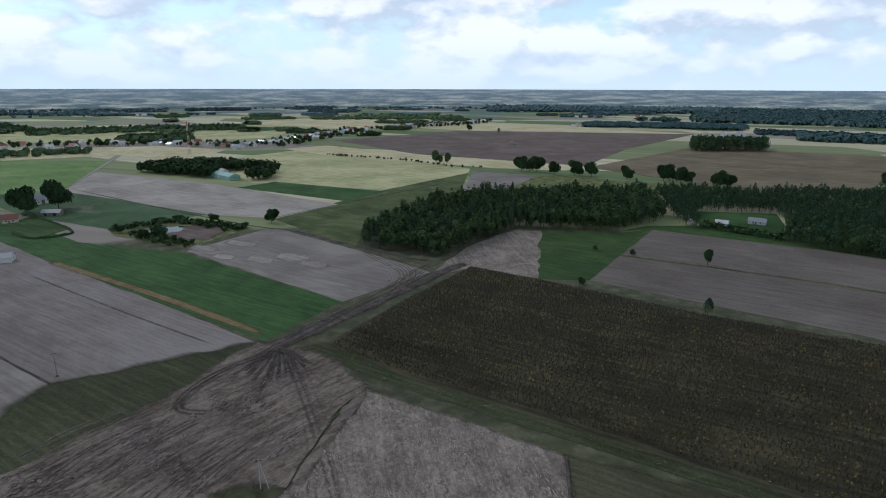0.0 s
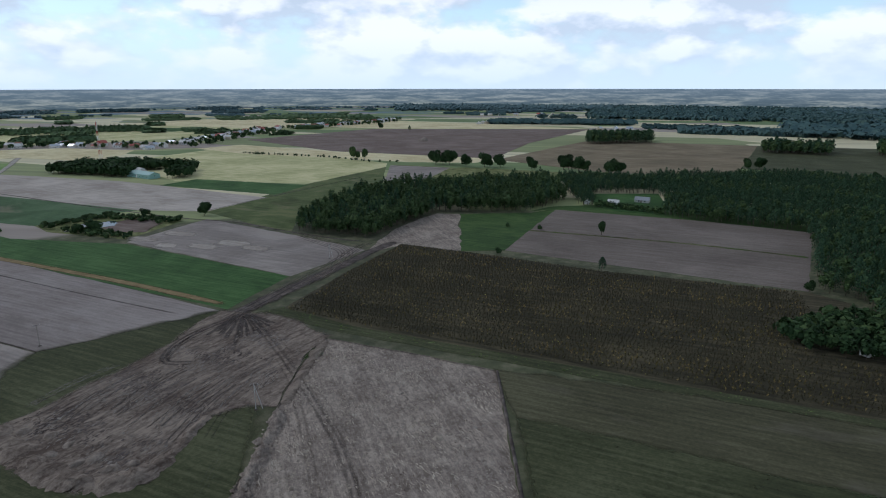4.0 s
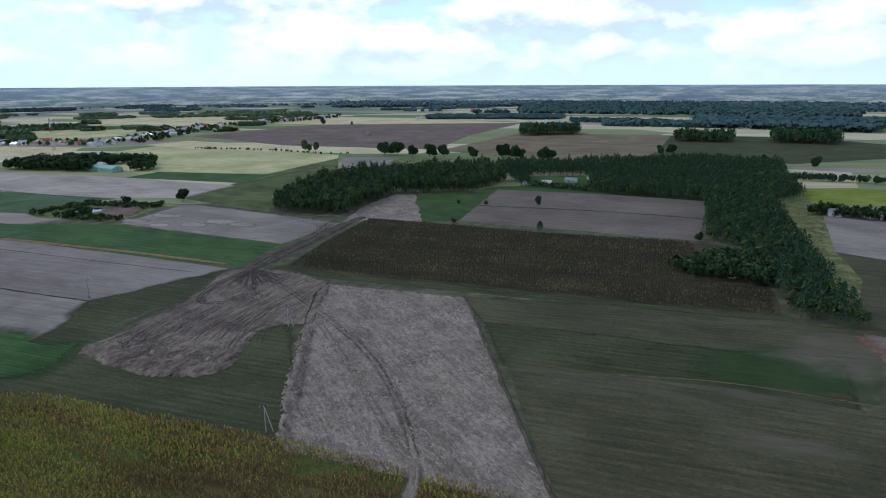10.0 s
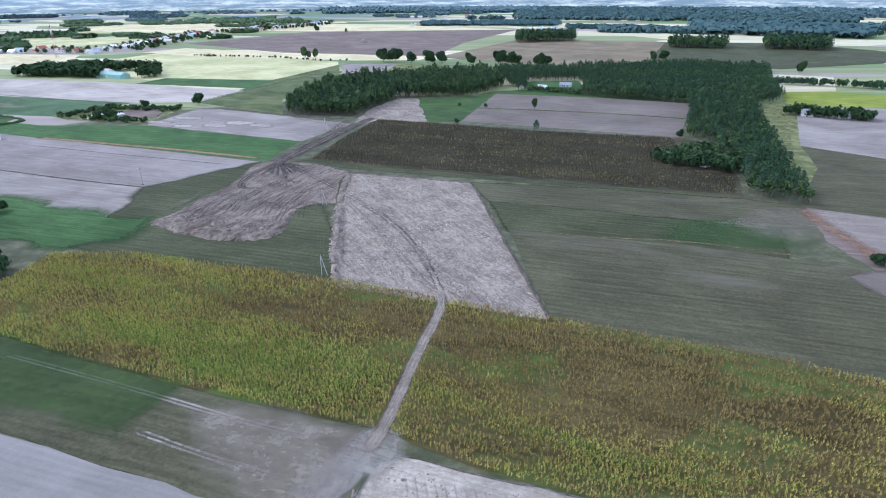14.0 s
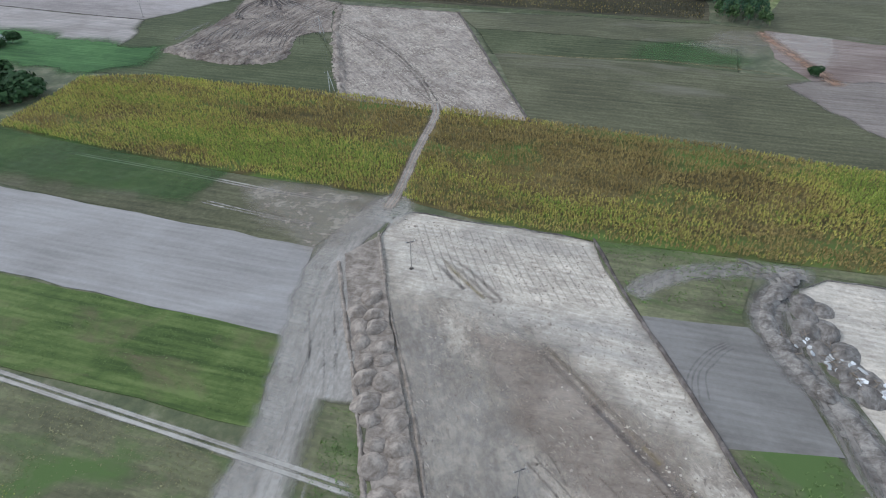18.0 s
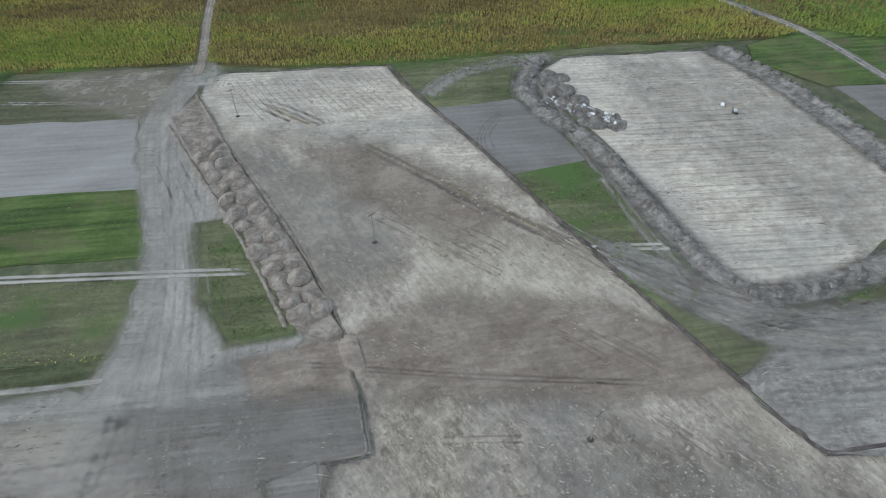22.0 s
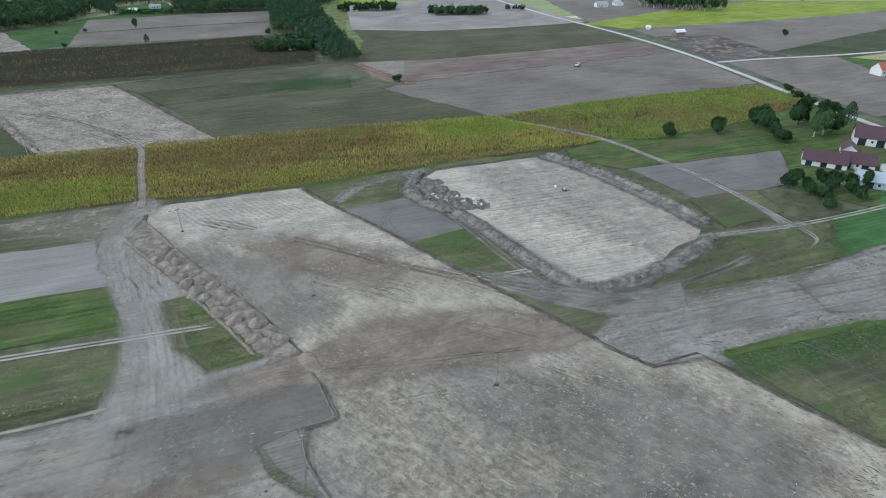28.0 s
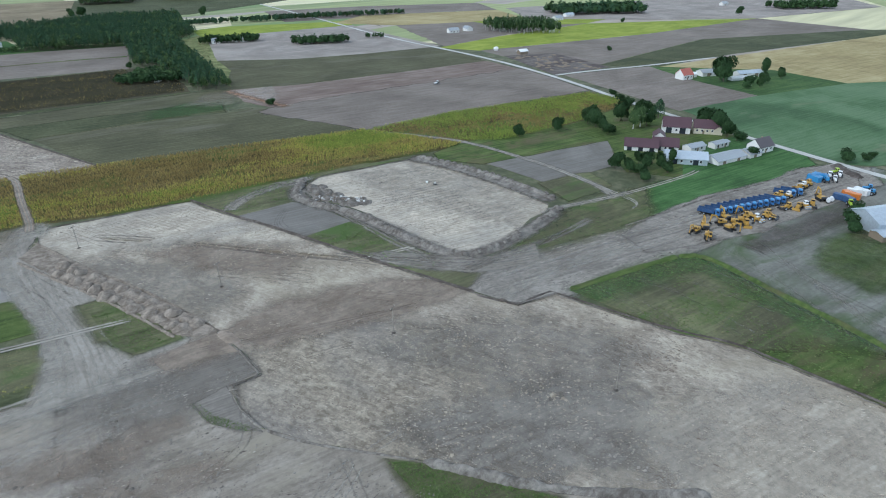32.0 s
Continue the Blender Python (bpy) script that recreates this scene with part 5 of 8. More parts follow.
woodland("woodland", [(556, 8), (600, 30), (640, -40), (572, -84), (548, -40)], 5.0, 15.0, "stand of slim birches beside a farm", leaves=("birch_leaves", "leaves"), kinds=("tall", "tall"), width=0.16, seed=15,
         bark="birch_bark")
woodland("woodland", [(756, -36), (800, 10), (880, -110), (824, -142)], 6.0, 14.0, "far round copse", leaves=("pine_leaves", "leaves"), kinds=("round", "round"), width=0.3, leaf=0.34, seed=16)
woodland("woodland", [(458, 400), (466, 408), (600, 288), (700, 200), (692, 194), (592, 280)], 5.0, 8.0, "long hedge of small trees", leaves=("leaves", "pine_leaves"), kinds=("round", "round"), width=0.34, leaf=0.34, seed=17)
woodland("woodland", [(960, -330), (985, -300), (1030, -380), (1000, -400)], 6.0, 12.0, "far clump of trees", leaves=("leaves", "leaves"), kinds=("round", "round"), width=0.33, leaf=0.34, seed=18)
woodland("woodland", [(-236, 74), (-240, 100), (-204, 122), (-182, 112), (-190, 84)], 4.5, 9.0, "rounded thicket at the end of the crop strip", leaves=("leaves", "leaves"), kinds=("round", "round"), width=0.34, leaf=0.34, seed=19)
woodland("woodland", [(-186, 77), (-177, 77), (-169, 83), (-165, 91), (-173, 102), (-190, 109), (-204, 98)], 3.6, 6.5, "rounded dark thicket at the end of the crop strip", leaves=("leaves", "leaves"), kinds=("round", "round"), width=0.4, leaf=0.34, seed=23)
woodland("scrub", [(-240, 424), (-206, 462), (-140, 430), (-150, 418), (-200, 446), (-232, 418)], 4.5, 3.2, "low scrub round a pond", leaves=("leaves", "birch_leaves"), kinds=("round", "round"),
         width=0.55, leaf=0.4, n=40, seed=21)
woodland("scrub", [(-222, 404), (-165, 374), (-160, 384), (-188, 402), (-214, 412)], 4.5, 3.4, "low scrub round a pond", leaves=("leaves", "birch_leaves"), kinds=("round", "round"),
         width=0.55, leaf=0.4, n=40, seed=22)
woodland("hedge", [(-174, 906), (-172, 912), (-44, 842), (10, 780), (60, 768), (60, 764), (8, 774), (-46, 836)], 6.0, 3.5, "low hedge along a field edge", leaves=("leaves", "leaves"), kinds=("round", "round"),
         width=0.4, leaf=0.4, n=34, seed=20)


# Light painted into leaf colours: blue haze far off, sunlit green to the west
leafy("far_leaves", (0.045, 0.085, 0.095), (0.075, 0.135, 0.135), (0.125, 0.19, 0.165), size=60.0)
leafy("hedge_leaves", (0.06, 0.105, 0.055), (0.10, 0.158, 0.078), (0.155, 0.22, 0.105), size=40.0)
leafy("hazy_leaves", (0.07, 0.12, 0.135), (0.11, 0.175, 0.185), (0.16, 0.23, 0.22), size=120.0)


def far_wood(bearing0, bearing1, s0, s1, density, height, seed, label):
    """A distant wood or hedge, given by compass bearings in degrees and distances."""
    r = np.random.default_rng(seed)
    n = int(density)
    b = np.radians(r.uniform(bearing0, bearing1, n))
    s = r.uniform(s0, s1, n)
    x, y = np.sin(b) * s, np.cos(b) * s
    h = height * r.uniform(0.6, 1.3, n)
    z = far_rise(s)
    tq = np.concatenate([crown_template("round", 16, 0.75, seed)])
    w = (h * r.uniform(0.6, 1.5, n))[:, None, None]
    q = np.stack([tq[None, :, :, 0] * w + x[:, None, None], tq[None, :, :, 1] * w + y[:, None, None],
                  np.maximum(tq[None, :, :, 2] - 0.15, -0.02) * h[:, None, None] + z[:, None, None]], -1).reshape(-1, 4, 3)
    # leaf colour picked by distance for haze and by bearing for sunlight
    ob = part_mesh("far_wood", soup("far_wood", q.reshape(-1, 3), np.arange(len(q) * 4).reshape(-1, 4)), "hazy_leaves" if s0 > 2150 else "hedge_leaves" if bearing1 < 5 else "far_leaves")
    return tagged(ob, label, "woodland", kind="stuff")


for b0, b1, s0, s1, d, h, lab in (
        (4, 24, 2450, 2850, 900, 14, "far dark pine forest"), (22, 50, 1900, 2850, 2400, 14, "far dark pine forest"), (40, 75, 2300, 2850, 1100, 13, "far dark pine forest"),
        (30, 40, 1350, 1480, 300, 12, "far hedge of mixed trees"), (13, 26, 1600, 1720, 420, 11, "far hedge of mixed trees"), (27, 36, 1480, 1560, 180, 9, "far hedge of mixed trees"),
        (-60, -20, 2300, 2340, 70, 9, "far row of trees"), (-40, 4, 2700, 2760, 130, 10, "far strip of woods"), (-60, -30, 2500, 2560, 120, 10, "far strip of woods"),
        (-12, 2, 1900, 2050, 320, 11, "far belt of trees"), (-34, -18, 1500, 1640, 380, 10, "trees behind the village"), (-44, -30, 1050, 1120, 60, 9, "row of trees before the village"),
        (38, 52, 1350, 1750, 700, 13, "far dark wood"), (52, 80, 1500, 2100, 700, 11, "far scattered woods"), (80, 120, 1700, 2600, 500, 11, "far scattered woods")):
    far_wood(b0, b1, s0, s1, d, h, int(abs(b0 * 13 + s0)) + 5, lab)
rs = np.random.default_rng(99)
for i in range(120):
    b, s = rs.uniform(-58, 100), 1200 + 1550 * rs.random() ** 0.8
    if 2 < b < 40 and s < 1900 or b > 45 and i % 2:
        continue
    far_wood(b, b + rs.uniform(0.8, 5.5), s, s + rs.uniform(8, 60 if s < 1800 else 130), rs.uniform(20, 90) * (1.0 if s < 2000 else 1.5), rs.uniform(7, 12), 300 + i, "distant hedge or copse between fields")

# single trees: trunk, limbs and a crown of leaf clumps, built once for each habit and then copied
HABITS = {}


def tree_habit(key, kind, leaves, width, n, leaf, seed, bark="bark"):
    """A tree of ten metres at the origin, kept out of sight under no one: it is the first of its kind that is planted."""
    r = np.random.default_rng(seed)
    q = crown_template(kind, n, leaf, seed) * np.array([10 * width, 10 * width, 10.0])
    q[:, :, 2] = np.maximum(q[:, :, 2], 0.9)
    bm = bmesh.new()
    add_rod(bm, (0, 0, -0.2), (0.05, 0.05, 6.5), 0.24, 0.09, 7)
    for i in range(6):
        a, zz = r.random() * 6.283, 2.6 + i * 0.6
        add_rod(bm, (0, 0, zz), (math.cos(a) * width * 7, math.sin(a) * width * 7, zz + 1.9), 0.09, 0.03, 5)
    trunk = bpy.data.meshes.new("trunk")
    bm.to_mesh(trunk)
    bm.free()
    trunk.materials.append(MATS[bark])
    crown = soup("crown", q.reshape(-1, 3), np.arange(len(q) * 4).reshape(-1, 4))
    crown.materials.append(MATS[leaves])
    HABITS[key] = (trunk, crown)


tree_habit("round_a", "round", "leaves", 0.52, 2400, 0.125, 31)
tree_habit("round_b", "round", "leaves", 0.46, 2200, 0.125, 32)
tree_habit("bush", "round", "leaves", 0.80, 1900, 0.13, 33)
tree_habit("tall_a", "tall", "birch_leaves", 0.36, 1900, 0.125, 34, "birch_bark")
tree_habit("tall_b", "tall", "leaves", 0.34, 1900, 0.125, 35)
tree_habit("fir", "cone", "pine_leaves", 0.26, 460, 0.13, 36)


def tree(habit, x, y, h, label, name="tree", group=""):
    trunk, crown = HABITS[habit]
    if len(label.split()) < 4:
        label += " with dense green leaves"
    top = empty(name, x, y, ground_z(x, y), (x * 37 + y * 91) % 360)
    top.scale = (h / 10,) * 3
    for nm, me in (("trunk", trunk), ("crown", crown)):
        new(nm, me).parent = top
    return tagged(top, label, name, group)


for i, (x, y) in enumerate([(95, 737), (104, 735), (112, 732), (129, 707), (151, 700), (157, 699), (170, 695), (203, 672), (207, 671), (240, 661), (246, 660), (253, 645), (260, 641), (281, 619), (290, 616)]):
    tree(("round_a", "round_b")[i % 2], x, y, (19, 16, 20, 17, 19, 12, 17, 16, 11, 18, 19, 19, 14, 18, 15)[i], "old broad-crowned tree in a field row", group="trees of the field row")
for x, y, h in ((-10, 804, 21), (-4, 803, 14), (5.5, 800, 18)):
    tree("tall_a", x, y, h, "slim poplar at the end of a hedge", group="poplars")
for hb, x, y, h, lab in (
        ("fir", 119.8, 258.5, 8.0, "small dark tree at the edge of a bare field"), ("tall_b", 153, 338, 11.0, "slender tree on the weedy strip"), ("bush", 149.5, 4.5, 5.0, "small round tree alone on bare soil"),
        ("round_b", 207, 210, 6.0, "small tree at the field corner"), ("round_a", -129, 447, 11.5, "round pale-green tree by the pond"), ("round_a", -332, 476, 23.0, "big dark tree over a farm"),
        ("round_a", -321, 500, 25.0, "big dark tree over a farm"), ("round_b", -340, 486, 14.0, "garden tree by a farm"), ("bush", -194, 400, 9.0, "wide willow beside the pond"), ("bush", -201, 396, 7.0, "wide willow beside the pond"),
        ("bush", -175, 452, 6.0, "scrub tree by the pond"), ("bush", -225, 414, 5.0, "scrub tree by the pond"), ("round_b", 551, 461, 15.0, "lone round tree in a meadow"), ("round_b", 461, 630, 14.0, "tree behind the wood"),
        ("round_a", 475, 628, 15.0, "tree behind the wood"), ("round_b", 533, 518, 11.0, "tree at the wood's end"), ("round_b", 461, -161, 6.0, "small lone tree on tilled land"),
        ("round_a", 850, -268, 13.0, "lone round tree on tilled land"), ("round_b", 775, -15, 9.0, "tree beside a farm"), ("round_b", 1062, -400, 12.0, "lone far tree"), ("round_b", 700, -130, 7.0, "lone far tree"),
        ("round_a", 353, -271, 20.0, "tall tree over a farmstead"), ("round_b", 361, -268, 13.0, "farmstead tree"), ("tall_b", 391, -300, 16.0, "tall slim farmstead tree"), ("round_b", 342, -297, 8.0, "farmstead tree"),
        ("bush", 350, -291, 7.0, "farmstead bush"), ("round_a", 358, -300, 9.0, "farmstead tree"), ("round_b", 382, -312, 9.0, "farmstead tree"), ("bush", 335, -288, 5.5, "farmstead bush"),
        ("round_a", 146, -174, 7.5, "round apple tree on the green"), ("round_a", 166, -191, 8.5, "round apple tree on the green"), ("round_b", 189, -203, 12.0, "leafy tree by the farm"),
        ("round_a", 184, -209, 12.0, "leafy tree by the farm"), ("bush", 170, -219, 6.5, "bushy tree by the farm"), ("round_b", 204, -220, 13.0, "leafy tree by the farm"), ("tall_a", 188, -230, 13.0, "birch beside the barn"),
        ("tall_a", 194, -233, 14.0, "birch beside the barn"), ("round_b", 199, -236, 11.0, "leafy tree by the farm"), ("fir", 219, -240, 12.0, "dark fir near the road"), ("round_a", 178, -214, 8.0, "leafy tree by the farm"),
        ("round_b", 212, -231, 11.0, "leafy tree by the farm"), ("tall_b", 206, -229, 12.0, "slim tree by the farm"), ("round_a", 114, -234, 9.0, "round orchard tree"), ("round_b", 112, -241, 7.5, "round orchard tree"),
        ("round_a", 121, -248, 8.5, "round orchard tree"), ("bush", 110, -246, 5.5, "orchard bush"), ("round_b", 123, -254, 8.0, "round orchard tree"), ("bush", 104, -249, 5.0, "orchard bush"),
        ("round_b", 127, -243, 6.5, "round orchard tree"), ("round_a", 118, -258, 6.0, "round orchard tree"), ("tall_b", 132, -258, 9.0, "tree before the shed"), ("round_a", 203, -276, 13.0, "leafy tree by the road"),
        ("round_a", 209, -268, 12.0, "leafy tree by the road"), ("round_b", 193, -281, 10.0, "leafy tree by the road"), ("bush", 187, -286, 6.0, "bush by the road"), ("bush", 160, -294, 5.5, "dark bush before the house"),
        ("bush", 172, -336, 6.5, "dark roadside bush"), ("bush", 176, -345, 4.0, "low roadside bush"), ("bush", 183, -350, 3.5, "low roadside bush"), ("bush", 79, -330, 5.0, "dark bush beside the barn"), ("bush", 87, -329, 5.5, "dark bush beside the barn"),
        ("bush", 96, -333, 6.0, "dark bush beside the barn"), ("bush", -196, 168, 6.0, "dark bush beside a white house"), ("bush", -199, 163, 4.5, "dark bush beside a white house"), ("round_b", -212, 160, 7.0, "dark tree before a white house"), ("bush", -218, 154, 6.0, "dark bush before a white house"), ("bush", 72, 303, 3.6, "low bush at a field corner"), ("bush", 96, 372, 3.0, "low bush on the weedy strip"), ("bush", 116, 360, 3.4, "low bush on the weedy strip"),
        ("bush", -142, 428, 5.0, "scrub tree by the pond"), ("bush", -215, 446, 4.0, "scrub tree by the pond"), ("fir", 120, 1340, 12.0, "lone far tree"), ("round_b", 60, 1415, 16.0, "lone far tree")):
    tree(hb, x, y, h, lab)
for i, (x, y, h) in enumerate(((270, -201, 4.5), (262, -206, 3.5), (255, -210, 5), (248, -215, 5.5), (241, -219, 6), (237, -226, 7), (230, -231, 8), (225, -236, 7))):
    tree(("bush", "round_b")[i % 2], x, y, h, "roadside hedge tree", group="roadside hedge")


def crop(name, poly, label, row, step, height, mats, mix, seed, gap=None, head=0.0, spread=1.0, angle=ROW):
    """Standing plants in rows: stem, drooping leaves and a head each."""
    r = np.random.default_rng(seed)
    c, s = math.cos(radians(angle)), math.sin(radians(angle))
    P = np.array(poly)
    u, v = P[:, 0] * c + P[:, 1] * s, -P[:, 0] * s + P[:, 1] * c
    gu, gv = np.meshgrid(np.arange(u.min(), u.max(), step), np.arange(v.min(), v.max(), row))
    gu, gv = gu.ravel() + r.normal(0, step * 0.35, gu.size), gv.ravel() + r.normal(0, row * 0.12, gv.size)
    x, y = gu * c - gv * s, gu * s + gv * c
    k = inside(poly, x, y)
    if gap is not None:
        k &= ~gap(x, y)
    x, y = x[k], y[k]
    k = r.random(len(x)) < 0.86 + 0.14 * grain_at(x, y, 11.0, seed)
    x, y = x[k], y[k]
    mi = mix(x, y, r)
    k = (mi != 3) | (r.random(len(x)) < 0.6 + 0.4 * grain_at((x * c + y * s) * 0.2, (y * c - x * s), 1.6, seed))      # browned rows stand thinner
    x, y, mi = x[k], y[k], mi[k]
    n = len(x)
    h = height * np.clip(1 + 0.10 * grain_at(x, y, 17.0, seed) + r.normal(0, 0.13, n), 0.5, 1.5)
    z = FLOOR_Z[name]
    a = r.random(n) * 6.283
    quads, idx = [], []

    def blade(turn, z0, z1, z2, reach, wide):
        d = np.c_[np.cos(a + turn), np.sin(a + turn)]
        e = np.c_[-d[:, 1], d[:, 0]] * wide
        o = np.c_[x, y]
        b = np.c_[o - e * 0.4, z + h * z0]
        b2 = np.c_[o + e * 0.4, z + h * z0]
        m1 = np.c_[o + d * reach * 0.9 * spread + e, z + h * z1]
        m0 = np.c_[o + d * reach * spread - e, z + h * z2]
        quads.append(np.stack([b, b2, m1, m0], 1))
        idx.append(mi)

    blade(0.0, 0.05, 1.0, 0.96, 0.10, 0.07)
    blade(0.9, 0.35, 0.80, 0.55, 0.50, 0.16)
    blade(3.3, 0.45, 0.90, 0.65, 0.48, 0.15)
    blade(5.1, 0.30, 0.65, 0.42, 0.52, 0.16)
    if head:
        m = r.random(n) < head * np.where(mi == 1, 1.5, np.where(mi == 0, 0.9, 0.12))
        o = np.c_[x, y, z + h * 0.96][m]
        q = leaf_quads(o, np.tile([0.2, -0.3, 0.8], (len(o), 1)), np.full(len(o), 0.32), r)
        quads.append(q)
        idx.append(np.full(len(q), 2))
    q = np.concatenate(quads)
    ob = part_mesh(name, soup(name, q.reshape(-1, 3), np.arange(len(q) * 4).reshape(-1, 4), np.concatenate(idx)), list(mats))
    return tagged(ob, label, "crop", kind="stuff")


leafy("crop_head", (0.38, 0.37, 0.065), (0.51, 0.49, 0.10), (0.63, 0.6, 0.155), size=8.0)
leafy("crop_brown", (0.155, 0.11, 0.042), (0.27, 0.20, 0.078), (0.45, 0.35, 0.135), size=14.0)
FLOOR_Z = {"ripe_crop": ground_z(-60, 20), "second_crop": ground_z(180, -150), "sunflowers": ground_z(60, 200)}
TRACK = smooth_line([(-52, -41), (-47.5, -34.5), (-41.6, -23), (-32, -4.5), (-24.6, 8), (-17.8, 20.5), (-16, 30)], 3)


def on_track(x, y):
    d = np.full(x.shape, 1e9)
    for a, b in TRACK:
        d = np.minimum(d, (x - a) ** 2 + (y - b) ** 2)
    return d < 2.1 ** 2


def ripe_mix(x, y, r):
    """Where the crop is still green (1), yellow (0) or browned (3): long streaks along the rows and a few broad patches."""
    u, w = x * 0.839 - y * 0.545, x * 0.545 + y * 0.839
    v = 0.34 * grain_at(u * 0.3, w, 5.0, 0.4) + 0.26 * grain_at(u * 0.5, w, 13.0, 2.0) + 0.16 * grain_at(u * 0.25, w, 1.9, 1.0) + r.normal(0, 0.17, len(x))
    for px, py, size, gain in ((-84, 10, 16, 0.45), (-120, 45, 30, 0.2), (-54, -12, 14, 0.42), (-10, -50, 15, 0.36), (30, -76, 14, 0.12), (98, -84, 16, 0.75), (110, -108, 20, 0.8), (86, -70, 12, 0.5), (66, -58, 9, 0.3),
                               (45, -48, 22, -0.5), (-62, 26, 20, -0.4), (4, -14, 24, -0.4), (75, -62, 12, -0.2), (-30, 12, 12, -0.3)):
        v = v + gain * np.exp(-(((u - (px * 0.839 - py * 0.545)) / (size * 1.5)) ** 2 + ((w - (px * 0.545 + py * 0.839)) / (size * 0.7)) ** 2))
    v = v + np.clip((-25 - x) / 150, 0, 0.2) - 0.07
    return np.where(v > 0.42, 1, np.where(v > 0.1, 0, 3))


crop("ripe_crop", CORN_1, "ripe yellow-green crop strip with browned patches", 0.9, 0.6, 1.8, ("crop_leaves", "crop_green", "crop_head", "crop_brown"), ripe_mix, 41, gap=on_track, head=0.26, spread=0.72)
crop("second_crop", CORN_2, "ripe yellow-green crop plot beside the farm", 1.05, 0.95, 1.7, ("crop_leaves", "crop_green", "crop_head", "crop_brown"),
     lambda x, y, r: np.where(grain_at(x, y, 15.0, 1.0) + r.normal(0, 0.3, len(x)) > -0.2, 1, 3), 42, head=0.22)
leafy("dry_stalk", (0.036, 0.033, 0.02), (0.066, 0.06, 0.036), (0.122, 0.112, 0.064), size=26.0)
SUNFLOWERS = [(-45, 222), (-19, 274), (16, 331), (70, 295), (119, 256), (200, 209), (186, 182), (158, 165), (154, 150), (178, 119), (157, 92), (97, 129), (-15, 201)]
crop("sunflowers", SUNFLOWERS, "dried brown sunflowers with a few yellow heads", 1.35, 1.15, 1.5, ("dry_stalk", "dry_sunflower", "crop_head", "crop_brown"),
     lambda x, y, r: np.where(r.random(len(x)) < 0.24 + 0.45 * grain_at((x * 0.839 - y * 0.545) * 0.12, x * 0.545 + y * 0.839, 6.0), np.where(r.random(len(x)) < 0.4, 3, 1), 0), 43, head=0.045, spread=0.8)

# ---------------------------------------------------------------- earthworks
def ridge(name, pts, width, height, material, label, category="earth bank", seed=1, lumps=0.25, step=1.2):
    """A bank of thrown-up earth along a line, uneven in height and width."""
    c = np.array(ragged(smooth_line(pts, 2), step, 0.0, closed=False))
    seg = np.r_[0, np.cumsum(np.hypot(*np.diff(c, axis=0).T))]
    m = max(4, int(seg[-1] / step))
    t = np.linspace(0, seg[-1], m)
    c = np.c_[np.interp(t, seg, c[:, 0]), np.interp(t, seg, c[:, 1])]
    d = np.gradient(c, axis=0)
    d /= np.maximum(np.hypot(d[:, 0], d[:, 1])[:, None], 1e-6)
    nrm = np.c_[-d[:, 1], d[:, 0]]
    r = np.random.default_rng(seed)
    prof = [(-1.0, 0.0), (-0.72, 0.32), (-0.42, 0.78), (-0.14, 1.0), (0.14, 1.0), (0.42, 0.78), (0.72, 0.32), (1.0, 0.0)]
    z0 = np.array([min(ground_z(*q), 0.4) for q in c]) - 0.15
    hh = 1 + lumps * (np.sin(t / 2.3 + seed) * 0.5 + np.sin(t / 1.1 + 2 * seed) * 0.3 + r.normal(0, 0.35, m))
    ww = 1 + lumps * 0.6 * (np.sin(t / 3.1 + seed * 3) * 0.5 + r.normal(0, 0.3, m))
    end = np.clip(np.minimum(t, seg[-1] - t) / (height * 1.2), 0.05, 1)
    v = []
    for i in range(m):
        for k, (a, b) in enumerate(prof):
            jx, jz = r.normal(0, 0.05 * width * lumps * 2), r.normal(0, 0.10 * lumps * 2) * height * (0 < k < 7)
            w = width / 2 * ww[i] * (0.4 + 0.6 * end[i])
            p = c[i] + nrm[i] * (a * w + jx)
            v.append((p[0], p[1], z0[i] + max(0, b * height * hh[i] * end[i] + jz) + (0.12 if 0 < k < 7 else 0)))
    k = len(prof)
    f = [(i * k + j, i * k + j + 1, (i + 1) * k + j + 1, (i + 1) * k + j) for i in range(m - 1) for j in range(k - 1)]
    ob = part_mesh(name, soup(name, v, np.array(f)[:, ::-1]), material)
    return tagged(ob, label, category)


def heap_mesh(seed, rad, high):
    """A tipped load of soil: a leaning, lumpy cone with a slumped foot."""
    r = np.random.default_rng(seed)
    bm = bmesh.new()
    bmesh.ops.create_icosphere(bm, subdivisions=3, radius=1.0)
    lean = r.normal(0, 0.18, 2)
    off = Vector(tuple(r.normal(0, 20, 3)))
    for v in list(bm.verts):
        p = v.co.copy()
        q = math.hypot(p.x, p.y)
        h = max(0.0, 1 - q) ** 0.8 if p.z > 0 else 0.0
        n1 = noise.noise(p * 1.3 + off) * 0.25 + noise.noise(p * 3.7 + off) * 0.13 + noise.noise(p * 8.0 + off) * 0.06
        h = h * (1 + n1) + (0.0 if q > 0.97 else n1 * 0.12)
        v.co = Vector(((p.x * (1 + n1 * 0.5) + lean[0] * h) * rad, (p.y * (1 + n1 * 0.5) + lean[1] * h) * rad, max(0.0, h) * high - (0.25 if p.z <= 0 else 0.1)))
    me = bpy.data.meshes.new("heap")
    bm.to_mesh(me)
    bm.free()
    return me


HEAPS, GREY_HEAPS = [], []
for i in range(6):
    for kept, mt in ((HEAPS, "heap_soil"), (GREY_HEAPS, "berm_soil")):
        me = heap_mesh(60 + i, 2.7 + 0.12 * i, 1.75 + 0.12 * (i % 3))
        me.materials.append(MATS[mt])
        kept.append(me)


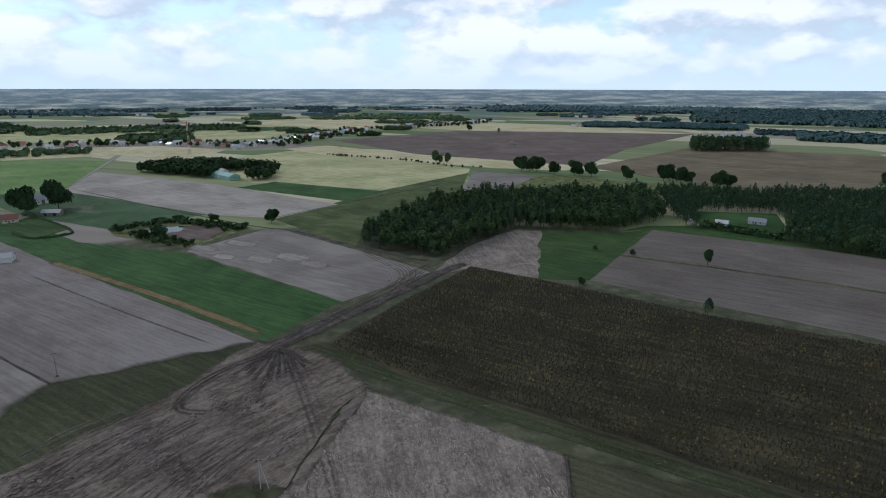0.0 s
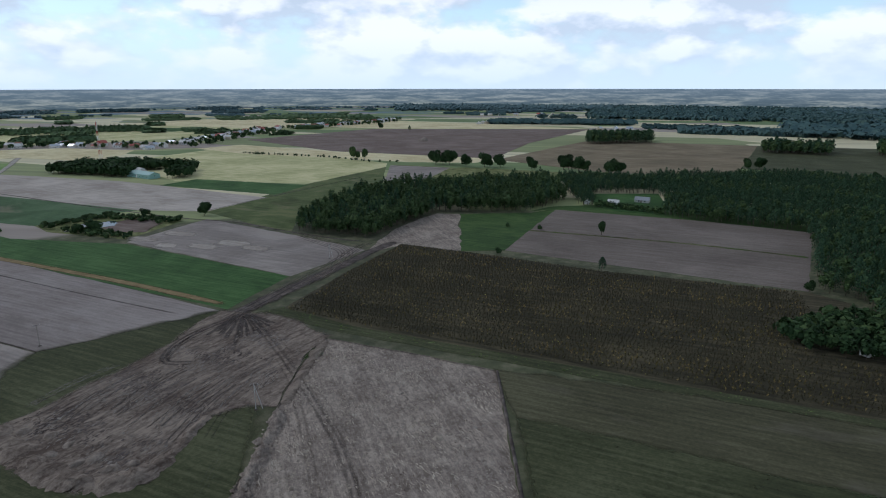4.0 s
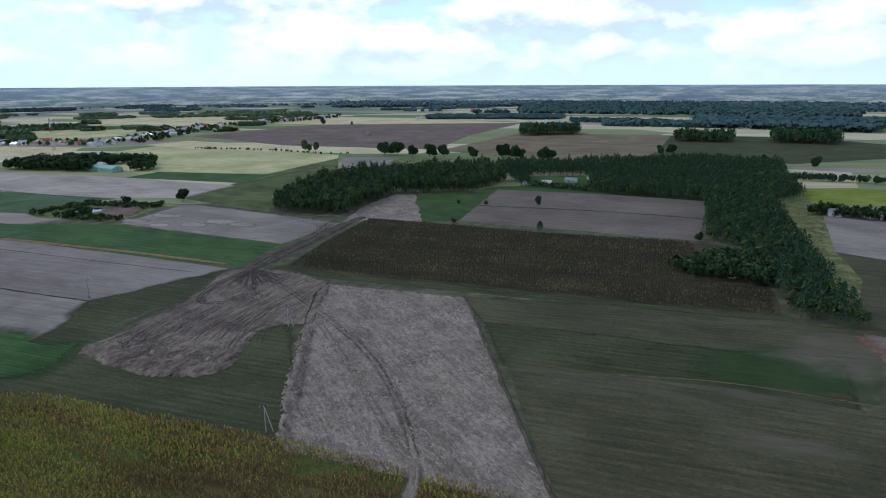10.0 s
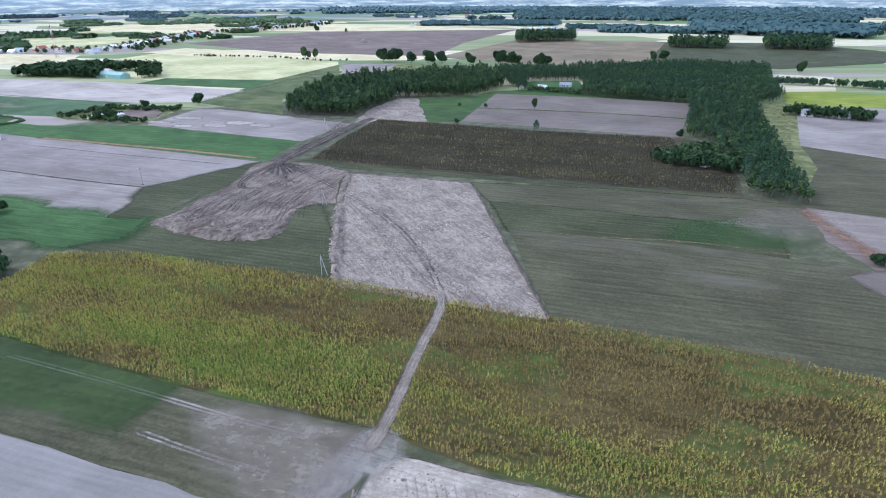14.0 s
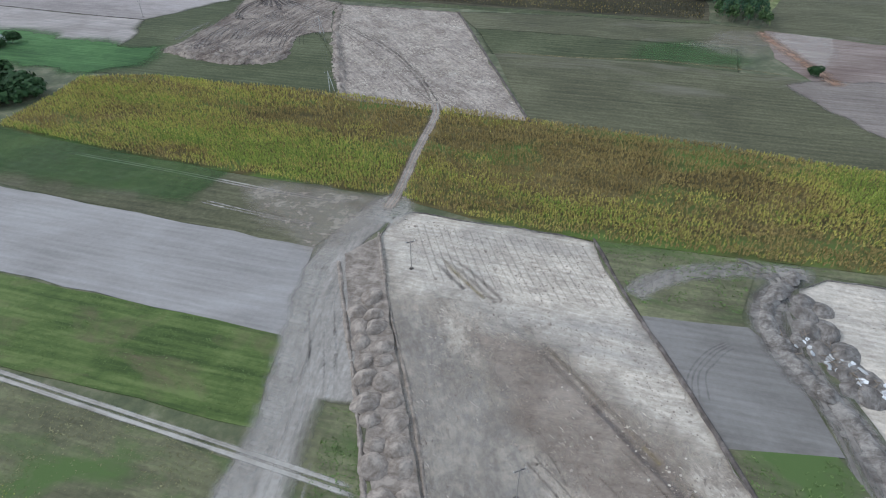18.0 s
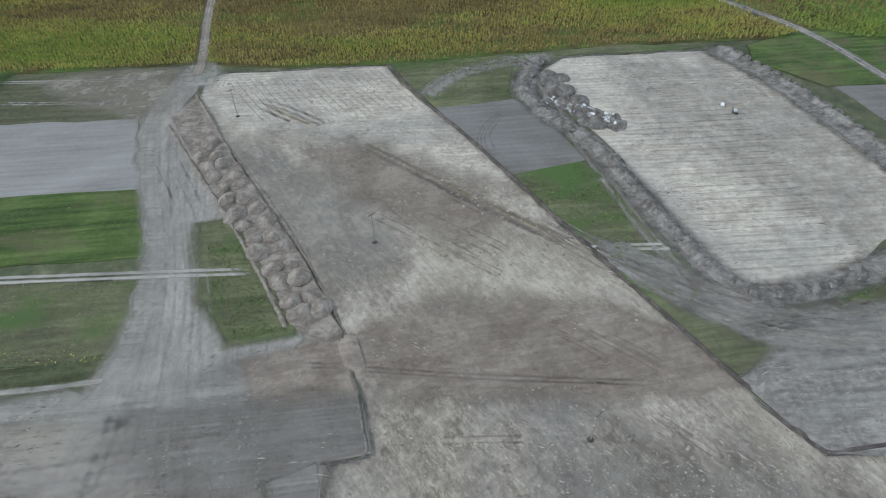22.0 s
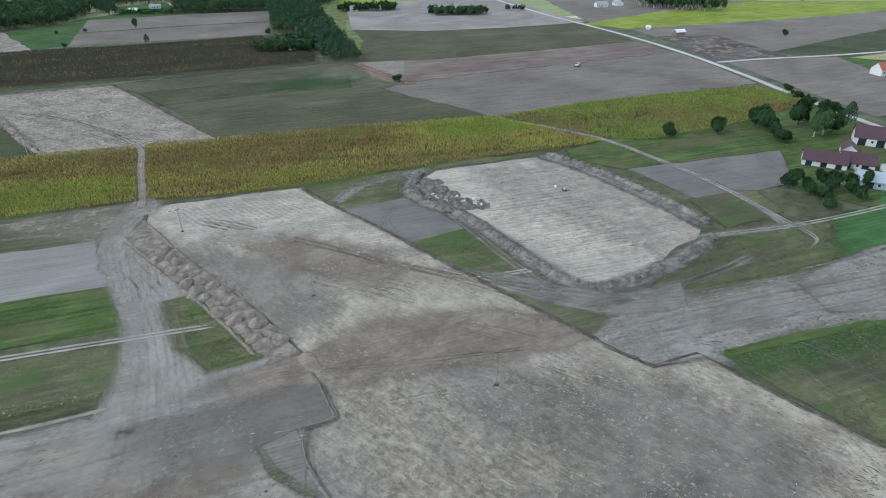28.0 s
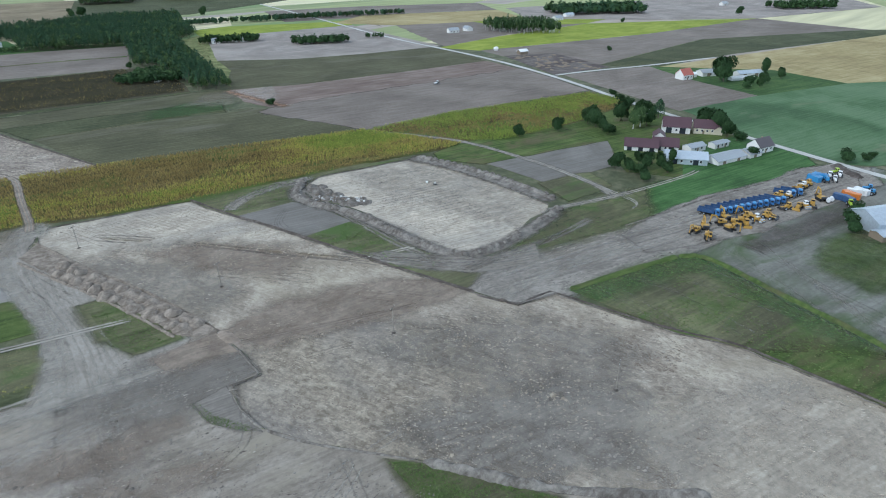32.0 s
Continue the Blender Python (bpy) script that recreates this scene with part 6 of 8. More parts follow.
def heap(x, y, i, s=1.0, label="tipped load of loose grey-brown soil", group="row of tipped soil heaps", turn=None, name="soil_mound", lift=0.0, grey=False):
    ob = new(name, (GREY_HEAPS if grey or lift else HEAPS)[i % 6])
    ob.matrix_basis = pose(x, y, max(ground_z(x, y), -0.1 if lift else -9) + 0.05 + lift, 0, 0, (i * 77) % 360 if turn is None else turn)
    ob.scale = (s * (1.08 + 0.16 * math.sin(i * 2.7)), s * (1.0 + 0.12 * math.cos(i * 3.1)), s * (0.95 + 0.15 * math.sin(i * 1.1 + x)))
    return tagged(ob, label, "soil heap", group)


F("heap_bed", [(-68.5, -59.5), (-71.8, -84), (-74.5, -116.6), (-79.6, -149.5), (-76, -157), (-71.5, -157), (-67, -138), (-62, -98.2), (-58.6, -75), (-56, -53)], "heap_soil",
  "trodden soil under the tipped heaps", amount=0.15, step=2.0)
for i in range(13):
    k = i / 12
    x = np.interp(k, [0, 0.5, 1], [-69.6, -73.6, -77.0])
    heap(x + 0.3 * math.sin(i * 2.1), -83 - k * 64.5 + 0.7 * math.sin(i * 3.3), i, 0.84 + 0.1 * math.sin(i * 1.7))
for i in range(14):
    k = i / 13
    x = np.interp(k, [0, 0.5, 1], [-65.6, -68.6, -73.2])
    heap(x + 0.3 * math.cos(i * 1.9), -79.5 - k * 69.5 + 0.7 * math.cos(i * 2.9), i + 3, 0.84 + 0.1 * math.cos(i * 2.3))
ridge("soil_bank", [(-70.5, -62), (-72.8, -84), (-74.8, -108), (-77.4, -128), (-80.8, -148)], 1.3, 0.45, "heap_soil", "low crest of pushed-up soil along the heaps", seed=2, lumps=0.6, step=0.7)
ridge("soil_bank", [(-57.5, -52), (-62.4, -84), (-64.1, -112), (-67.6, -134), (-72.6, -157.5)], 1.0, 0.35, "heap_soil", "low crest of pushed-up soil along the heaps", seed=3, lumps=0.6, step=0.7)
F("worn_ground", [(-13, -172), (-7.6, -185), (-5, -197), (-1.7, -208), (6, -216), (18, -223.5), (7, -228), (-3, -220), (-10, -210.5), (-13, -200), (-15, -188), (-17.4, -176.6)], "haul_dust_east",
  "grey ground worn bare by wheels round the excavation", amount=0.6, step=4, soft=3.0, cover=0.75)
BANK = [(38, -105), (29, -108), (19.5, -115), (16, -128), (16.5, -143), (11, -161), (2.5, -182), (-2.3, -199), (1, -206), (12, -212), (29, -217.5), (44, -221), (53, -222)]
ridge("soil_bank", BANK, 4.3, 1.15, "berm_soil", "high bank of excavated grey soil", seed=4, lumps=0.4, step=0.9)
bank_line = np.array(ragged(smooth_line(BANK, 2), 3.6, 0.0, closed=False))
for i, q in enumerate(bank_line):            # tipped loads that make up the crest
    if i % 2 == 0:
        heap(float(q[0]) + 0.5 * math.sin(i * 2.3), float(q[1]) + 0.5 * math.cos(i * 1.7), i, 0.56 + 0.12 * math.sin(i * 1.3), "tipped load of grey soil on the excavation bank", "loads of soil on the excavation bank", lift=0.75)
ridge("soil_bank", [(91.5, -136), (89, -150), (86, -166), (79, -186), (71.5, -206), (63, -218)], 3.2, 0.85, "berm_soil", "bank of excavated grey soil", seed=5, lumps=0.3)
for i in range(22):
    k = i / 21
    heap(np.interp(k, [0, 0.25, 0.6, 1], [92.5, 89, 80, 66]), np.interp(k, [0, 0.25, 0.6, 1], [-140, -160, -188, -216]), i, 0.47 + 0.07 * math.sin(i * 1.9), "small dumped load of grey soil on a bank", "row of small soil loads on the bank", lift=0.45)
ridge("soil_bank", [(-38.5, 133), (-42.5, 105), (-47, 75), (-50.5, 47)], 4.6, 1.4, "subsoil_north", "bank of cloddy pushed-up topsoil", seed=6, lumps=0.7, step=0.8)
ridge("soil_bank", [(-121, 134), (-113, 124), (-104, 116), (-94, 107), (-84, 102), (-72, 102), (-66, 112)], 9.0, 1.6, "spill_soil", "ragged front of a dumped soil bank", seed=7, lumps=0.55)
ridge("soil_ramp", [(-27, 187), (-34, 160), (-38.4, 137)], 5.0, 0.75, "spill_soil", "ramp of spilled soil into the stripped field", seed=25, lumps=0.3)
ridge("soil_ramp", [(-72.8, -156), (-75.4, -163), (-77.0, -168)], 5.0, 0.5, "trampled_brown", "trodden ramp into the stripped field", seed=26, lumps=0.04)
ridge("soil_bank", [(-67, 110), (-63.5, 122), (-60.5, 133)], 4.0, 0.9, "spill_soil", "ragged front of a dumped soil bank", seed=8, lumps=0.5)
for i, (x, y, s) in enumerate(((-103, 128, 0.7), (-96, 122, 0.6), (-86, 114, 0.8), (-90, 112, 0.65), (-80, 108, 0.75), (-112, 131, 0.6), (-75, 110, 0.6), (-99, 117, 0.7))):
    heap(x, y, i, s, "dumped load of clayey soil", "dumped soil on the spread")
ridge("soil_bank", [(-92.6, -233), (-90.8, -245), (-88.6, -260), (-82, -276), (-76, -290)], 3.4, 1.5, "berm_soil", "bank of dark soil along the stripped field", seed=9, lumps=0.35)
ridge("edge_crest", [(-1.6, -73.4), (-6.6, -100.3), (-8.5, -120.5), (-11.7, -142.1), (-16.1, -171.3), (-18.2, -187.9), (-22.0, -216)], 1.1, 0.45, "rut_soil", "dark crest of topsoil at the cut edge", seed=10)
ridge("edge_crest", [(-23.0, -217), (-23.3, -228), (-23.4, -230.6), (-22.6, -231.4), (-21, -232.4), (-14, -236.7), (-12.4, -237.7), (-11.8, -238.6), (-12.2, -240.5), (-15.3, -258), (-18.6, -277.5), (-17.8, -292.3), (-22.6, -306), (-33, -334)], 0.9, 0.4, "rut_soil", "dark crest of topsoil at the cut edge", seed=11)
ridge("edge_crest", [(34.9, 150), (29.5, 112), (20.6, 55), (12.7, 1)], 1.2, 0.5, "rut_soil", "dark crest of topsoil at the cut edge", seed=12)
ridge("edge_crest", [(-77.6, -168), (-82.4, -178), (-83.2, -180), (-84, -180.7), (-85.4, -180.2), (-91.2, -176.8)], 0.7, 0.3, "berm_soil", "low crest of topsoil at the cut edge", seed=13)
ridge("edge_crest", [(-96.8, -186), (-99.8, -196), (-98.4, -209), (-94.8, -223), (-92.6, -232)], 0.9, 0.35, "berm_soil", "low crest of soil at the cut edge", seed=14)
ridge("grass_bank", [(30, -272.3), (34.5, -281), (17, -303), (-3, -331), (-30, -352)], 3.0, 0.8, "clover", "bright green grassy bank round the weeds", seed=15, lumps=0.15)
ridge("grass_bank", [(-8, -243.5), (12, -258), (30, -272)], 3.4, 0.7, "clover", "bright green grassy bank round the weeds", seed=16, lumps=0.15)
ridge("furrow_bank", [(-300, 309), (-175, 217), (-135, 191)], 1.0, 0.3, "rut_soil", "dark furrow between two tilled fields", seed=17)
ridge("weed_strip", [(108, 358), (150, 335), (203, 304), (251, 265)], 2.2, 0.6, "fallow_brown", "weedy strip between the tilled plots", seed=18)
ridge("road_bank", [(163, -332), (157, -333), (151, -338), (146, -340)], 7.0, 1.2, "rut_soil", "heap of dark earth beside the gravel road", seed=19, lumps=0.3)
ridge("soil_bank", [(22, -121), (26, -128), (27, -138), (29, -147)], 8.0, 1.1, "berm_soil", "grey mound under broken rubble", seed=20, lumps=0.4)
# shade of the embankment cut, laid flat as a strip of dark soil colour
F("dark_margin", [(48, -292), (66, -304), (92, -322), (110, -333), (106, -337), (88, -328), (62, -310), (46, -298)], "ploughed_dark", "dark strip painted for the shaded embankment edge behind the machines", soft=4, cover=0.45)
ridge("yard_bank", [(48, -250), (64, -261), (92, -277), (116, -296), (146, -316)], 1.4, 0.4, "berm_soil", "low crest of earth along the yard", seed=22)

SOUTH = [(-77, -172), (-30, -205), (-24, -222), (-12, -240), (-19, -277), (-19, -292), (-27, -318), (-34, -334), (-62, -330), (-80, -290), (-89, -262), (-94, -246), (-97, -221), (-101, -200), (-96, -182), (-84, -182)]
field("clod_ground", [(-78, -176), (-66, -182), (-52, -196), (-47, -214), (-54, -236), (-70, -252), (-90, -256), (-94, -240), (-99, -214), (-100, -194), (-92, -184)], "stripped_clods",
      "cloddy ground of broken pale turf and subsoil", base=-CUT, amount=1.5, step=5, soft=7, cover=0.8)
field("brown_crossing", [(-73, -158), (-52, -164), (-30, -184), (-20, -202), (-24, -212), (-46, -196), (-72, -174)], "trampled_brown", "trampled brown crossing of the haul roads", base=-CUT, amount=1.0, step=6, soft=6, cover=0.62)
field("pale_patch", [(-53, -42), (-28, -57), (-4, -73), (-8, -100), (-13, -140), (-20, -124), (-34, -88), (-54, -76)], "pale_subsoil", "pale creamy subsoil along the crop edge", base=-CUT, amount=1.5, step=5, soft=14, cover=0.85)
field("brown_patch", [(-45, -98), (-36, -106), (-25, -138), (-25, -150), (-35, -148), (-42, -130)], "trampled_brown", "brownish trampled subsoil", base=-CUT, amount=1.0, step=6, soft=9, cover=0.58)
field("grey_patch", [(-60, -88), (-53, -98), (-50, -122), (-50, -140), (-60, -146), (-66, -138), (-63, -108)], "haul_dust", "smooth grey sandy ground beside the heaps", base=-CUT, amount=1.5, step=5, soft=8, cover=0.45)
field("grey_patch", [(-84, -224), (-57, -252), (-52, -274), (-72, -274), (-88, -243)], "haul_dust_east", "smooth grey centre of the stripped field", base=-CUT, amount=1.5, step=5, soft=10, cover=0.6)
field("grey_patch", [(-60, -206), (-38, -224), (-28, -260), (-46, -268), (-60, -236)], "haul_dust_east", "smooth grey middle of the stripped field", base=-CUT, amount=1.5, step=5, soft=12, cover=0.45)
field("pale_patch", [(-57, -278), (-32, -302), (-36, -324), (-60, -322), (-78, -284)], "pale_subsoil", "pale flaky end of the stripped field", base=-CUT, amount=1.5, step=5, soft=9, cover=0.5)
field("grey_floor", [(60, -121), (80, -146), (73, -180), (58, -212), (48, -214), (32, -211), (36, -197), (40, -170), (46, -140)], "haul_dust", "smooth grey half of the excavation floor", base=-CUT, amount=1.5, step=5, soft=12, cover=0.34)
heap(118.6, 1080, 2, 3.6, "big pile of earth in a far field", "")
for i, (x, y, q) in enumerate(((34, -112, 1.1), (30, -116, 1.35), (26.5, -121, 1.3), (31, -122, 1.2), (25, -127, 1.35), (29, -129, 1.2), (24, -133, 1.25), (28, -137, 1.0), (25, -140, 1.1), (22, -138, 1.1), (36, -116, 0.8), (31, -141, 0.7))):
    heap(x, y, i, q, "mound of grey spoil and rubble", "spoil mounds in the excavation", grey=True)
# wheel ruts
RUTS = [0]


def rut(pts, width=0.5, material="rut_soil", pair=True, label="dark wheel rut pressed into the soil", gauge=2.0, cover=0.62):
    """A wheel rut, or a pair of them, along a line."""
    c, nrm = along(pts)
    for side in ((-gauge / 2, gauge / 2) if pair else (0.0,)):
        RUTS[0] += 1
        w = width / 2 * (1 + rng.normal(0, 0.2, len(c)))
        z = np.array([ground_z(*(q + m * side)) for q, m in zip(c, nrm)]) + 0.012 + 0.0007 * (RUTS[0] % 40)
        ob = strip_mesh("wheel_rut", c, nrm, w, width * 0.7, z, material, side, cover)
        tagged(ob, label, "track", kind="structure")


rr = random.Random(5)
for i in range(17):          # the fan of ruts where lorries turn off the muddy track
    a = radians(248 + i * 4.1 + rr.uniform(-1.5, 1.5))
    l = 36 - 18 * abs(i - 6) / 11 + rr.uniform(-4, 4)
    bend = rr.uniform(-0.06, 0.06)
    rut([(-64.4 + math.cos(a) * k * l, 223.8 + math.sin(a + bend * k) * k * l) for k in (0.12, 0.45, 0.75, 1.0)], rr.uniform(0.6, 1.1), pair=False, cover=rr.uniform(0.55, 0.8))
for i in range(34):          # long scores down the dumped soil
    k = i / 33
    x0, y0 = -100 + 52 * k + rr.uniform(-2, 2), 172 - 20 * k + rr.uniform(-4, 8)
    rut([(x0, y0), (x0 - 6 - 5 * (1 - k), y0 - 13), (x0 - 10 - 9 * (1 - k) + rr.uniform(-2, 2), y0 - 24 - rr.uniform(0, 12))], rr.uniform(0.3, 0.7), "rut_soil" if i % 3 else "haul_dust_east", pair=i % 4 == 0, cover=rr.uniform(0.3, 0.55))
for o, wd, cv in ((0.0, 0.8, 0.4), (3.2, 0.5, 0.28)):
    rut([(-64, 220), (-57.7 + o, 211), (-45 + o, 180), (-34 + o, 152), (-27 + o, 132), (-20.5 + o, 112), (-15.6 + o * 0.6, 88), (-14 + o * 0.3, 62), (-14.6, 40), (-15.9, 24)], wd, "spill_soil" if o else "rut_soil", cover=cv,
        label="wheel ruts sweeping across the stripped field")
rut([(-45, 176), (-36, 150), (-31.5, 124), (-27.3, 100), (-23, 74), (-20, 46), (-17, 28)], 0.55, "spill_soil", cover=0.34, label="wheel ruts sweeping across the stripped field")
rut([(-63.8, 221), (-72, 211.5), (-81, 200), (-85.6, 187.5), (-86.2, 177), (-82.6, 172.5), (-73.4, 172)], 0.9, "rut_soil", cover=0.6, label="dark rut where lorries turn")
rut([(-62, 217), (-74, 207), (-82.5, 193), (-85, 181), (-84, 173)], 0.7, "rut_soil", cover=0.5, label="dark rut where lorries turn")
for i in range(5):           # ruts of the muddy track and the bend at its end
    o = -3.2 + 1.6 * i
    rut([(-70 + o, 214 - o * 0.5), (-60 + o, 232 - o * 0.6), (-43 + o, 265 - o * 0.6), (-22 + o, 302 - o * 0.6), (-13 + o, 328 - o * 0.4), (-4 + o, 342)], rr.uniform(0.4, 0.8), "rut_soil" if i % 2 else "spill_soil", cover=0.6, pair=False)
for o in (0.0, 3.0, 6.5):
    rut([(-57 + o, 378 - o * 2), (-31 - o * 0.3, 352 - o * 2), (-15 - o, 329 - o), (-17 - o, 302), (-25 - o, 279), (-37 - o * 0.6, 258)], 0.6, "spill_soil", cover=0.5, label="wheel ruts bending round the field end")
for side in (-1.0, 1.1):
    rut([(-45.5 + side, -68), (-42.8 + side, -78.7), (-38.8 + side, -91.6), (-33.5 + side, -103.9), (-30.6 + side, -117), (-27.8 + side, -129.7), (-26.4 + side, -138.6), (-23.3 + side, -150.3), (-18 + side, -172)], 0.8,
        "dry_margin" if side > 0 else "ploughed_dark", pair=False, cover=0.5, label="ochre wheel rut worn diagonally over the bare field")
rut([(-44, -66), (-38, -80), (-32, -110), (-25, -140), (-19, -165), (-10, -192), (4, -212), (30, -232)], 0.8, "spill_soil", cover=0.42, label="brown wheel rut worn diagonally over the bare field")
for o, c0, mt in ((0.0, 0.34, "rut_soil"), (1.4, 0.2, "spill_soil"), (-1.6, 0.16, "red_clay"), (3.2, 0.16, "spill_soil"), (-3.4, 0.14, "spill_soil")):
    rut([(-83 - o * 0.4, -158 - o), (-75.4 - o * 0.5, -164.6 - o), (-60.5 - o * 0.3, -179.5 - o * 0.8), (-46.3, -192.4 - o * 0.6), (-34 + o, -203.5)], 0.34, mt, pair=o == 0, gauge=1.0, cover=c0, label="long rut along the bare crossing")
for (x0, y0), (x1, y1) in (((-39.4, -183.2), (-36.8, -193.7)), ((-34.7, -187.1), (-30.9, -202.6)), ((-32.2, -189.9), (-29.2, -202.3)), ((-72.3, -186.7), (-60.9, -195.8)), ((-39.6, -207.3), (-37.9, -220.4)),
                           ((-44, -148), (-43, -155.6)), ((-41.3, -149.6), (-40, -156.5)), ((-36, -153.3), (-34.6, -159.5)), ((-43.3, -131.8), (-43, -139.4)), ((-38.8, -150.6), (-37.4, -158))):
    rut([(x0, y0), ((x0 + x1) / 2 + 0.2, (y0 + y1) / 2), (x1, y1)], 0.3, "spill_soil", pair=y0 < -160, gauge=1.2, cover=0.34, label="dark blade score in the bare soil")
for i in range(6):
    x0, y0 = -47 + i * 3.4, -132 - (i * 11) % 26
    rut([(x0, y0), (x0 + 1.5, y0 - 5), (x0 + 2.5 + rr.random(), y0 - rr.uniform(9, 14))], 0.3, "spill_soil", pair=i % 2 == 0, cover=0.36)
for i in range(9):           # tracks along the wide haul road to the machines
    o = -8 + 2.0 * i + rr.uniform(-0.5, 0.5)
    k0, k1 = rr.uniform(0, 22), rr.uniform(0, 30)
    rut([(-16 + k0 + o * 0.3, -221 - k0 * 0.62 + o * 0.8), (20 + o * 0.4, -245 + o * 0.8), (60 + o * 0.4, -275 + o * 0.8), (100, -304 + o * 0.8), (146 - k1, -338 + k1 * 0.72 + o * 0.3)], rr.uniform(0.4, 0.8),
        "berm_soil" if i % 3 == 0 else "track_sand", pair=i % 3 == 1, label="wheel track on the haul road", cover=rr.uniform(0.22, 0.42))
for i in range(11):          # pale wheel tracks over the weedy triangle and the dusty ground
    k = i / 10
    x0, y0 = -8 + 36 * k + rr.uniform(-3, 3), -246 - 26 * k
    rut([(x0, y0), (x0 - 6 + rr.uniform(-6, 6), y0 - 16), (x0 - 20 + rr.uniform(-5, 5), y0 - 34 - 12 * k)], 0.3, "haul_dust_east", pair=i % 2 == 0, label="pale wheel track over the weeds", cover=rr.uniform(0.2, 0.4))
for i in range(7):
    x0, y0 = 34 + rr.uniform(-6, 20), -284 - i * 5
    rut([(x0, y0), (x0 - 22, y0 - 16 + rr.uniform(-6, 6)), (x0 - 46, y0 - 40 + rr.uniform(-8, 8))], rr.uniform(0.4, 0.9), "haul_dust", pair=i % 2 == 0, label="pale wheel track over the dusty ground", cover=rr.uniform(0.2, 0.4))
for i in range(9):           # short ruts in the trodden ground beside the heaps
    x0, y0 = -72 - i * 0.9 + rr.uniform(-0.5, 0.5), -74 - (i * 7) % 22
    rut([(x0 - 2, y0), (x0 - 3, y0 - 6), (x0 - 4.2, y0 - 12 - rr.uniform(0, 5))], 0.3, "berm_soil", pair=False, cover=0.24, label="short rut in the trodden ground")
for i in range(6):           # tracks down the western haul road
    o, k = (-6, -3.6, -1.2, 1.2, 3.6, 6)[i] + rr.uniform(-0.6, 0.6), rr.uniform(0, 18)
    rut([(-71 + o * 0.6, -58 - k), (-79 + o * 0.7, -80 - k * 0.5), (-86 + o * 0.8, -104), (-95 + o, -128), (-108 + o * 1.5, -150), (-122 + o * 2.4, -175)], rr.uniform(0.4, 0.7), "track_sand" if i % 2 else "haul_dust_east",
        label="wheel track on the dusty haul road", cover=rr.uniform(0.15, 0.32), pair=i % 3 != 1)
for i in range(4):
    o, q = -2 + 5.5 * i + rr.uniform(-1, 1), rr.uniform(-3, 3)
    rut([(-190, -100 - o + q), (-130, -138 - o), (-104 - 2 * i, -150 - o * 0.7 - q * 0.4), (-88 - 3 * i, -157 - o * 0.8)], rr.uniform(0.4, 0.9), "track_sand" if i % 2 else "scored_grey", label="wheel track over the work ground", cover=rr.uniform(0.2, 0.4), pair=i % 2 == 1)
for i in range(9):
    x0, y0 = rr.uniform(-150, -105), rr.uniform(-230, -176)
    rut([(x0, y0), (x0 + rr.uniform(8, 18), y0 + rr.uniform(-14, 14)), (x0 + rr.uniform(20, 34), y0 + rr.uniform(-30, 12))], 0.35, "scored_grey" if i % 2 else "track_sand", label="wheel track over the work ground", cover=rr.uniform(0.25, 0.45))
rut([(-5, -98), (4, -94.5), (16, -94.5), (30, -98.5), (44, -106)], 3.0, "haul_dust", cover=0.62, label="dusty vehicle sweep over the weeds")
for i in range(5):
    q = rr.uniform(-3, 3)
    rut([(-12, -205 + q), (4, -213.5 + q), (28, -228 + q * 0.5), (50, -239 - q)], rr.uniform(0.5, 0.9), "haul_dust", cover=rr.uniform(0.3, 0.5), label="dusty wheel tracks over the weeds")
rut([(28, -93), (34, -101), (30, -112), (20, -128), (10, -150), (-2, -176), (-9, -196)], 1.2, "haul_dust", cover=0.65, label="dusty wheel tracks along the bank")
for o in (-1.6, 1.2, 3.4):
    rut([(-19.5 + o, -158), (-17 + o, -173), (-14.6 + o, -188.6), (-9.5 + o, -204 + o * 0.3), (-1 + o * 0.6, -217 + o), (12 + o * 0.4, -230 + o), (28, -241 + o)], 0.5, "haul_dust" if o > 0 else "trampled", gauge=1.7,
        cover=0.5, label="dusty wheel tracks leaving the bare field")
for o in (0.0, 1.3, 2.6, 4.4):
    rut([(-12.0 + o, -130 - o * 0.4), (-8.2 + o, -124.7), (-4.0 + o * 0.8, -121.6 - o * 0.4), (1.7 + o * 0.5, -119.0 - o * 0.5), (7.1, -118.3 - o * 0.5)], 0.28, "ploughed_dark", pair=False, cover=0.3, label="dark curved wheel mark on the small plot")
for i in range(26):          # rake marks on the excavation floor
    k = i / 25
    x0, y0 = 2 + 34 * k, -196 + 56 * k
    rut([(x0, y0), (x0 + 14, y0 - 10), (x0 + 24 + 6 * k, y0 - 17 - 4 * k)], 0.35, "berm_soil", pair=False, label="shallow rake mark on the floor", cover=0.26)
for i in range(22):
    k = i / 21
    x0, y0 = -46 + 40 * k, -50 - 24 * k
    rut([(x0, y0), (x0 - 1.5, y0 - 14), (x0 - 2.5, y0 - 28)], 0.3, "heap_soil", pair=False, label="shallow rake mark on the bare field", cover=0.3)


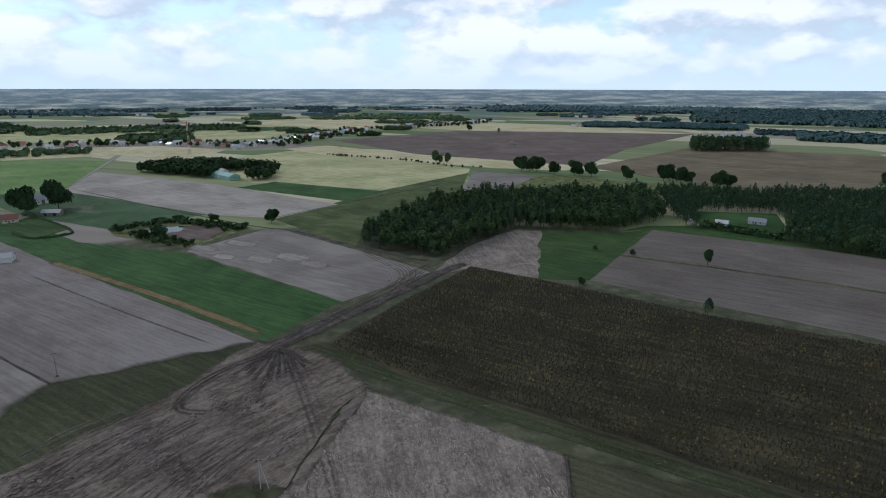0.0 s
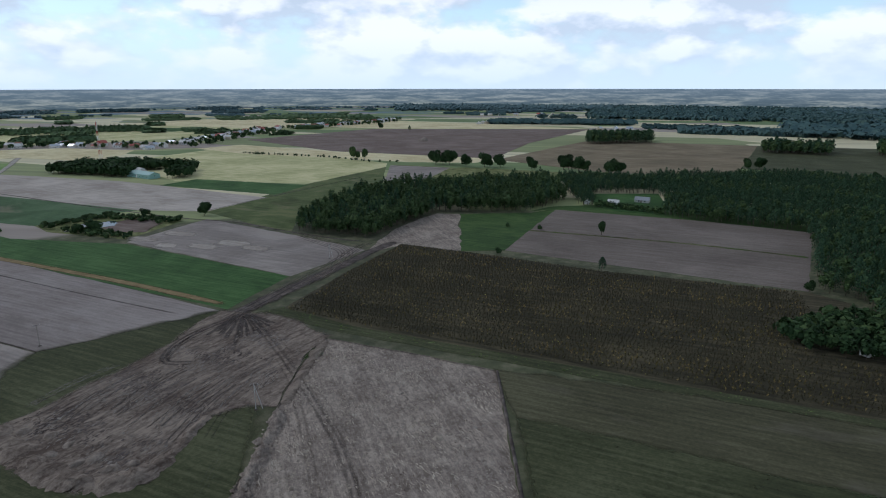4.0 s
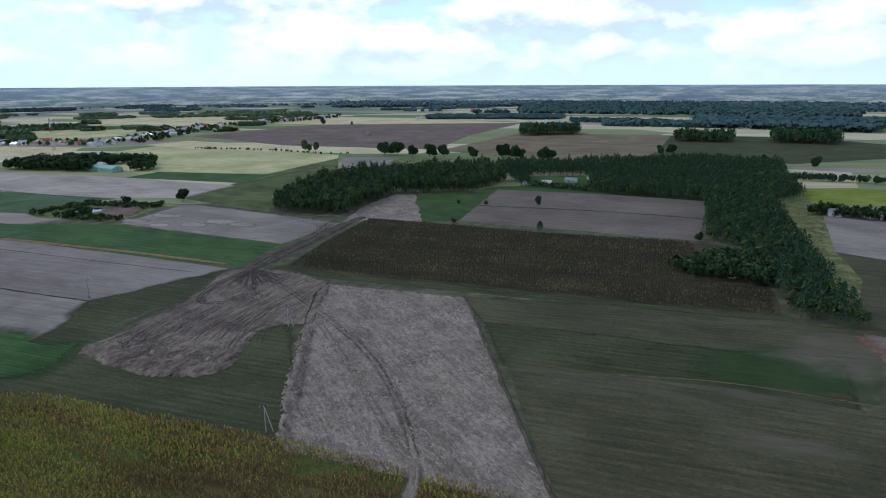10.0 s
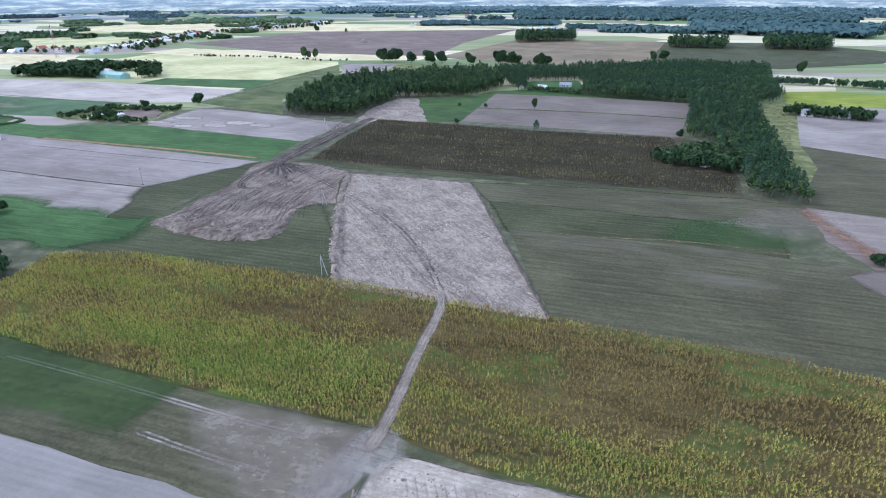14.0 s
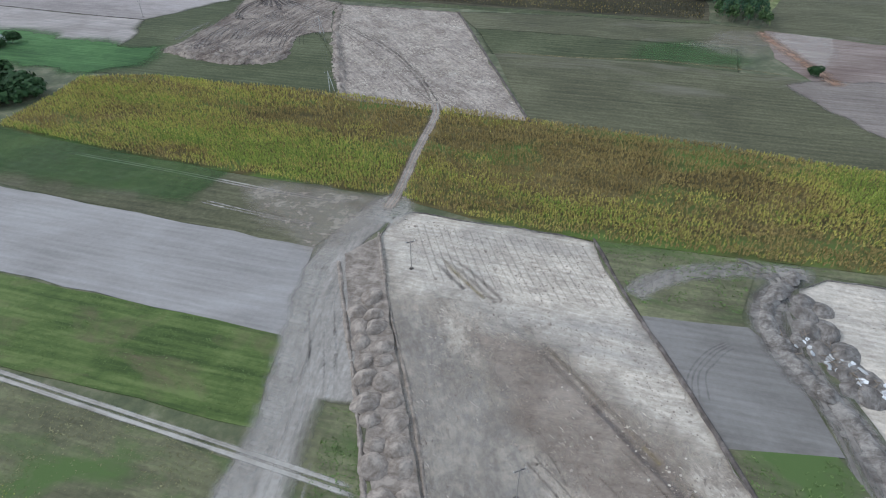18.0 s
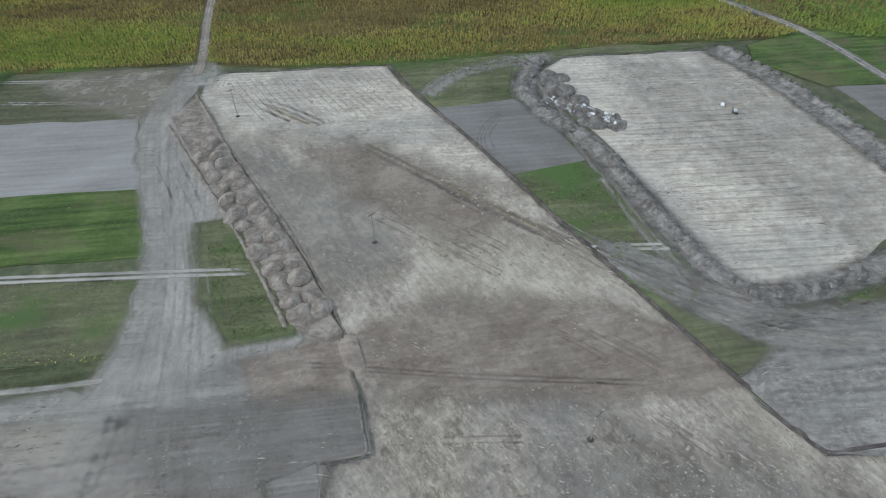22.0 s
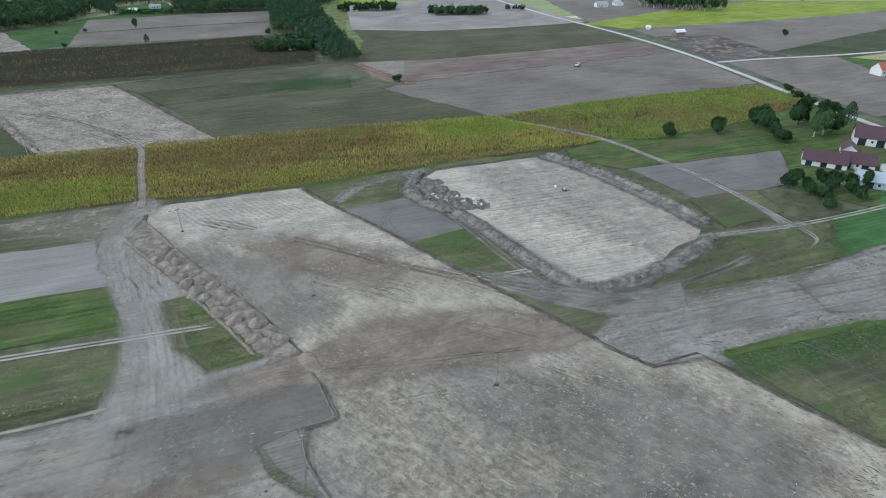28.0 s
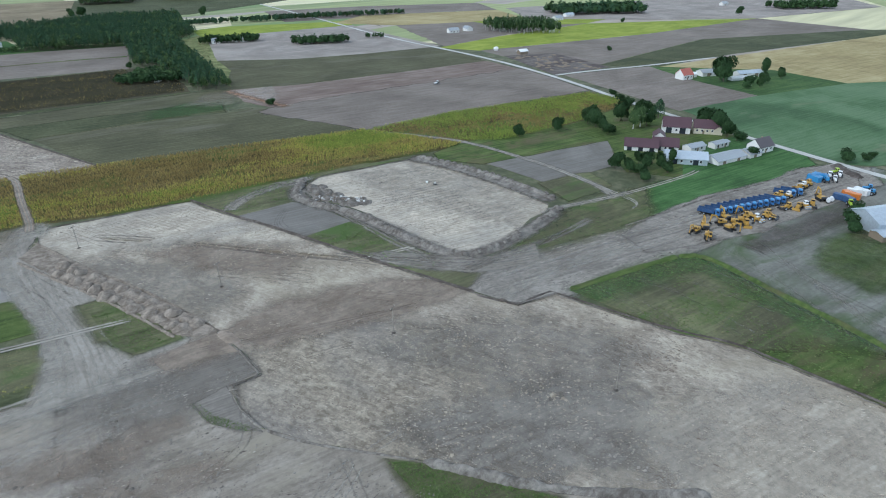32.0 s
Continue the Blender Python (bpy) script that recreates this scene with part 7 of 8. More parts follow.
def clods(name, poly, n, size, material, label, seed, z=None):
    """Loose lumps scattered over bare soil: flattened five-sided stones."""
    r = np.random.default_rng(seed)
    xs, ys = zip(*poly)
    x, y = r.uniform(min(xs), max(xs), n * 4), r.uniform(min(ys), max(ys), n * 4)
    k = inside(poly, x, y) & (grain_at(x, y, 9.0, seed) + r.normal(0, 0.4, len(x)) > 0)
    x, y = x[k][:n], y[k][:n]
    m = len(x)
    s = size * r.lognormal(0, 0.45, m)
    z = np.full(m, z if z is not None else -CUT)
    a = r.random(m) * 6.283
    ring = []
    for j in range(5):
        w = s * r.uniform(0.7, 1.2, m)
        ring.append(np.c_[x + np.cos(a + j * 1.257) * w, y + np.sin(a + j * 1.257) * w, z - 0.02])
    tip = np.c_[x + r.normal(0, 0.2, m) * s, y + r.normal(0, 0.2, m) * s, z + s * r.uniform(0.4, 0.8, m)]
    v = np.stack(ring + [tip], 1).reshape(-1, 3)
    b = np.arange(m)[:, None] * 6
    f = np.concatenate([np.c_[b + j, b + (j + 1) % 5, b + 5] for j in range(5)])
    return tagged(part_mesh(name, soup(name, v, f), material), label, "clods", kind="stuff")


clods("clods", SOUTH, 6000, 0.17, "stripped_clods", "loose clods of pale soil", 71, -CUT + 0.02)
clods("clods", [(-50, -46), (-3, -75), (-8, -110), (-14, -150), (-20, -195), (-45, -170), (-55, -110)], 3500, 0.15, "heap_soil", "loose clods of grey-brown soil", 72, -CUT + 0.01)
clods("clods", [(-36, 133), (-40, 105), (-44.5, 75), (-48, 47), (-53, 47), (-49.5, 75), (-45, 105), (-41, 133)], 900, 0.4, "subsoil_north", "pale clods on a pushed-up bank", 77, 0.35)
clods("clods", [(-36, -112), (-26, -116), (-19, -140), (-15, -165), (-22, -172), (-27, -150), (-37, -128)], 110, 0.2, "pale_lumps", "pale lumps of subsoil along the ruts", 78, -CUT + 0.01)
clods("clods", STRIP_A, 5200, 0.26, "stripped_clods", "loose clods of pale soil", 73)
clods("clods", [(-160, -150), (-95, -160), (-104, -190), (-97, -240), (-150, -260)], 3600, 0.18, "berm_soil", "loose clods on the work ground", 74, ground_z(-125, -200))
clods("clods", PIT, 1500, 0.13, "pale_subsoil", "loose clods on the excavation floor", 75)
clods("clods", [(-120, 132), (-104, 158), (-85, 190), (-60, 205), (-44, 150), (-62, 134), (-70, 104), (-86, 104)], 600, 0.34, "spill_soil", "dark clods on the dumped soil", 76, ground_z(-80, 150))



def scratches(poly, n, bearing, material, label, seed, z, long=1.1, wide=0.16):
    """Short marks of blades and tracks: low sharp crests of turned soil, lying mostly one way and in swarms."""
    r = np.random.default_rng(seed)
    xs, ys = zip(*poly)
    x, y = r.uniform(min(xs), max(xs), n * 6), r.uniform(min(ys), max(ys), n * 6)
    k = inside(poly, x, y) & (grain_at(x, y, 7.0, seed) + 0.5 * grain_at(x, y, 2.6, seed + 3) + r.normal(0, 0.25, len(x)) > 0.25)
    x, y = x[k][:n], y[k][:n]
    m = len(x)
    a = np.radians(bearing) + r.normal(0, 0.22, m) + 0.3 * grain_at(x, y, 30.0, seed)
    l, w = long * r.lognormal(0, 0.5, m), wide * r.lognormal(0, 0.35, m)
    d, e = np.c_[np.cos(a), np.sin(a)] * l[:, None] / 2, np.c_[-np.sin(a), np.cos(a)] * w[:, None] / 2
    o = np.c_[x, y]
    lo, hi = np.full(m, z - 0.03), z + w * 0.55
    bend = r.normal(0, 0.12, (m, 1)) * e / np.maximum(w[:, None], 0.01) * l[:, None]
    v = np.stack([np.c_[o - d, lo], np.c_[o + bend + e, lo], np.c_[o + d, lo], np.c_[o + bend - e, lo], np.c_[o + bend, hi]], 1).reshape(-1, 3)
    b = np.arange(m)[:, None] * 5
    f = np.concatenate([np.c_[b + j, b + (j + 1) % 4, b + 4] for j in range(4)])
    f = f[:, ::-1]
    return tagged(part_mesh("soil_scratches", soup("soil_scratches", v, f), material), label, "clods", kind="stuff")


MID = [(-56, -80), (-10, -95), (-14, -150), (-21, -200), (-72, -165), (-66, -120)]
WORK = [(-200, -100), (-132, -134), (-106, -134), (-84, -152), (-86, -176), (-106, -190), (-100, -226), (-94, -246), (-150, -280), (-210, -210)]
HAUL = [(-22, -214), (-4, -217), (24, -234), (66, -266), (110, -300), (100, -322), (55, -290), (30, -271), (-9, -243)]
scratches(SOUTH, 2600, -95, "spill_soil", "dark scores in the stripped soil", 111, -CUT)
scratches(SOUTH, 2200, -80, "pale_subsoil", "pale flakes of subsoil", 112, -CUT)
scratches([(-22, -244), (-20, -279), (-38, -279), (-43, -246)], 320, -100, "spill_soil", "rows of dark track marks", 124, -CUT, 1.5, 0.2)
scratches(MID, 1300, -88, "spill_soil", "dark scores in the stripped soil", 113, -CUT)
scratches(MID, 900, -60, "pale_subsoil", "pale flakes of subsoil", 114, -CUT)
scratches(STRIP_A, 2400, -78, "spill_soil", "dark scores in the stripped soil", 115, -CUT, 1.4, 0.22)
scratches(STRIP_A, 2400, -70, "pale_subsoil", "pale flakes of subsoil", 116, -CUT, 1.6, 0.3)
scratches(WORK, 2000, -32, "ploughed_dark", "dark scores in the trodden ground", 117, ground_z(-125, -200))
scratches(WORK, 1600, -32, "track_sand", "pale scores in the trodden ground", 118, ground_z(-125, -200))
scratches(HAUL, 1000, -35, "ploughed_dark", "dark scores on the haul road", 119, ground_z(40, -258), 1.6)
scratches(HAUL, 900, -35, "track_sand", "pale scores on the haul road", 120, ground_z(40, -258), 1.8)
scratches(PIT, 1800, -36, "berm_soil", "rake scores on the excavation floor", 121, -CUT, 1.2, 0.14)
scratches([(-120, 132), (-104, 158), (-85, 190), (-60, 214), (-34, 180), (-44, 150), (-62, 134), (-70, 106), (-86, 106)], 2000, 55, "ploughed_dark", "dark scores in the dumped soil", 122, ground_z(-80, 150), 1.8, 0.3)
scratches([(-120, 132), (-104, 158), (-85, 190), (-60, 214), (-34, 180), (-44, 150), (-62, 134), (-70, 106), (-86, 106)], 1200, 55, "haul_dust_east", "pale scores in the dumped soil", 123, ground_z(-80, 150), 1.6, 0.3)


def tufts(poly, n, high, material, label, seed, name="grass_tufts"):
    """Standing tufts of grass and weeds: two crossed blades each."""
    r = np.random.default_rng(seed)
    xs, ys = zip(*poly)
    x, y = r.uniform(min(xs), max(xs), n * 4), r.uniform(min(ys), max(ys), n * 4)
    k = inside(poly, x, y) & (grain_at(x, y, 6.0, seed) + 0.6 * grain_at(x, y, 2.2, seed + 1) + r.normal(0, 0.5, len(x)) > 0)
    x, y = x[k][:n], y[k][:n]
    m = len(x)
    cx, cy = float(np.mean(xs)), float(np.mean(ys))
    z = np.array([ground_z(a, b) for a, b in zip(x[::max(1, m // 60)], y[::max(1, m // 60)])])
    z = np.full(m, float(np.median(z)))
    h = high * 0.55 * r.lognormal(0, 0.35, m)
    q = []
    for turn in (0.0, 1.6):
        a = r.random(m) * 0.6 + turn + seed
        d = np.c_[np.cos(a), np.sin(a)] * (h * 0.7)[:, None]
        t = r.normal(0, 0.9, (m, 2)) * h[:, None]
        q.append(np.stack([np.c_[x - d[:, 0] * 0.4, y - d[:, 1] * 0.4, z - 0.02], np.c_[x + d[:, 0] * 0.4, y + d[:, 1] * 0.4, z - 0.02],
                           np.c_[x + d[:, 0] + t[:, 0], y + d[:, 1] + t[:, 1], z + h * 0.6], np.c_[x - d[:, 0] + t[:, 0], y - d[:, 1] + t[:, 1], z + h * 0.5]], 1))
    q = np.concatenate(q)
    ob = part_mesh(name, soup(name, q.reshape(-1, 3), np.arange(len(q) * 4).reshape(-1, 4)), material)
    return tagged(ob, label, "grass", kind="stuff")


leafy("grass_blades", (0.07, 0.11, 0.035), (0.11, 0.16, 0.05), (0.17, 0.22, 0.08), size=5.0)
leafy("dry_blades", (0.13, 0.125, 0.06), (0.2, 0.19, 0.095), (0.3, 0.28, 0.15), size=5.0)
TRI = [(-9, -244), (30, -272.5), (33, -279), (16, -303), (-4, -330), (-30, -346), (-33, -334), (-26, -318), (-19, -300), (-18.5, -277)]
tufts(TRI, 4200, 0.35, "grass_blades", "green weeds in the rough triangle", 91)
tufts(TRI, 900, 0.25, "dry_blades", "dry weeds in the rough triangle", 92)
tufts([(-80, -109), (-76.5, -111), (-77.9, -132.4), (-80.8, -149), (-90.5, -144), (-89, -130)], 2600, 0.22, "grass_blades", "weeds between the haul roads", 93)
tufts([(-1, -75), (34, -96), (50, -106), (30, -100), (16, -112), (8, -104), (-5, -103)], 1500, 0.35, "grass_blades", "weeds below the crop edge", 94)
tufts([(7, -151), (5, -160), (-3, -181), (-5, -200), (-16, -196), (-15, -160), (-11, -143)], 1700, 0.33, "grass_blades", "weeds between the stripped plots", 95)
tufts([(-147, -80), (-99, -116.5), (-110, -132), (-128, -120.5), (-170, -92)], 4200, 0.2, "dry_blades", "brownish growth of the fallow strip", 96)
tufts([(-152, -42), (-88, -86), (-92, -98), (-96, -109), (-147, -76)], 4600, 0.2, "grass_blades", "green growth of the clover strip", 97)
tufts([(-59, 222), (-47, 227), (-15, 199), (97, 127), (158, 89), (155, 85), (94, 121), (-17, 191)], 2400, 0.5, "grass_blades", "tall grass of the crop verge", 98)
tufts([(128, -151), (136, -169), (194, -199), (224, -230), (200, -240), (160, -222), (172, -194)], 2200, 0.5, "grass_blades", "shaggy grass by the farm", 99)
tufts([(3, -214), (30, -222), (58, -229), (100, -256), (60, -258), (24, -233)], 1800, 0.3, "grass_blades", "grass along the long strip", 100)
tufts([(182, 72), (258, 182), (346, 298), (390, 311), (345, 252), (268, 168), (236, 121), (205, 97)], 2600, 0.9, "dry_blades", "coarse tussocks along the wood", 101)
tufts([(-190, -70), (-129, -116), (-110, -130), (-112, -133), (-130, -120), (-192, -75)], 2600, 0.2, "crop_head", "row of yellow flowers along the fallow strip", 102)
tufts([(-101, -236), (-96, -226), (-93.5, -232), (-92, -247), (-89.5, -262), (-96, -262), (-103, -250)], 5200, 0.24, "grass_blades", "green weeds at the foot of the bank", 103)
tufts([(-100.5, -173), (-98.6, -174), (-100.6, -181), (-99.8, -190), (-98.6, -197), (-101.6, -192), (-103.2, -183)], 900, 0.18, "grass_blades", "green weeds at the cut edge", 104)

# ---------------------------------------------------------------- buildings, masts, machines
plain("plaster_white", (0.72, 0.70, 0.66), 0.85, grain=3.0, amount=0.18)
plain("plaster_cream", (0.62, 0.55, 0.42), 0.85, grain=3.0, amount=0.18)
plain("brick_wall", (0.36, 0.22, 0.16), 0.9, grain=4.0)
plain("roof_maroon", (0.085, 0.042, 0.05), 0.55, grain=2.0)
plain("roof_red", (0.42, 0.12, 0.09), 0.6, grain=2.0)
plain("roof_rust", (0.28, 0.12, 0.08), 0.7, grain=2.0)
plain("roof_grey", (0.33, 0.35, 0.37), 0.5, grain=1.5)
plain("roof_dark", (0.09, 0.075, 0.08), 0.6, grain=2.0)
plain("sheet_metal", (0.52, 0.57, 0.62), 0.35, 0.4, grain=1.0)
plain("teal_sheet", (0.30, 0.50, 0.46), 0.4, grain=1.0)
plain("timber", (0.22, 0.17, 0.12), 0.9, grain=4.0)
plain("pole_wood", (0.27, 0.24, 0.21), 0.9, grain=4.0)
plain("concrete", (0.46, 0.45, 0.43), 0.9, grain=3.0)
plain("rubble_white", (0.72, 0.71, 0.68), 0.9, grain=3.0)
plain("glass_dark", (0.03, 0.035, 0.045), 0.12, grain=1.0)
plain("paint_blue", (0.025, 0.075, 0.19), 0.5, grain=1.5, dirt=(0.10, 0.12, 0.17))
plain("paint_cab", (0.045, 0.15, 0.36), 0.4, grain=1.5, dirt=(0.12, 0.15, 0.2))
plain("paint_lightblue", (0.06, 0.26, 0.52), 0.35, grain=1.5)
plain("paint_yellow", (0.46, 0.27, 0.05), 0.45, grain=2.5, dirt=(0.2, 0.15, 0.08))
plain("paint_white", (0.78, 0.78, 0.77), 0.35, grain=1.5)
plain("paint_orange", (0.62, 0.20, 0.04), 0.4, grain=1.5)
plain("paint_lime", (0.42, 0.55, 0.05), 0.4, grain=1.5)
plain("paint_red", (0.45, 0.04, 0.03), 0.4, grain=1.5)
plain("steel_dark", (0.05, 0.05, 0.055), 0.5, 0.3, grain=2.0)
plain("rubber", (0.022, 0.022, 0.024), 0.85, grain=3.0)
m_pond, t_pond, b_pond = mat_base("pond_water", 0.06)
b_pond.inputs["Base Color"].default_value = (0.03, 0.05, 0.06, 1)
bump(t_pond, b_pond, noise_node(t_pond, None, 40.0, 3.0), 0.05, 0.05)


def house(x, y, turn, length, width, wall_h, roof_h, wall, roof, label, name="house", windows=3, doors=1, chimney=True, category="house", door_mat="timber", door_w=1.0, wing=False, group=""):
    """A gabled building, its ridge along its length: wall, roof with eaves, windows with frames, doors, chimney."""
    top = empty(name, x, y, ground_z(x, y) - 0.02, turn)
    tagged(top, label if len(label.split()) > 3 else label + " beside the fields", category, group)
    l, w = length / 2, width / 2
    bm = bmesh.new()
    add_prism(bm, [(-w, 0), (w, 0), (w, wall_h), (0, wall_h + roof_h * 0.97), (-w, wall_h)], -l, l)
    bmesh.ops.transform(bm, matrix=Matrix.Rotation(radians(-90), 4, "Z"), verts=bm.verts)
    part("wall", bm, wall, top)
    for side in (-1, 1):
        bm = bmesh.new()
        e, t = 0.45, 0.16
        dx, dz = (w + e), roof_h * (w + e) / w
        add_prism(bm, [(0, wall_h + roof_h + t), (side * dx, wall_h + roof_h - dz + t), (side * dx, wall_h + roof_h - dz + 0.02), (0, wall_h + roof_h + 0.02)], -l - 0.4, l + 0.4)
        bmesh.ops.transform(bm, matrix=Matrix.Rotation(radians(-90), 4, "Z"), verts=bm.verts)
        part("roof", bm, roof, top)
    for side in (-1, 1):
        for i in range(windows):
            px = -l + length * (i + 0.7) / (windows + 0.4)
            f = part("window", box_bm(1.25, 0.10, 1.35, px, side * (w + 0.02), wall_h * 0.36), "paint_white", top)
            part("pane", box_bm(1.0, 0.06, 1.1, px, side * (w + 0.07), wall_h * 0.36 + 0.12), "glass_dark", f)
    for i in range(doors):
        px = -l + length * (i + 0.45) / max(doors, 1)
        hd = min(2.1 if door_w < 1.5 else wall_h * 0.86, wall_h * 0.9)
        part("door", box_bm(door_w, 0.12, hd, px, -w - 0.04, 0.0), door_mat, top)
    if chimney:
        part("chimney", box_bm(0.6, 0.6, 1.5, l * 0.25, w * 0.25, wall_h + roof_h * 0.6, bevel=0.03), "brick_wall", top)
    if windows:
        f = part("window", box_bm(0.10, 1.1, 1.3, l + 0.02, 0, wall_h * 0.5 + roof_h * 0.1), "paint_white", top)
        part("pane", box_bm(0.06, 0.9, 1.1, l + 0.07, 0, wall_h * 0.5 + roof_h * 0.1 + 0.1), "glass_dark", f)
    return top


# the farm by the gravel road
house(194.5, -253, -80, 15, 11, 3.8, 4.4, "plaster_white", "roof_maroon", "white barn under a steep maroon sheet roof", "barn", 1, 2, False, "barn", "glass_dark", 3.2)
house(198.5, -268, -80, 12, 9.5, 3.6, 3.6, "plaster_cream", "roof_maroon", "cream farmhouse with maroon roof and white windows", "farmhouse", 4, 1)
house(197.0, -275.6, 10, 5, 4.5, 3.2, 1.8, "plaster_cream", "roof_maroon", "small cream porch with a maroon roof", "porch", 1, 1, False, "porch")
house(152.5, -240, -80, 17, 11.0, 2.4, 3.0, "plaster_white", "roof_maroon", "long low white byre with maroon sheet roof", "byre", 1, 3, False, "barn", "glass_dark", 2.4)
house(158.5, -251.5, -80, 13, 11.0, 2.4, 3.2, "plaster_white", "roof_maroon", "low white byre with maroon sheet roof", "byre", 1, 2, False, "barn", "glass_dark", 2.6)
house(172.5, -246.5, 10, 9, 6.0, 3.0, 2.2, "plaster_white", "roof_maroon", "small white outbuilding with maroon roof", "outbuilding", 1, 1, False, "shed", "glass_dark", 2.2)
house(139.5, -263.5, -78, 20, 11.0, 3.0, 2.4, "sheet_metal", "sheet_metal", "blue-grey sheet-metal shed", "metal_shed", 4, 2, False, "shed", "glass_dark", 2.6)
house(150.0, -281.5, -36, 21, 9.5, 2.0, 1.8, "plaster_white", "roof_grey", "long low shed with pale grey roof", "long_shed", 0, 2, False, "shed", "timber", 2.0)
house(163.0, -292.5, -36, 9, 8.5, 2.0, 1.6, "plaster_white", "roof_grey", "low shed with pale grey roof", "long_shed", 0, 1, False, "shed", "timber", 2.0)
house(173.5, -297.5, -36, 11, 8.0, 3.4, 3.6, "plaster_white", "roof_dark", "white house with a dark tiled roof", "house", 3, 1)
house(160.5, -266.0, -36, 11, 6.0, 2.6, 1.2, "plaster_white", "roof_grey", "small white shed with grey roof", "shed", 2, 1, False, "shed")
house(172.0, -277.5, -36, 11, 4.5, 2.6, 0.7, "plaster_white", "roof_grey", "flat white shed with three doors", "shed", 3, 2, False, "shed")
house(93.0, -345.0, -52, 30, 15, 4.6, 3.0, "sheet_metal", "sheet_metal", "large blue-grey sheet-metal hall", "metal_hall", 0, 2, False, "hall", "glass_dark", 5.0)
house(76.5, -340.0, -52, 8, 6, 2.4, 0.8, "timber", "sheet_metal", "low lean-to with pale sheet roof", "lean_to", 0, 1, False, "shed", "glass_dark", 3.0)
# the farm with the red roof and its neighbours
house(352, -242, -40, 10, 9, 4.0, 4.0, "plaster_white", "roof_red", "white house under a coral-red hipped roof", "house", 3, 1)
house(378, -262, -50, 26, 9, 3.0, 2.0, "plaster_white", "roof_grey", "long blue-grey roofed barn", "barn", 2, 2, False, "barn", "timber", 3.0)
house(384, -288, -50, 22, 8, 3.0, 1.8, "plaster_white", "sheet_metal", "barn with a pale blue sheet roof", "barn", 0, 2, False, "barn", "timber", 3.0)
house(364, -281, -50, 14, 5, 2.0, 1.2, "rubble_white", "rubble_white", "low white foil-covered store", "store", 0, 0, False, "shed")
house(363, -247, -50, 6, 5, 2.4, 1.2, "plaster_white", "paint_white", "small white garage", "garage", 0, 1, False, "garage")
house(530, 40, -40, 13, 8, 3.2, 2.6, "plaster_white", "roof_grey", "far white farmhouse with grey roof", "house", 3, 1)
house(552, 30, 50, 12, 8, 3.2, 2.8, "plaster_white", "roof_grey", "far white farm building", "house", 2, 1)
house(415.5, -86, -36, 9, 6, 2.8, 1.8, "timber", "paint_white", "white-roofed shed by a brushwood field", "shed", 0, 1, False, "shed", "timber", 2.4)
house(430, -53, 20, 12, 4, 1.4, 0.6, "rubble_white", "rubble_white", "low white heap under foil", "store", 0, 0, False, "shed")
house(700, -42, -30, 14, 8, 3.2, 2.8, "plaster_white", "roof_grey", "far white house by a copse", "house", 2, 1)
house(748, -45, -30, 16, 7, 3.0, 2.0, "plaster_white", "sheet_metal", "far barn by a copse", "barn", 0, 1, False, "barn")
house(1000, -240, -30, 14, 8, 3.2, 2.8, "plaster_white", "roof_grey", "far white farm", "house", 2, 1)
house(176, 141, 20, 5, 3.4, 2.2, 0.6, "plaster_white", "rubble_white", "small white hut among the thicket", "hut", 1, 1, False, "hut")
house(352, 247, -36, 9, 7, 3.0, 2.6, "plaster_white", "roof_grey", "white cottage hidden among trees", "cottage", 2, 1)
house(372, 232, -36, 10, 7, 3.0, 2.4, "plaster_white", "paint_white", "white cottage hidden among trees", "cottage", 2, 1)
house(398, 141, -36, 8, 5, 2.6, 1.6, "timber", "roof_grey", "grey shed beside a tree clump", "shed", 1, 1, False, "shed")
# clearing in the wood
house(207.7, 443, -35, 9, 5.5, 2.3, 1.8, "plaster_white", "rubble_white", "small white cottage in a clearing", "cottage", 2, 1)
house(236, 447, -35, 12, 6.5, 2.6, 2.2, "plaster_white", "roof_grey", "small cottage with grey roof in a clearing", "cottage", 2, 1)
house(186, 448, 60, 5, 4, 2.2, 1.2, "rubble_white", "rubble_white", "small white shed at the wood's edge", "shed", 0, 1, False, "shed")
F("clearing", [(190, 440), (197, 470), (212, 494), (270, 484), (256, 446), (226, 394), (196, 414)], "grass_bright", "bright mown clearing in the wood")
# western farm
house(-325, 447, 30, 10, 7.5, 3.0, 3.2, "plaster_cream", "roof_rust", "cream cottage with a rust-red roof", "cottage", 2, 1)
house(-352, 518, 65, 18, 9, 4.2, 4.0, "plaster_white", "roof_grey", "large white barn below dark trees", "barn", 1, 2, False, "barn", "timber", 3.0)
house(-310, 474, 5, 14, 7, 2.6, 2.0, "timber", "roof_grey", "low grey timber shed", "shed", 0, 2, False, "shed", "glass_dark", 2.0)
house(-258, 342, 20, 12, 9, 3.0, 2.0, "plaster_white", "roof_grey", "grey-roofed building at the field edge", "shed", 1, 1, False, "shed")
F("garden", [(-325, 436), (-322, 470), (-268, 428), (-274, 395)], "grass_deep", "green cottage garden")
ridge("hedge_bank", [(-322, 468), (-295, 448), (-262, 420), (-256, 408), (-275, 392), (-300, 412)], 2.2, 1.4, "leaves", "clipped dark garden hedge", category="hedge", seed=31)
house(-208, 172, -30, 14, 9, 3.0, 2.2, "plaster_white", "rubble_white", "white house with a pale roof beside the green strip", "house", 2, 1)
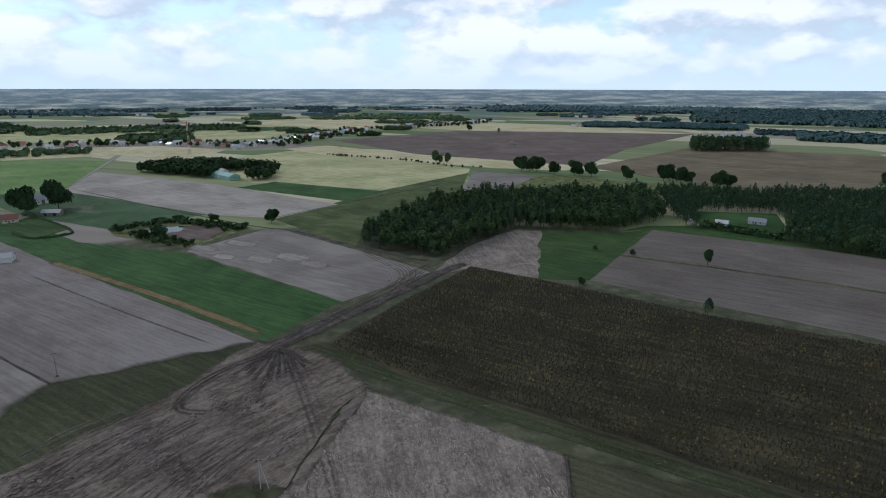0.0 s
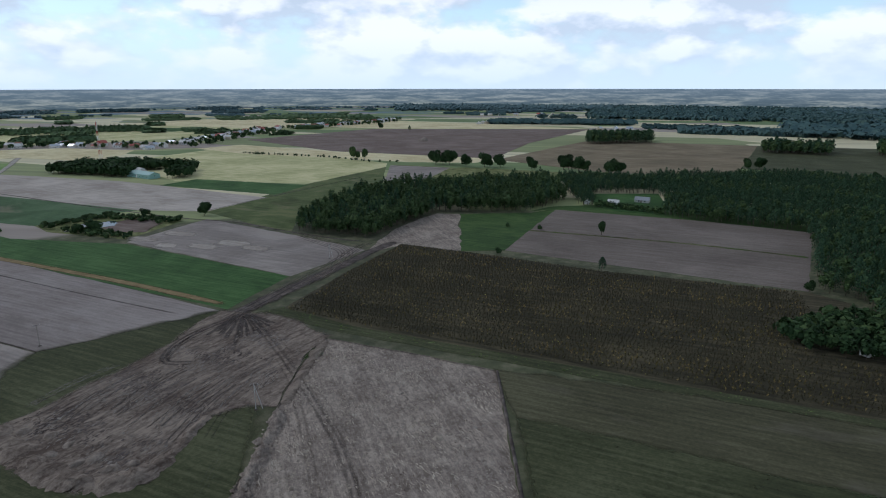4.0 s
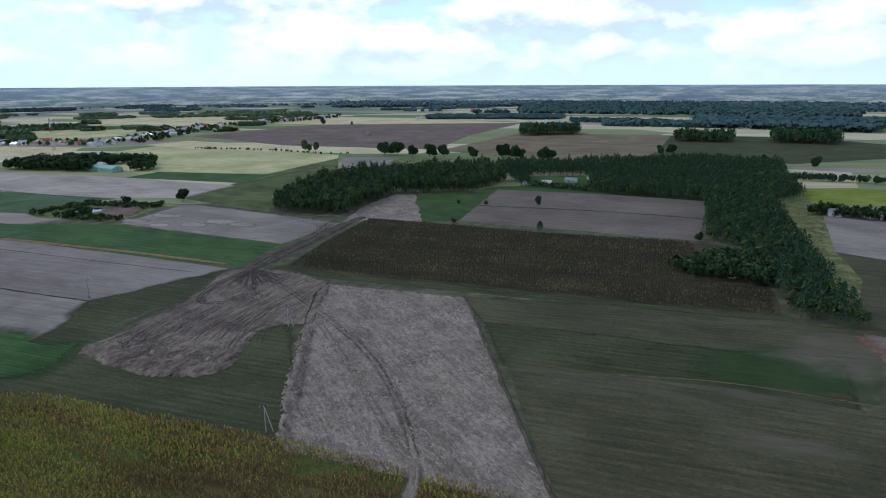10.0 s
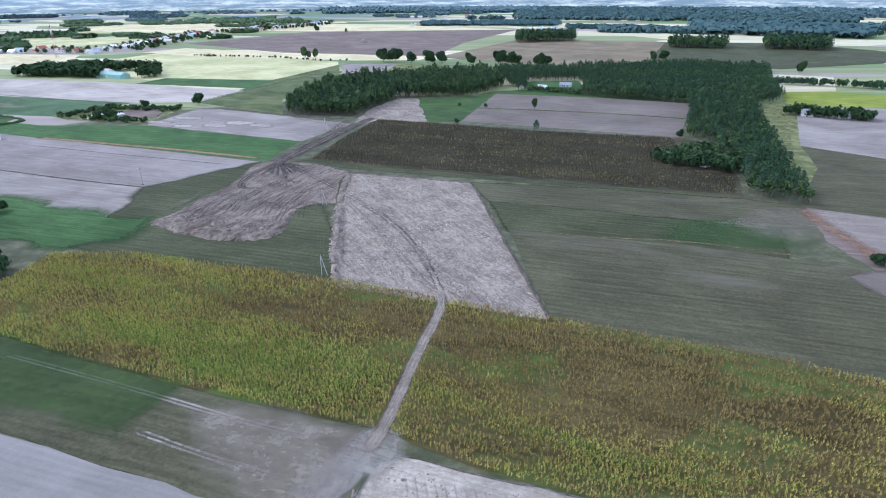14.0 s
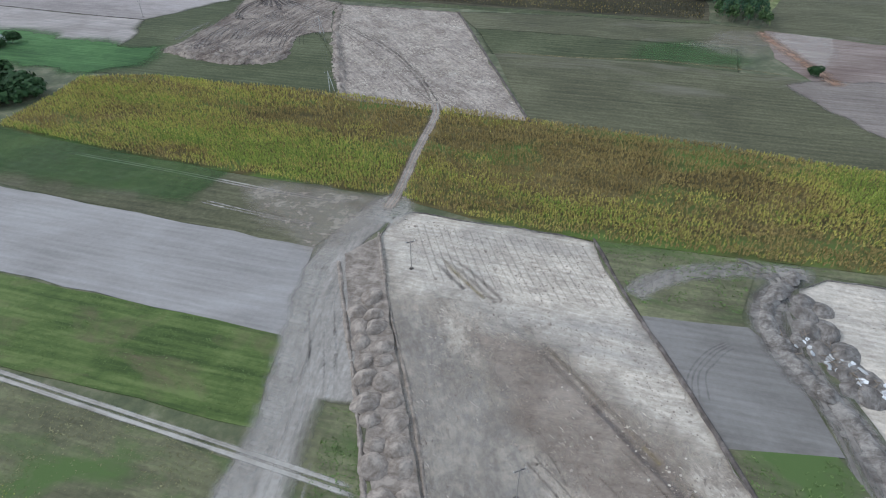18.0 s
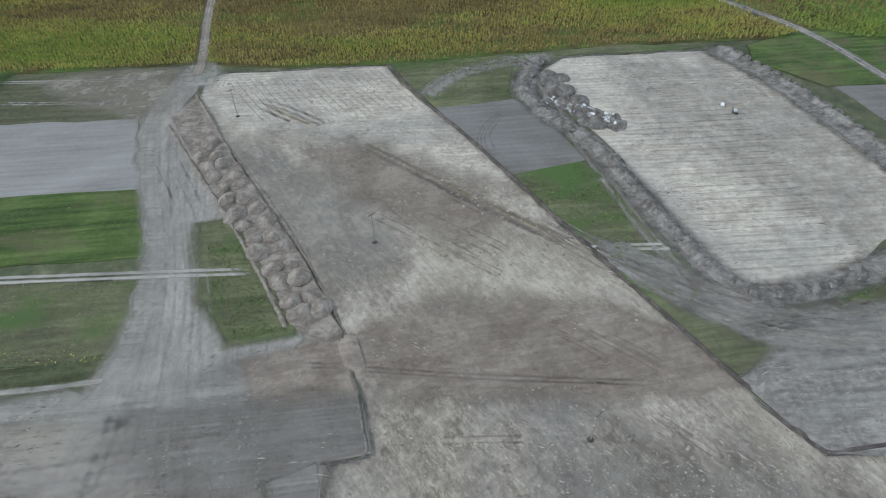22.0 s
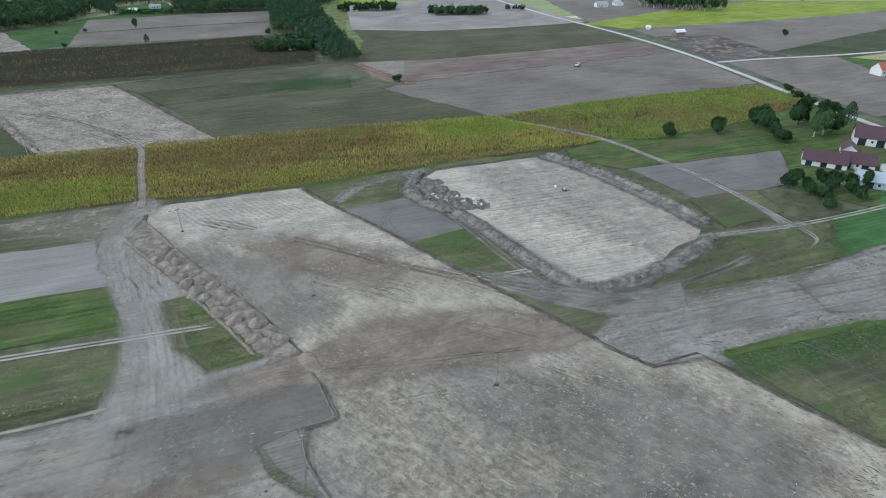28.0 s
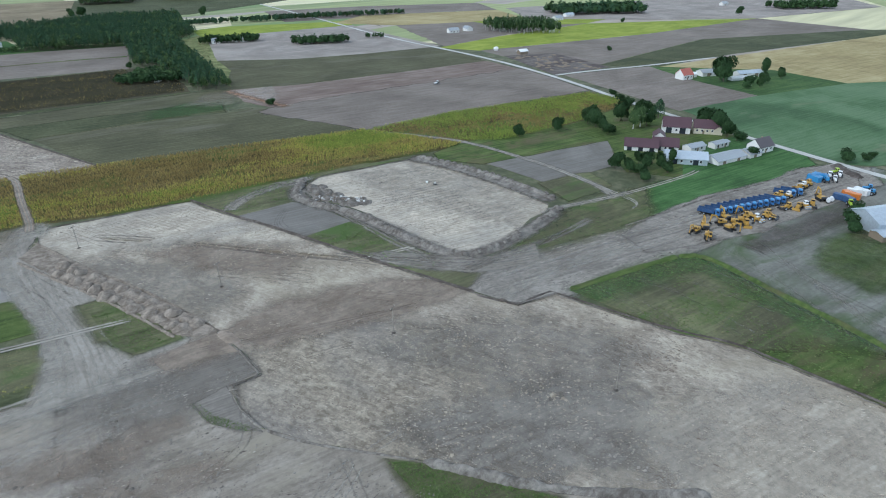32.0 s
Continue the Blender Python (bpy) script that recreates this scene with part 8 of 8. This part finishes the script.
# glasshouse by the tree belt
house(-243, 675, -42, 44, 13, 4.5, 2.6, "teal_sheet", "teal_sheet", "long teal-roofed greenhouse hall among trees", "greenhouse", 6, 1, False, "greenhouse", "paint_white", 2.0)
house(-252, 694, -42, 12, 9, 6.0, 2.4, "plaster_white", "rubble_white", "white boiler house beside the greenhouse", "boiler_house", 1, 1, True, "building")
tagged(part("pond", (lambda b: (fill(b, [ragged([(-213, 402), (-209, 440), (-199, 432), (-190, 436), (-185, 420), (-196, 408), (-204, 412)], 4, 0.8)], ground_z(-200, 420) + 0.05), b)[1])(bmesh.new()), "pond_water"),
       "small pond mirroring the sky", "pond", kind="structure")

# the villages: gabled houses along their lanes, with trees between
VILLAGE = random.Random(11)
for a, b, n in (((-500, 1090), (-330, 1030), 13), ((-345, 1010), (-250, 1200), 16), ((-285, 1190), (-180, 1440), 20), ((-180, 1430), (-80, 1540), 13), ((-80, 1530), (120, 1740), 22),
                ((-700, 1000), (-480, 1080), 11), ((320, 1560), (420, 1600), 6), ((560, 1290), (640, 1250), 5), ((-1000, 900), (-720, 1010), 9), ((420, 2000), (700, 2050), 8)):
    for i in range(n):
        k = (i + 0.5) / n
        x = a[0] + (b[0] - a[0]) * k + VILLAGE.uniform(-26, 26)
        y = a[1] + (b[1] - a[1]) * k + VILLAGE.uniform(-26, 26)
        w = VILLAGE.choice(["plaster_white", "plaster_white", "plaster_cream", "rubble_white"])
        rf = VILLAGE.choice(["roof_red", "roof_rust", "roof_grey", "sheet_metal", "sheet_metal", "rubble_white", "rubble_white"])
        colour = {"roof_red": "red", "roof_rust": "rust-brown", "roof_grey": "grey", "roof_dark": "dark", "sheet_metal": "pale metal", "rubble_white": "whitish"}[rf]
        house(x, y, VILLAGE.choice([0, 90]) + VILLAGE.uniform(-20, 20) + 60, VILLAGE.uniform(10, 16), VILLAGE.uniform(8, 10), VILLAGE.uniform(3.2, 5.5), VILLAGE.uniform(2.5, 4.5), w, rf,
              "%s village house with a %s roof" % ("cream" if w == "plaster_cream" else "white", colour), "house", 2, 1, True, group="village houses")
for poly, n in (([(-520, 1060), (-330, 1000), (-300, 1060), (-480, 1130)], 0), ([(-330, 1060), (-260, 1010), (-160, 1400), (-230, 1450)], 0), ([(-190, 1440), (-150, 1400), (140, 1700), (80, 1770)], 0),
                ([(-720, 980), (-500, 1040), (-520, 1110), (-760, 1040)], 0)):
    woodland("village_trees", poly, 17.0, 9.0, "garden trees between village houses", leaves=("leaves", "birch_leaves"), kinds=("round", "round"), width=0.4, leaf=0.4, n=40, seed=int(poly[0][1]), wander=0.6)


# power line
def power_pole(x, y, turn, frame_a=False):
    """A pole with cross-arm, insulators and a stay or second leg."""
    z = ground_z(x, y)
    top = empty("power_pole", x, y, z, turn)
    tagged(top, "pale concrete twin-legged power pole with a cross-arm" if frame_a else "weathered wooden power pole with a steel cross-arm", "power pole", "power line poles")
    part("shaft", rod_bm((0, 0, -0.3), (0, 0, 9.0), 0.14, 0.09, 8), "concrete" if frame_a else "pole_wood", top)
    if frame_a:
        part("second_leg", rod_bm((2.1, 0.3, -0.3), (0.1, 0, 8.4), 0.15, 0.11, 8), "concrete", top)
        part("brace", rod_bm((1.1, 0.15, 3.9), (0, 0, 3.9), 0.06), "pole_wood", top)
    part("cross_arm", box_bm(2.4, 0.14, 0.14, 0, 0, 8.5, bevel=0.02), "steel_dark", top)
    for i in (-1.1, 0.0, 1.1):
        bm = rod_bm((i, 0, 8.62), (i, 0, 8.95), 0.07, 0.05, 8)
        part("insulator", bm, "rubble_white", top)
    part("foot_mound", rod_bm((0, 0, -0.2), (0, 0, 0.28), 0.9, 0.3, 9), "rut_soil", top)
    return top


POLES = [(-28.4, 307.4, True), (-46.4, 134.4, True), (-54.2, 54.2, True), (-52.9, -70.3, False), (-52.6, -138.8, False), (-52.2, -203.2, False), (-50.9, -266.1, False)]
for x, y, a in POLES:
    power_pole(x, y, 4, a)
power_pole(-136.9, 197.1, 40)
for i in (-1.1, 0.0, 1.1):
    for (x0, y0, _), (x1, y1, _) in zip(POLES, POLES[1:]):
        n = 14
        k = np.arange(n + 1) / n
        c = np.c_[x0 + (x1 - x0) * k + i, y0 + (y1 - y0) * k, 8.95 - 6.4 * k * (1 - k)]
        v = np.concatenate([c + 0.012 * np.array(q) for q in ((1, 0, 0), (0, 0, 1), (-1, 0, 0), (0, 0, -1))])
        f = [(j * (n + 1) + s, (j + 1) % 4 * (n + 1) + s, (j + 1) % 4 * (n + 1) + s + 1, j * (n + 1) + s + 1) for j in range(4) for s in range(n)]
        tagged(part_mesh("power_cable", soup("power_cable", v, f), "steel_dark"), "thin sagging power cable between poles", "cable", "power cables")


def lattice_mast(x, y, high):
    """A tapering three-legged lattice mast in red and white bands."""
    top = empty("radio_mast", x, y, ground_z(x, y))
    tagged(top, "tall red and white lattice radio mast", "radio mast")
    n = 9

    def leg(i, k):
        a, r = i * 2.0944, 2.6 * (1 - k) + 0.5 * k
        return Vector((math.cos(a) * r, math.sin(a) * r, high * k))
    for s in range(n):
        bm = bmesh.new()
        k0, k1 = s / n, (s + 1) / n
        for i in range(3):
            add_rod(bm, leg(i, k0), leg(i, k1), 0.16, None, 5)
            add_rod(bm, leg(i, k0), leg((i + 1) % 3, k1), 0.08, None, 4)
            add_rod(bm, leg(i, k1), leg((i + 1) % 3, k1), 0.08, None, 4)
        part("section", bm, "paint_red" if s % 2 == 0 else "paint_white", top)
    for k in (0.9, 0.95, 0.99):
        part("antenna", rod_bm((0.9, 0, high * k - 1.2), (0.9, 0, high * k + 1.2), 0.35, None, 8), "paint_white", top)


lattice_mast(-334.8, 809, 54)


# machines
def wheel(parent, x, y, r, w, side=1):
    bm = bmesh.new()
    bmesh.ops.create_cone(bm, cap_ends=True, segments=14, radius1=r, radius2=r, depth=w, matrix=Matrix.Translation((x, y, r)) @ Matrix.Rotation(radians(90), 4, "X"))
    es = [e for e in bm.edges if len(e.link_faces) == 2 and any(len(f.verts) > 4 for f in e.link_faces)]
    bmesh.ops.bevel(bm, geom=es, offset=r * 0.12, segments=1, affect="EDGES")
    t = part("wheel", bm, "rubber", parent)
    bm = bmesh.new()
    bmesh.ops.create_cone(bm, cap_ends=True, segments=10, radius1=r * 0.5, radius2=r * 0.5, depth=w + 0.04, matrix=Matrix.Translation((x, y, r)) @ Matrix.Rotation(radians(90), 4, "X"))
    part("rim", bm, "sheet_metal", t)


def cab(parent, x, sx, sy, z, sz, paint, name="cab"):
    bm = bmesh.new()
    add_prism(bm, [(x - sx / 2, z), (x + sx / 2, z), (x + sx / 2 * 0.96, z + sz * 0.5), (x + sx / 2 * 0.78, z + sz), (x - sx / 2, z + sz)], -sy / 2, sy / 2)
    bmesh.ops.bevel(bm, geom=list(bm.edges), offset=0.06, segments=1, affect="EDGES")
    c = part(name, bm, paint, parent)
    part("windscreen", box_bm(0.06, sy * 0.84, sz * 0.36, x + sx / 2 * 0.92, 0, z + sz * 0.52), "glass_dark", c)
    for s in (-1, 1):
        part("side_window", box_bm(sx * 0.5, 0.05, sz * 0.34, x + 0.05, s * (sy / 2), z + sz * 0.52), "glass_dark", c)
    return c


def dump_truck():
    """A three-axle tipper: chassis, cab, tipping body with ribs, wheels, lamps."""
    top = empty("dump_truck", 0, 0, 0)
    tagged(top, "blue three-axle tipper truck parked in a row", "truck", "row of blue tippers")
    part("chassis", box_bm(8.2, 0.9, 0.3, -0.2, 0, 0.75, bevel=0.03), "steel_dark", top)
    cab(top, 3.3, 1.9, 2.4, 0.75, 2.1, "paint_cab")
    part("roof_hood", box_bm(1.2, 2.0, 0.25, 3.0, 0, 2.85, bevel=0.08), "paint_lightblue", top)
    bm = bmesh.new()
    L0, L1, w, h0, h1 = -4.5, 2.1, 1.25, 1.15, 2.55
    for s in (-1, 1):
        add_box(bm, L1 - L0, 0.1, h1 - h0, (L0 + L1) / 2, s * (w - 0.05), h0)
    add_box(bm, 0.12, 2 * w, h1 - h0 + 0.25, L1 - 0.06, 0, h0)
    add_box(bm, 0.10, 2 * w, h1 - h0 - 0.1, L0 + 0.05, 0, h0)
    body = part("tipping_body", bm, "paint_blue", top)
    for i in range(5):
        for s in (-1, 1):
            part("rib", box_bm(0.12, 0.08, h1 - h0 - 0.1, L0 + 0.7 + i * 1.25, s * (w + 0.04), h0 + 0.05), "paint_blue", body)
    part("bed", box_bm(L1 - L0 - 0.16, 2 * w - 0.2, 0.5, (L0 + L1) / 2, 0, h0), "steel_dark", body, "worn dark steel bed")
    part("cab_guard", box_bm(0.7, 2.3, 0.08, 2.2, 0, h1 + 0.24), "paint_blue", body)
    for x in (2.9, -1.8, -3.2):
        for s in (-1, 1):
            wheel(top, x, s * 1.05, 0.52, 0.4)
    part("bumper", box_bm(0.2, 2.4, 0.4, 4.3, 0, 0.5, bevel=0.04), "steel_dark", top)
    for s in (-1, 1):
        part("headlight", box_bm(0.06, 0.35, 0.2, 4.42, s * 0.95, 0.72), "paint_white", top)
    return top


def excavator(arm=0):
    """A tracked digger: tracks, slewing house, cab, counterweight, boom, stick, bucket."""
    top = empty("excavator", 0, 0, 0)
    tagged(top, "yellow tracked excavator with folded boom", "excavator", "parked excavators")
    for s in (-1, 1):
        bm = bmesh.new()
        add_prism(bm, [(-1.9, 0.25), (-1.6, 0), (1.6, 0), (1.9, 0.25), (1.9, 0.6), (1.6, 0.85), (-1.6, 0.85), (-1.9, 0.6)], s * 1.1 - 0.3, s * 1.1 + 0.3)
        part("track", bm, "rubber", top)
    part("turntable", rod_bm((0, 0, 0.7), (0, 0, 1.15), 0.9, None, 14), "steel_dark", top)
    part("engine_house", box_bm(2.4, 2.5, 1.0, -0.7, 0, 1.1, bevel=0.12), "paint_yellow", top)
    part("counterweight", box_bm(0.7, 2.5, 1.15, -2.05, 0, 1.05, bevel=0.18), "steel_dark", top)
    cab(top, 0.75, 1.5, 1.0, 1.15, 1.75, "paint_yellow")
    for o in top.children:
        if o.name.startswith("cab"):
            o.location.y = 0.75
    lift = (2.2, 2.9, 1.6)[arm % 3]
    bm = bmesh.new()
    add_prism(bm, [(0.5, 1.4), (2.2, 3.4 + lift * 0.3), (4.2, 3.2 + lift * 0.45), (4.2, 2.8 + lift * 0.45), (2.4, 2.9 + lift * 0.3), (0.9, 1.3)], -0.55, -0.15)
    part("boom", bm, "paint_yellow", top)
    tip = (4.2, 3.0 + lift * 0.45)
    bm = bmesh.new()
    add_prism(bm, [(tip[0] - 0.4, tip[1] + 0.45), (tip[0] + 0.1, tip[1] + 0.4), (tip[0] + 0.35, 1.2), (tip[0] + 0.1, 1.1)], -0.5, -0.2)
    part("stick", bm, "paint_yellow", top)
    bm = bmesh.new()
    add_prism(bm, [(tip[0] + 0.3, 1.2), (tip[0] + 0.2, 0.5), (tip[0] - 0.5, 0.15), (tip[0] - 0.7, 0.5), (tip[0] - 0.2, 0.9)], -0.85, 0.15)
    part("bucket", bm, "steel_dark", top)
    part("ram", rod_bm((1.0, -0.35, 1.6), (2.6, -0.35, 3.2 + lift * 0.3), 0.09), "sheet_metal", top)
    return top


def dozer(kind=0):
    """A small earth mover: hull, cab, blade or drum, tracks or wheels."""
    names = ("bulldozer", "road_roller", "wheel_loader")
    top = empty(names[kind], 0, 0, 0)
    tagged(top, ("yellow bulldozer with a wide blade", "yellow road roller with a steel drum", "yellow wheel loader with a raised bucket")[kind], names[kind].replace("_", " "), "parked earth movers")
    part("hull", box_bm(3.0, 1.5, 1.1, -0.4, 0, 0.7, bevel=0.12), "paint_yellow", top)
    cab(top, -0.3, 1.5, 1.4, 1.6, 1.5, "paint_white" if kind == 1 else "paint_yellow")
    if kind == 0:
        for s in (-1, 1):
            bm = bmesh.new()
            add_prism(bm, [(-1.7, 0.25), (-1.4, 0), (1.3, 0), (1.6, 0.25), (1.6, 0.6), (1.3, 0.85), (-1.4, 0.95), (-1.7, 0.6)], s * 1.0 - 0.28, s * 1.0 + 0.28)
            part("track", bm, "rubber", top)
        part("blade", box_bm(0.2, 3.2, 1.1, 2.3, 0, 0.1, bevel=0.05), "paint_yellow", top)
        part("push_arm", box_bm(1.4, 2.3, 0.2, 1.5, 0, 0.45), "steel_dark", top)
    else:
        for s in (-1, 1):
            wheel(top, -1.2, s * 0.95, 0.72, 0.5)
            if kind == 2:
                wheel(top, 1.5, s * 0.95, 0.72, 0.5)
        if kind == 1:
            bm = bmesh.new()
            bmesh.ops.create_cone(bm, cap_ends=True, segments=18, radius1=0.75, radius2=0.75, depth=2.1, matrix=Matrix.Translation((2.0, 0, 0.75)) @ Matrix.Rotation(radians(90), 4, "X"))
            part("drum", bm, "sheet_metal", top)
            part("drum_frame", box_bm(2.0, 2.3, 0.25, 1.8, 0, 1.0, bevel=0.05), "paint_yellow", top)
        else:
            part("lift_arm", box_bm(2.2, 0.9, 0.25, 2.2, 0, 1.3, bevel=0.05), "paint_yellow", top)
            part("bucket", box_bm(0.9, 2.4, 0.8, 3.5, 0, 0.6, bevel=0.15), "steel_dark", top)
    return top


def tractor(paint, label):
    top = empty("tractor", 0, 0, 0)
    tagged(top, label, "tractor")
    part("bonnet", box_bm(2.0, 0.9, 0.9, 1.3, 0, 0.8, bevel=0.12), paint, top)
    cab(top, -0.4, 1.5, 1.5, 1.1, 1.7, paint)
    for s in (-1, 1):
        wheel(top, -0.8, s * 0.95, 0.88, 0.5)
        wheel(top, 1.8, s * 0.8, 0.55, 0.35)
    part("exhaust", rod_bm((1.2, 0.3, 1.6), (1.2, 0.3, 2.6), 0.06), "steel_dark", top)
    return top


def container(paint, label):
    top = empty("container", 0, 0, 0)
    tagged(top, label, "container", "site containers")
    part("body", box_bm(6.0, 2.4, 2.5, 0, 0, 0.1, bevel=0.04), paint, top)
    for s in (-1, 1):
        for i in range(7):
            part("rib", box_bm(0.18, 0.06, 2.2, -2.6 + i * 0.87, s * 1.22, 0.25), paint, top)
    part("door", box_bm(0.06, 2.1, 2.2, 3.02, 0, 0.22), paint, top)
    part("skid", box_bm(5.8, 2.0, 0.12, 0, 0, 0.0), "steel_dark", top)
    return top


YARD = random.Random(21)


def park(first, made, places):
    for i, (x, y, turn) in enumerate(places):
        if first.name.split(".")[0] != "dump_truck":
            x, y, turn = x + YARD.uniform(-0.4, 0.4), y + YARD.uniform(-0.4, 0.4), turn + YARD.uniform(-35, 35)
        m = pose(x, y, ground_z(x, y) + 0.01, 0, 0, turn)
        if i == 0:
            first.matrix_basis = m
        else:
            copy_thing(first, m)


park(dump_truck(), None, [(73.2 + 2.32 * i, -279.4 - 2.2 * i, -97 + ((i * 7) % 5 - 2)) for i in range(12)])
park(dump_truck(), None, [(108.6, -307.6, -97), (111.6, -310.4, -95)])
park(excavator(0), None, [(53.5, -276.0, 150), (64.8, -284.0, 100), (70.5, -285.6, 40)])
park(excavator(1), None, [(50.0, -280.2, 190), (60.5, -287.4, 215), (109.1, -321.3, 60), (76.0, -293.6, 80)])
park(excavator(2), None, [(57.8, -278.4, 30), (66.6, -288.6, 150), (70.6, -291.4, 250)])
park(dozer(0), None, [(67.2, -293.6, 200), (93.6, -312.1, 160), (102.8, -303.4, 40), (118.0, -313.6, 60)])
park(dozer(1), None, [(73.8, -297.4, 220), (96.6, -315.2, 190), (106.6, -308.6, 30), (122.4, -315.6, 20)])
park(dozer(2), None, [(78.4, -300.6, 250), (81.4, -301.6, 240), (100.2, -317.4, 170), (91.6, -308.2, 130), (126.4, -317.6, 70), (104.8, -306.0, 200)])
park(tractor("paint_lime", "lime-green tractor with a cab"), None, [(106.6, -331.7, 200), (148.6, -330.2, 120)])
park(tractor("paint_white", "white tractor with a cab"), None, [(142.2, -327.0, 210), (136.6, -329.2, 190), (144.6, -331.8, 150)])
park(tractor("paint_lightblue", "light-blue tractor with a cab"), None, [(124.2, -341.6, 20), (130.2, -341.4, 70), (133.8, -325.2, 30)])
park(container("paint_blue", "blue steel site container"), None, [(110.8, -331.2, 68)])
park(container("paint_orange", "orange steel site container"), None, [(116.4, -334.0, 68)])
park(container("paint_white", "white steel site container"), None, [(123.6, -337.6, 68)])
park(container("paint_lightblue", "light-blue steel site container"), None, [(134.2, -320.4, 66), (138.2, -322.6, 66)])
park(tractor("paint_white", "small white tractor working the field"), None, [(255, -70, 150)])
park(container("paint_blue", "blue steel site container"), None, [(113.0, -329.5, 68)])
park(container("paint_orange", "orange steel site container"), None, [(117.5, -332.5, 68)])
park(container("paint_white", "white steel site container"), None, [(122.0, -335.5, 68)])
park(container("paint_lightblue", "light-blue steel site container"), None, [(134.5, -320.5, 66), (138.0, -323.0, 66)])


# odds and ends
def tank(x, y):
    top = empty("fuel_tank", x, y, ground_z(x, y))
    tagged(top, "small white fuel tank on legs", "tank")
    bm = bmesh.new()
    bmesh.ops.create_cone(bm, cap_ends=True, segments=14, radius1=0.8, radius2=0.8, depth=2.4, matrix=Matrix.Translation((0, 0, 1.3)) @ Matrix.Rotation(radians(90), 4, "Y"))
    part("drum", bm, "paint_white", top)
    for s in (-0.8, 0.8):
        part("leg", box_bm(0.2, 1.2, 0.7, s, 0, 0.0), "steel_dark", top)


tank(108.9, -325.5)
tank(106.8, -324.0)
ru = random.Random(8)
SLABS = []
for i in range(4):
    bm = bmesh.new()
    out = [(math.cos(k * 1.05) * ru.uniform(0.7, 1.3), math.sin(k * 1.05) * ru.uniform(0.5, 1.1)) for k in range(6)]
    add_prism(bm, out, -0.14, 0.14)
    bmesh.ops.transform(bm, matrix=Matrix.Rotation(radians(90), 4, "X"), verts=bm.verts)
    me = bpy.data.meshes.new("rubble_slab")
    bm.to_mesh(me)
    bm.free()
    me.materials.append(MATS["rubble_white" if i < 1 else "concrete"])
    SLABS.append(me)
for i in range(34):
    k = ru.random()
    x, y = 21 + 8 * k + ru.uniform(-2.5, 2.5), -123 - 21 * k + ru.uniform(-2.5, 2.5)
    ob = new("rubble_slab", SLABS[i % 4])
    ob.matrix_basis = pose(x, y, 0.55 + ru.uniform(-0.25, 0.25), ru.uniform(-35, 35), ru.uniform(-35, 35), ru.uniform(0, 360))
    s = ru.uniform(0.45, 1.15)
    ob.scale = (s, s, s)
    tagged(ob, "broken slab of pale concrete on a rubble mound", "rubble", "broken concrete")
for i in range(22):
    k = ru.random()
    x, y, a = 21 + 8 * k + ru.uniform(-3, 3), -120 - 24 * k + ru.uniform(-2, 2), ru.random() * 6.28
    l = ru.uniform(1.5, 4.0)
    bm = bmesh.new()
    add_rod(bm, (0, 0, 0), (math.cos(a) * l, math.sin(a) * l, ru.uniform(0.2, 1.0)), 0.12, 0.05, 5)
    add_rod(bm, (math.cos(a) * l * 0.5, math.sin(a) * l * 0.5, 0.25), (math.cos(a + 0.7) * l * 0.9, math.sin(a + 0.7) * l * 0.9, 0.9), 0.06, 0.03, 5)
    ob = tagged(part("branch", bm, "timber"), "grey broken branch on the rubble mound", "branch", "broken branches")
    ob.matrix_basis = pose(x, y, 0.55)


def pump(x, y):
    top = empty("pump_trailer", x, y, ground_z(x, y), 40)
    tagged(top, "small grey pump trailer on the excavation floor", "trailer")
    part("bed", box_bm(2.2, 1.2, 0.2, 0, 0, 0.5, bevel=0.03), "steel_dark", top)
    part("motor", box_bm(1.2, 0.9, 0.7, -0.2, 0, 0.7, bevel=0.08), "concrete", top)
    for s in (-1, 1):
        wheel(top, 0, s * 0.7, 0.35, 0.2)
    part("drawbar", rod_bm((1.0, 0, 0.55), (2.3, 0, 0.4), 0.06), "steel_dark", top)


pump(59.7, -162.4)
bm = box_bm(1.6, 1.1, 0.8, bevel=0.25)
ob = tagged(part("white_sack", bm, "rubble_white"), "bulging white bulk sack on bare soil", "sack")
ob.matrix_basis = pose(60.5, -157.9, ground_z(60.5, -157.9), 0, 0, 30)
for i in range(60):
    k, q = ru.random(), ru.random()
    x = 398 + (328 - 398) * k + (34 * q)
    y = -73 + (-143 + 73) * k - 38 * q
    if not inside([(398, -73), (432, -113), (380, -178), (328, -143)], x, y):
        continue
    ob = new("brush_mound", HEAPS[i % 6].copy())
    ob.data.materials.clear()
    ob.data.materials.append(MATS["timber"])
    ob.matrix_basis = pose(x, y, ground_z(x, y), 0, 0, i * 50)
    ob.scale = (0.9, 0.55, 0.45)
    tagged(ob, "low heap of grey-brown brushwood", "brushwood", "brushwood heaps")
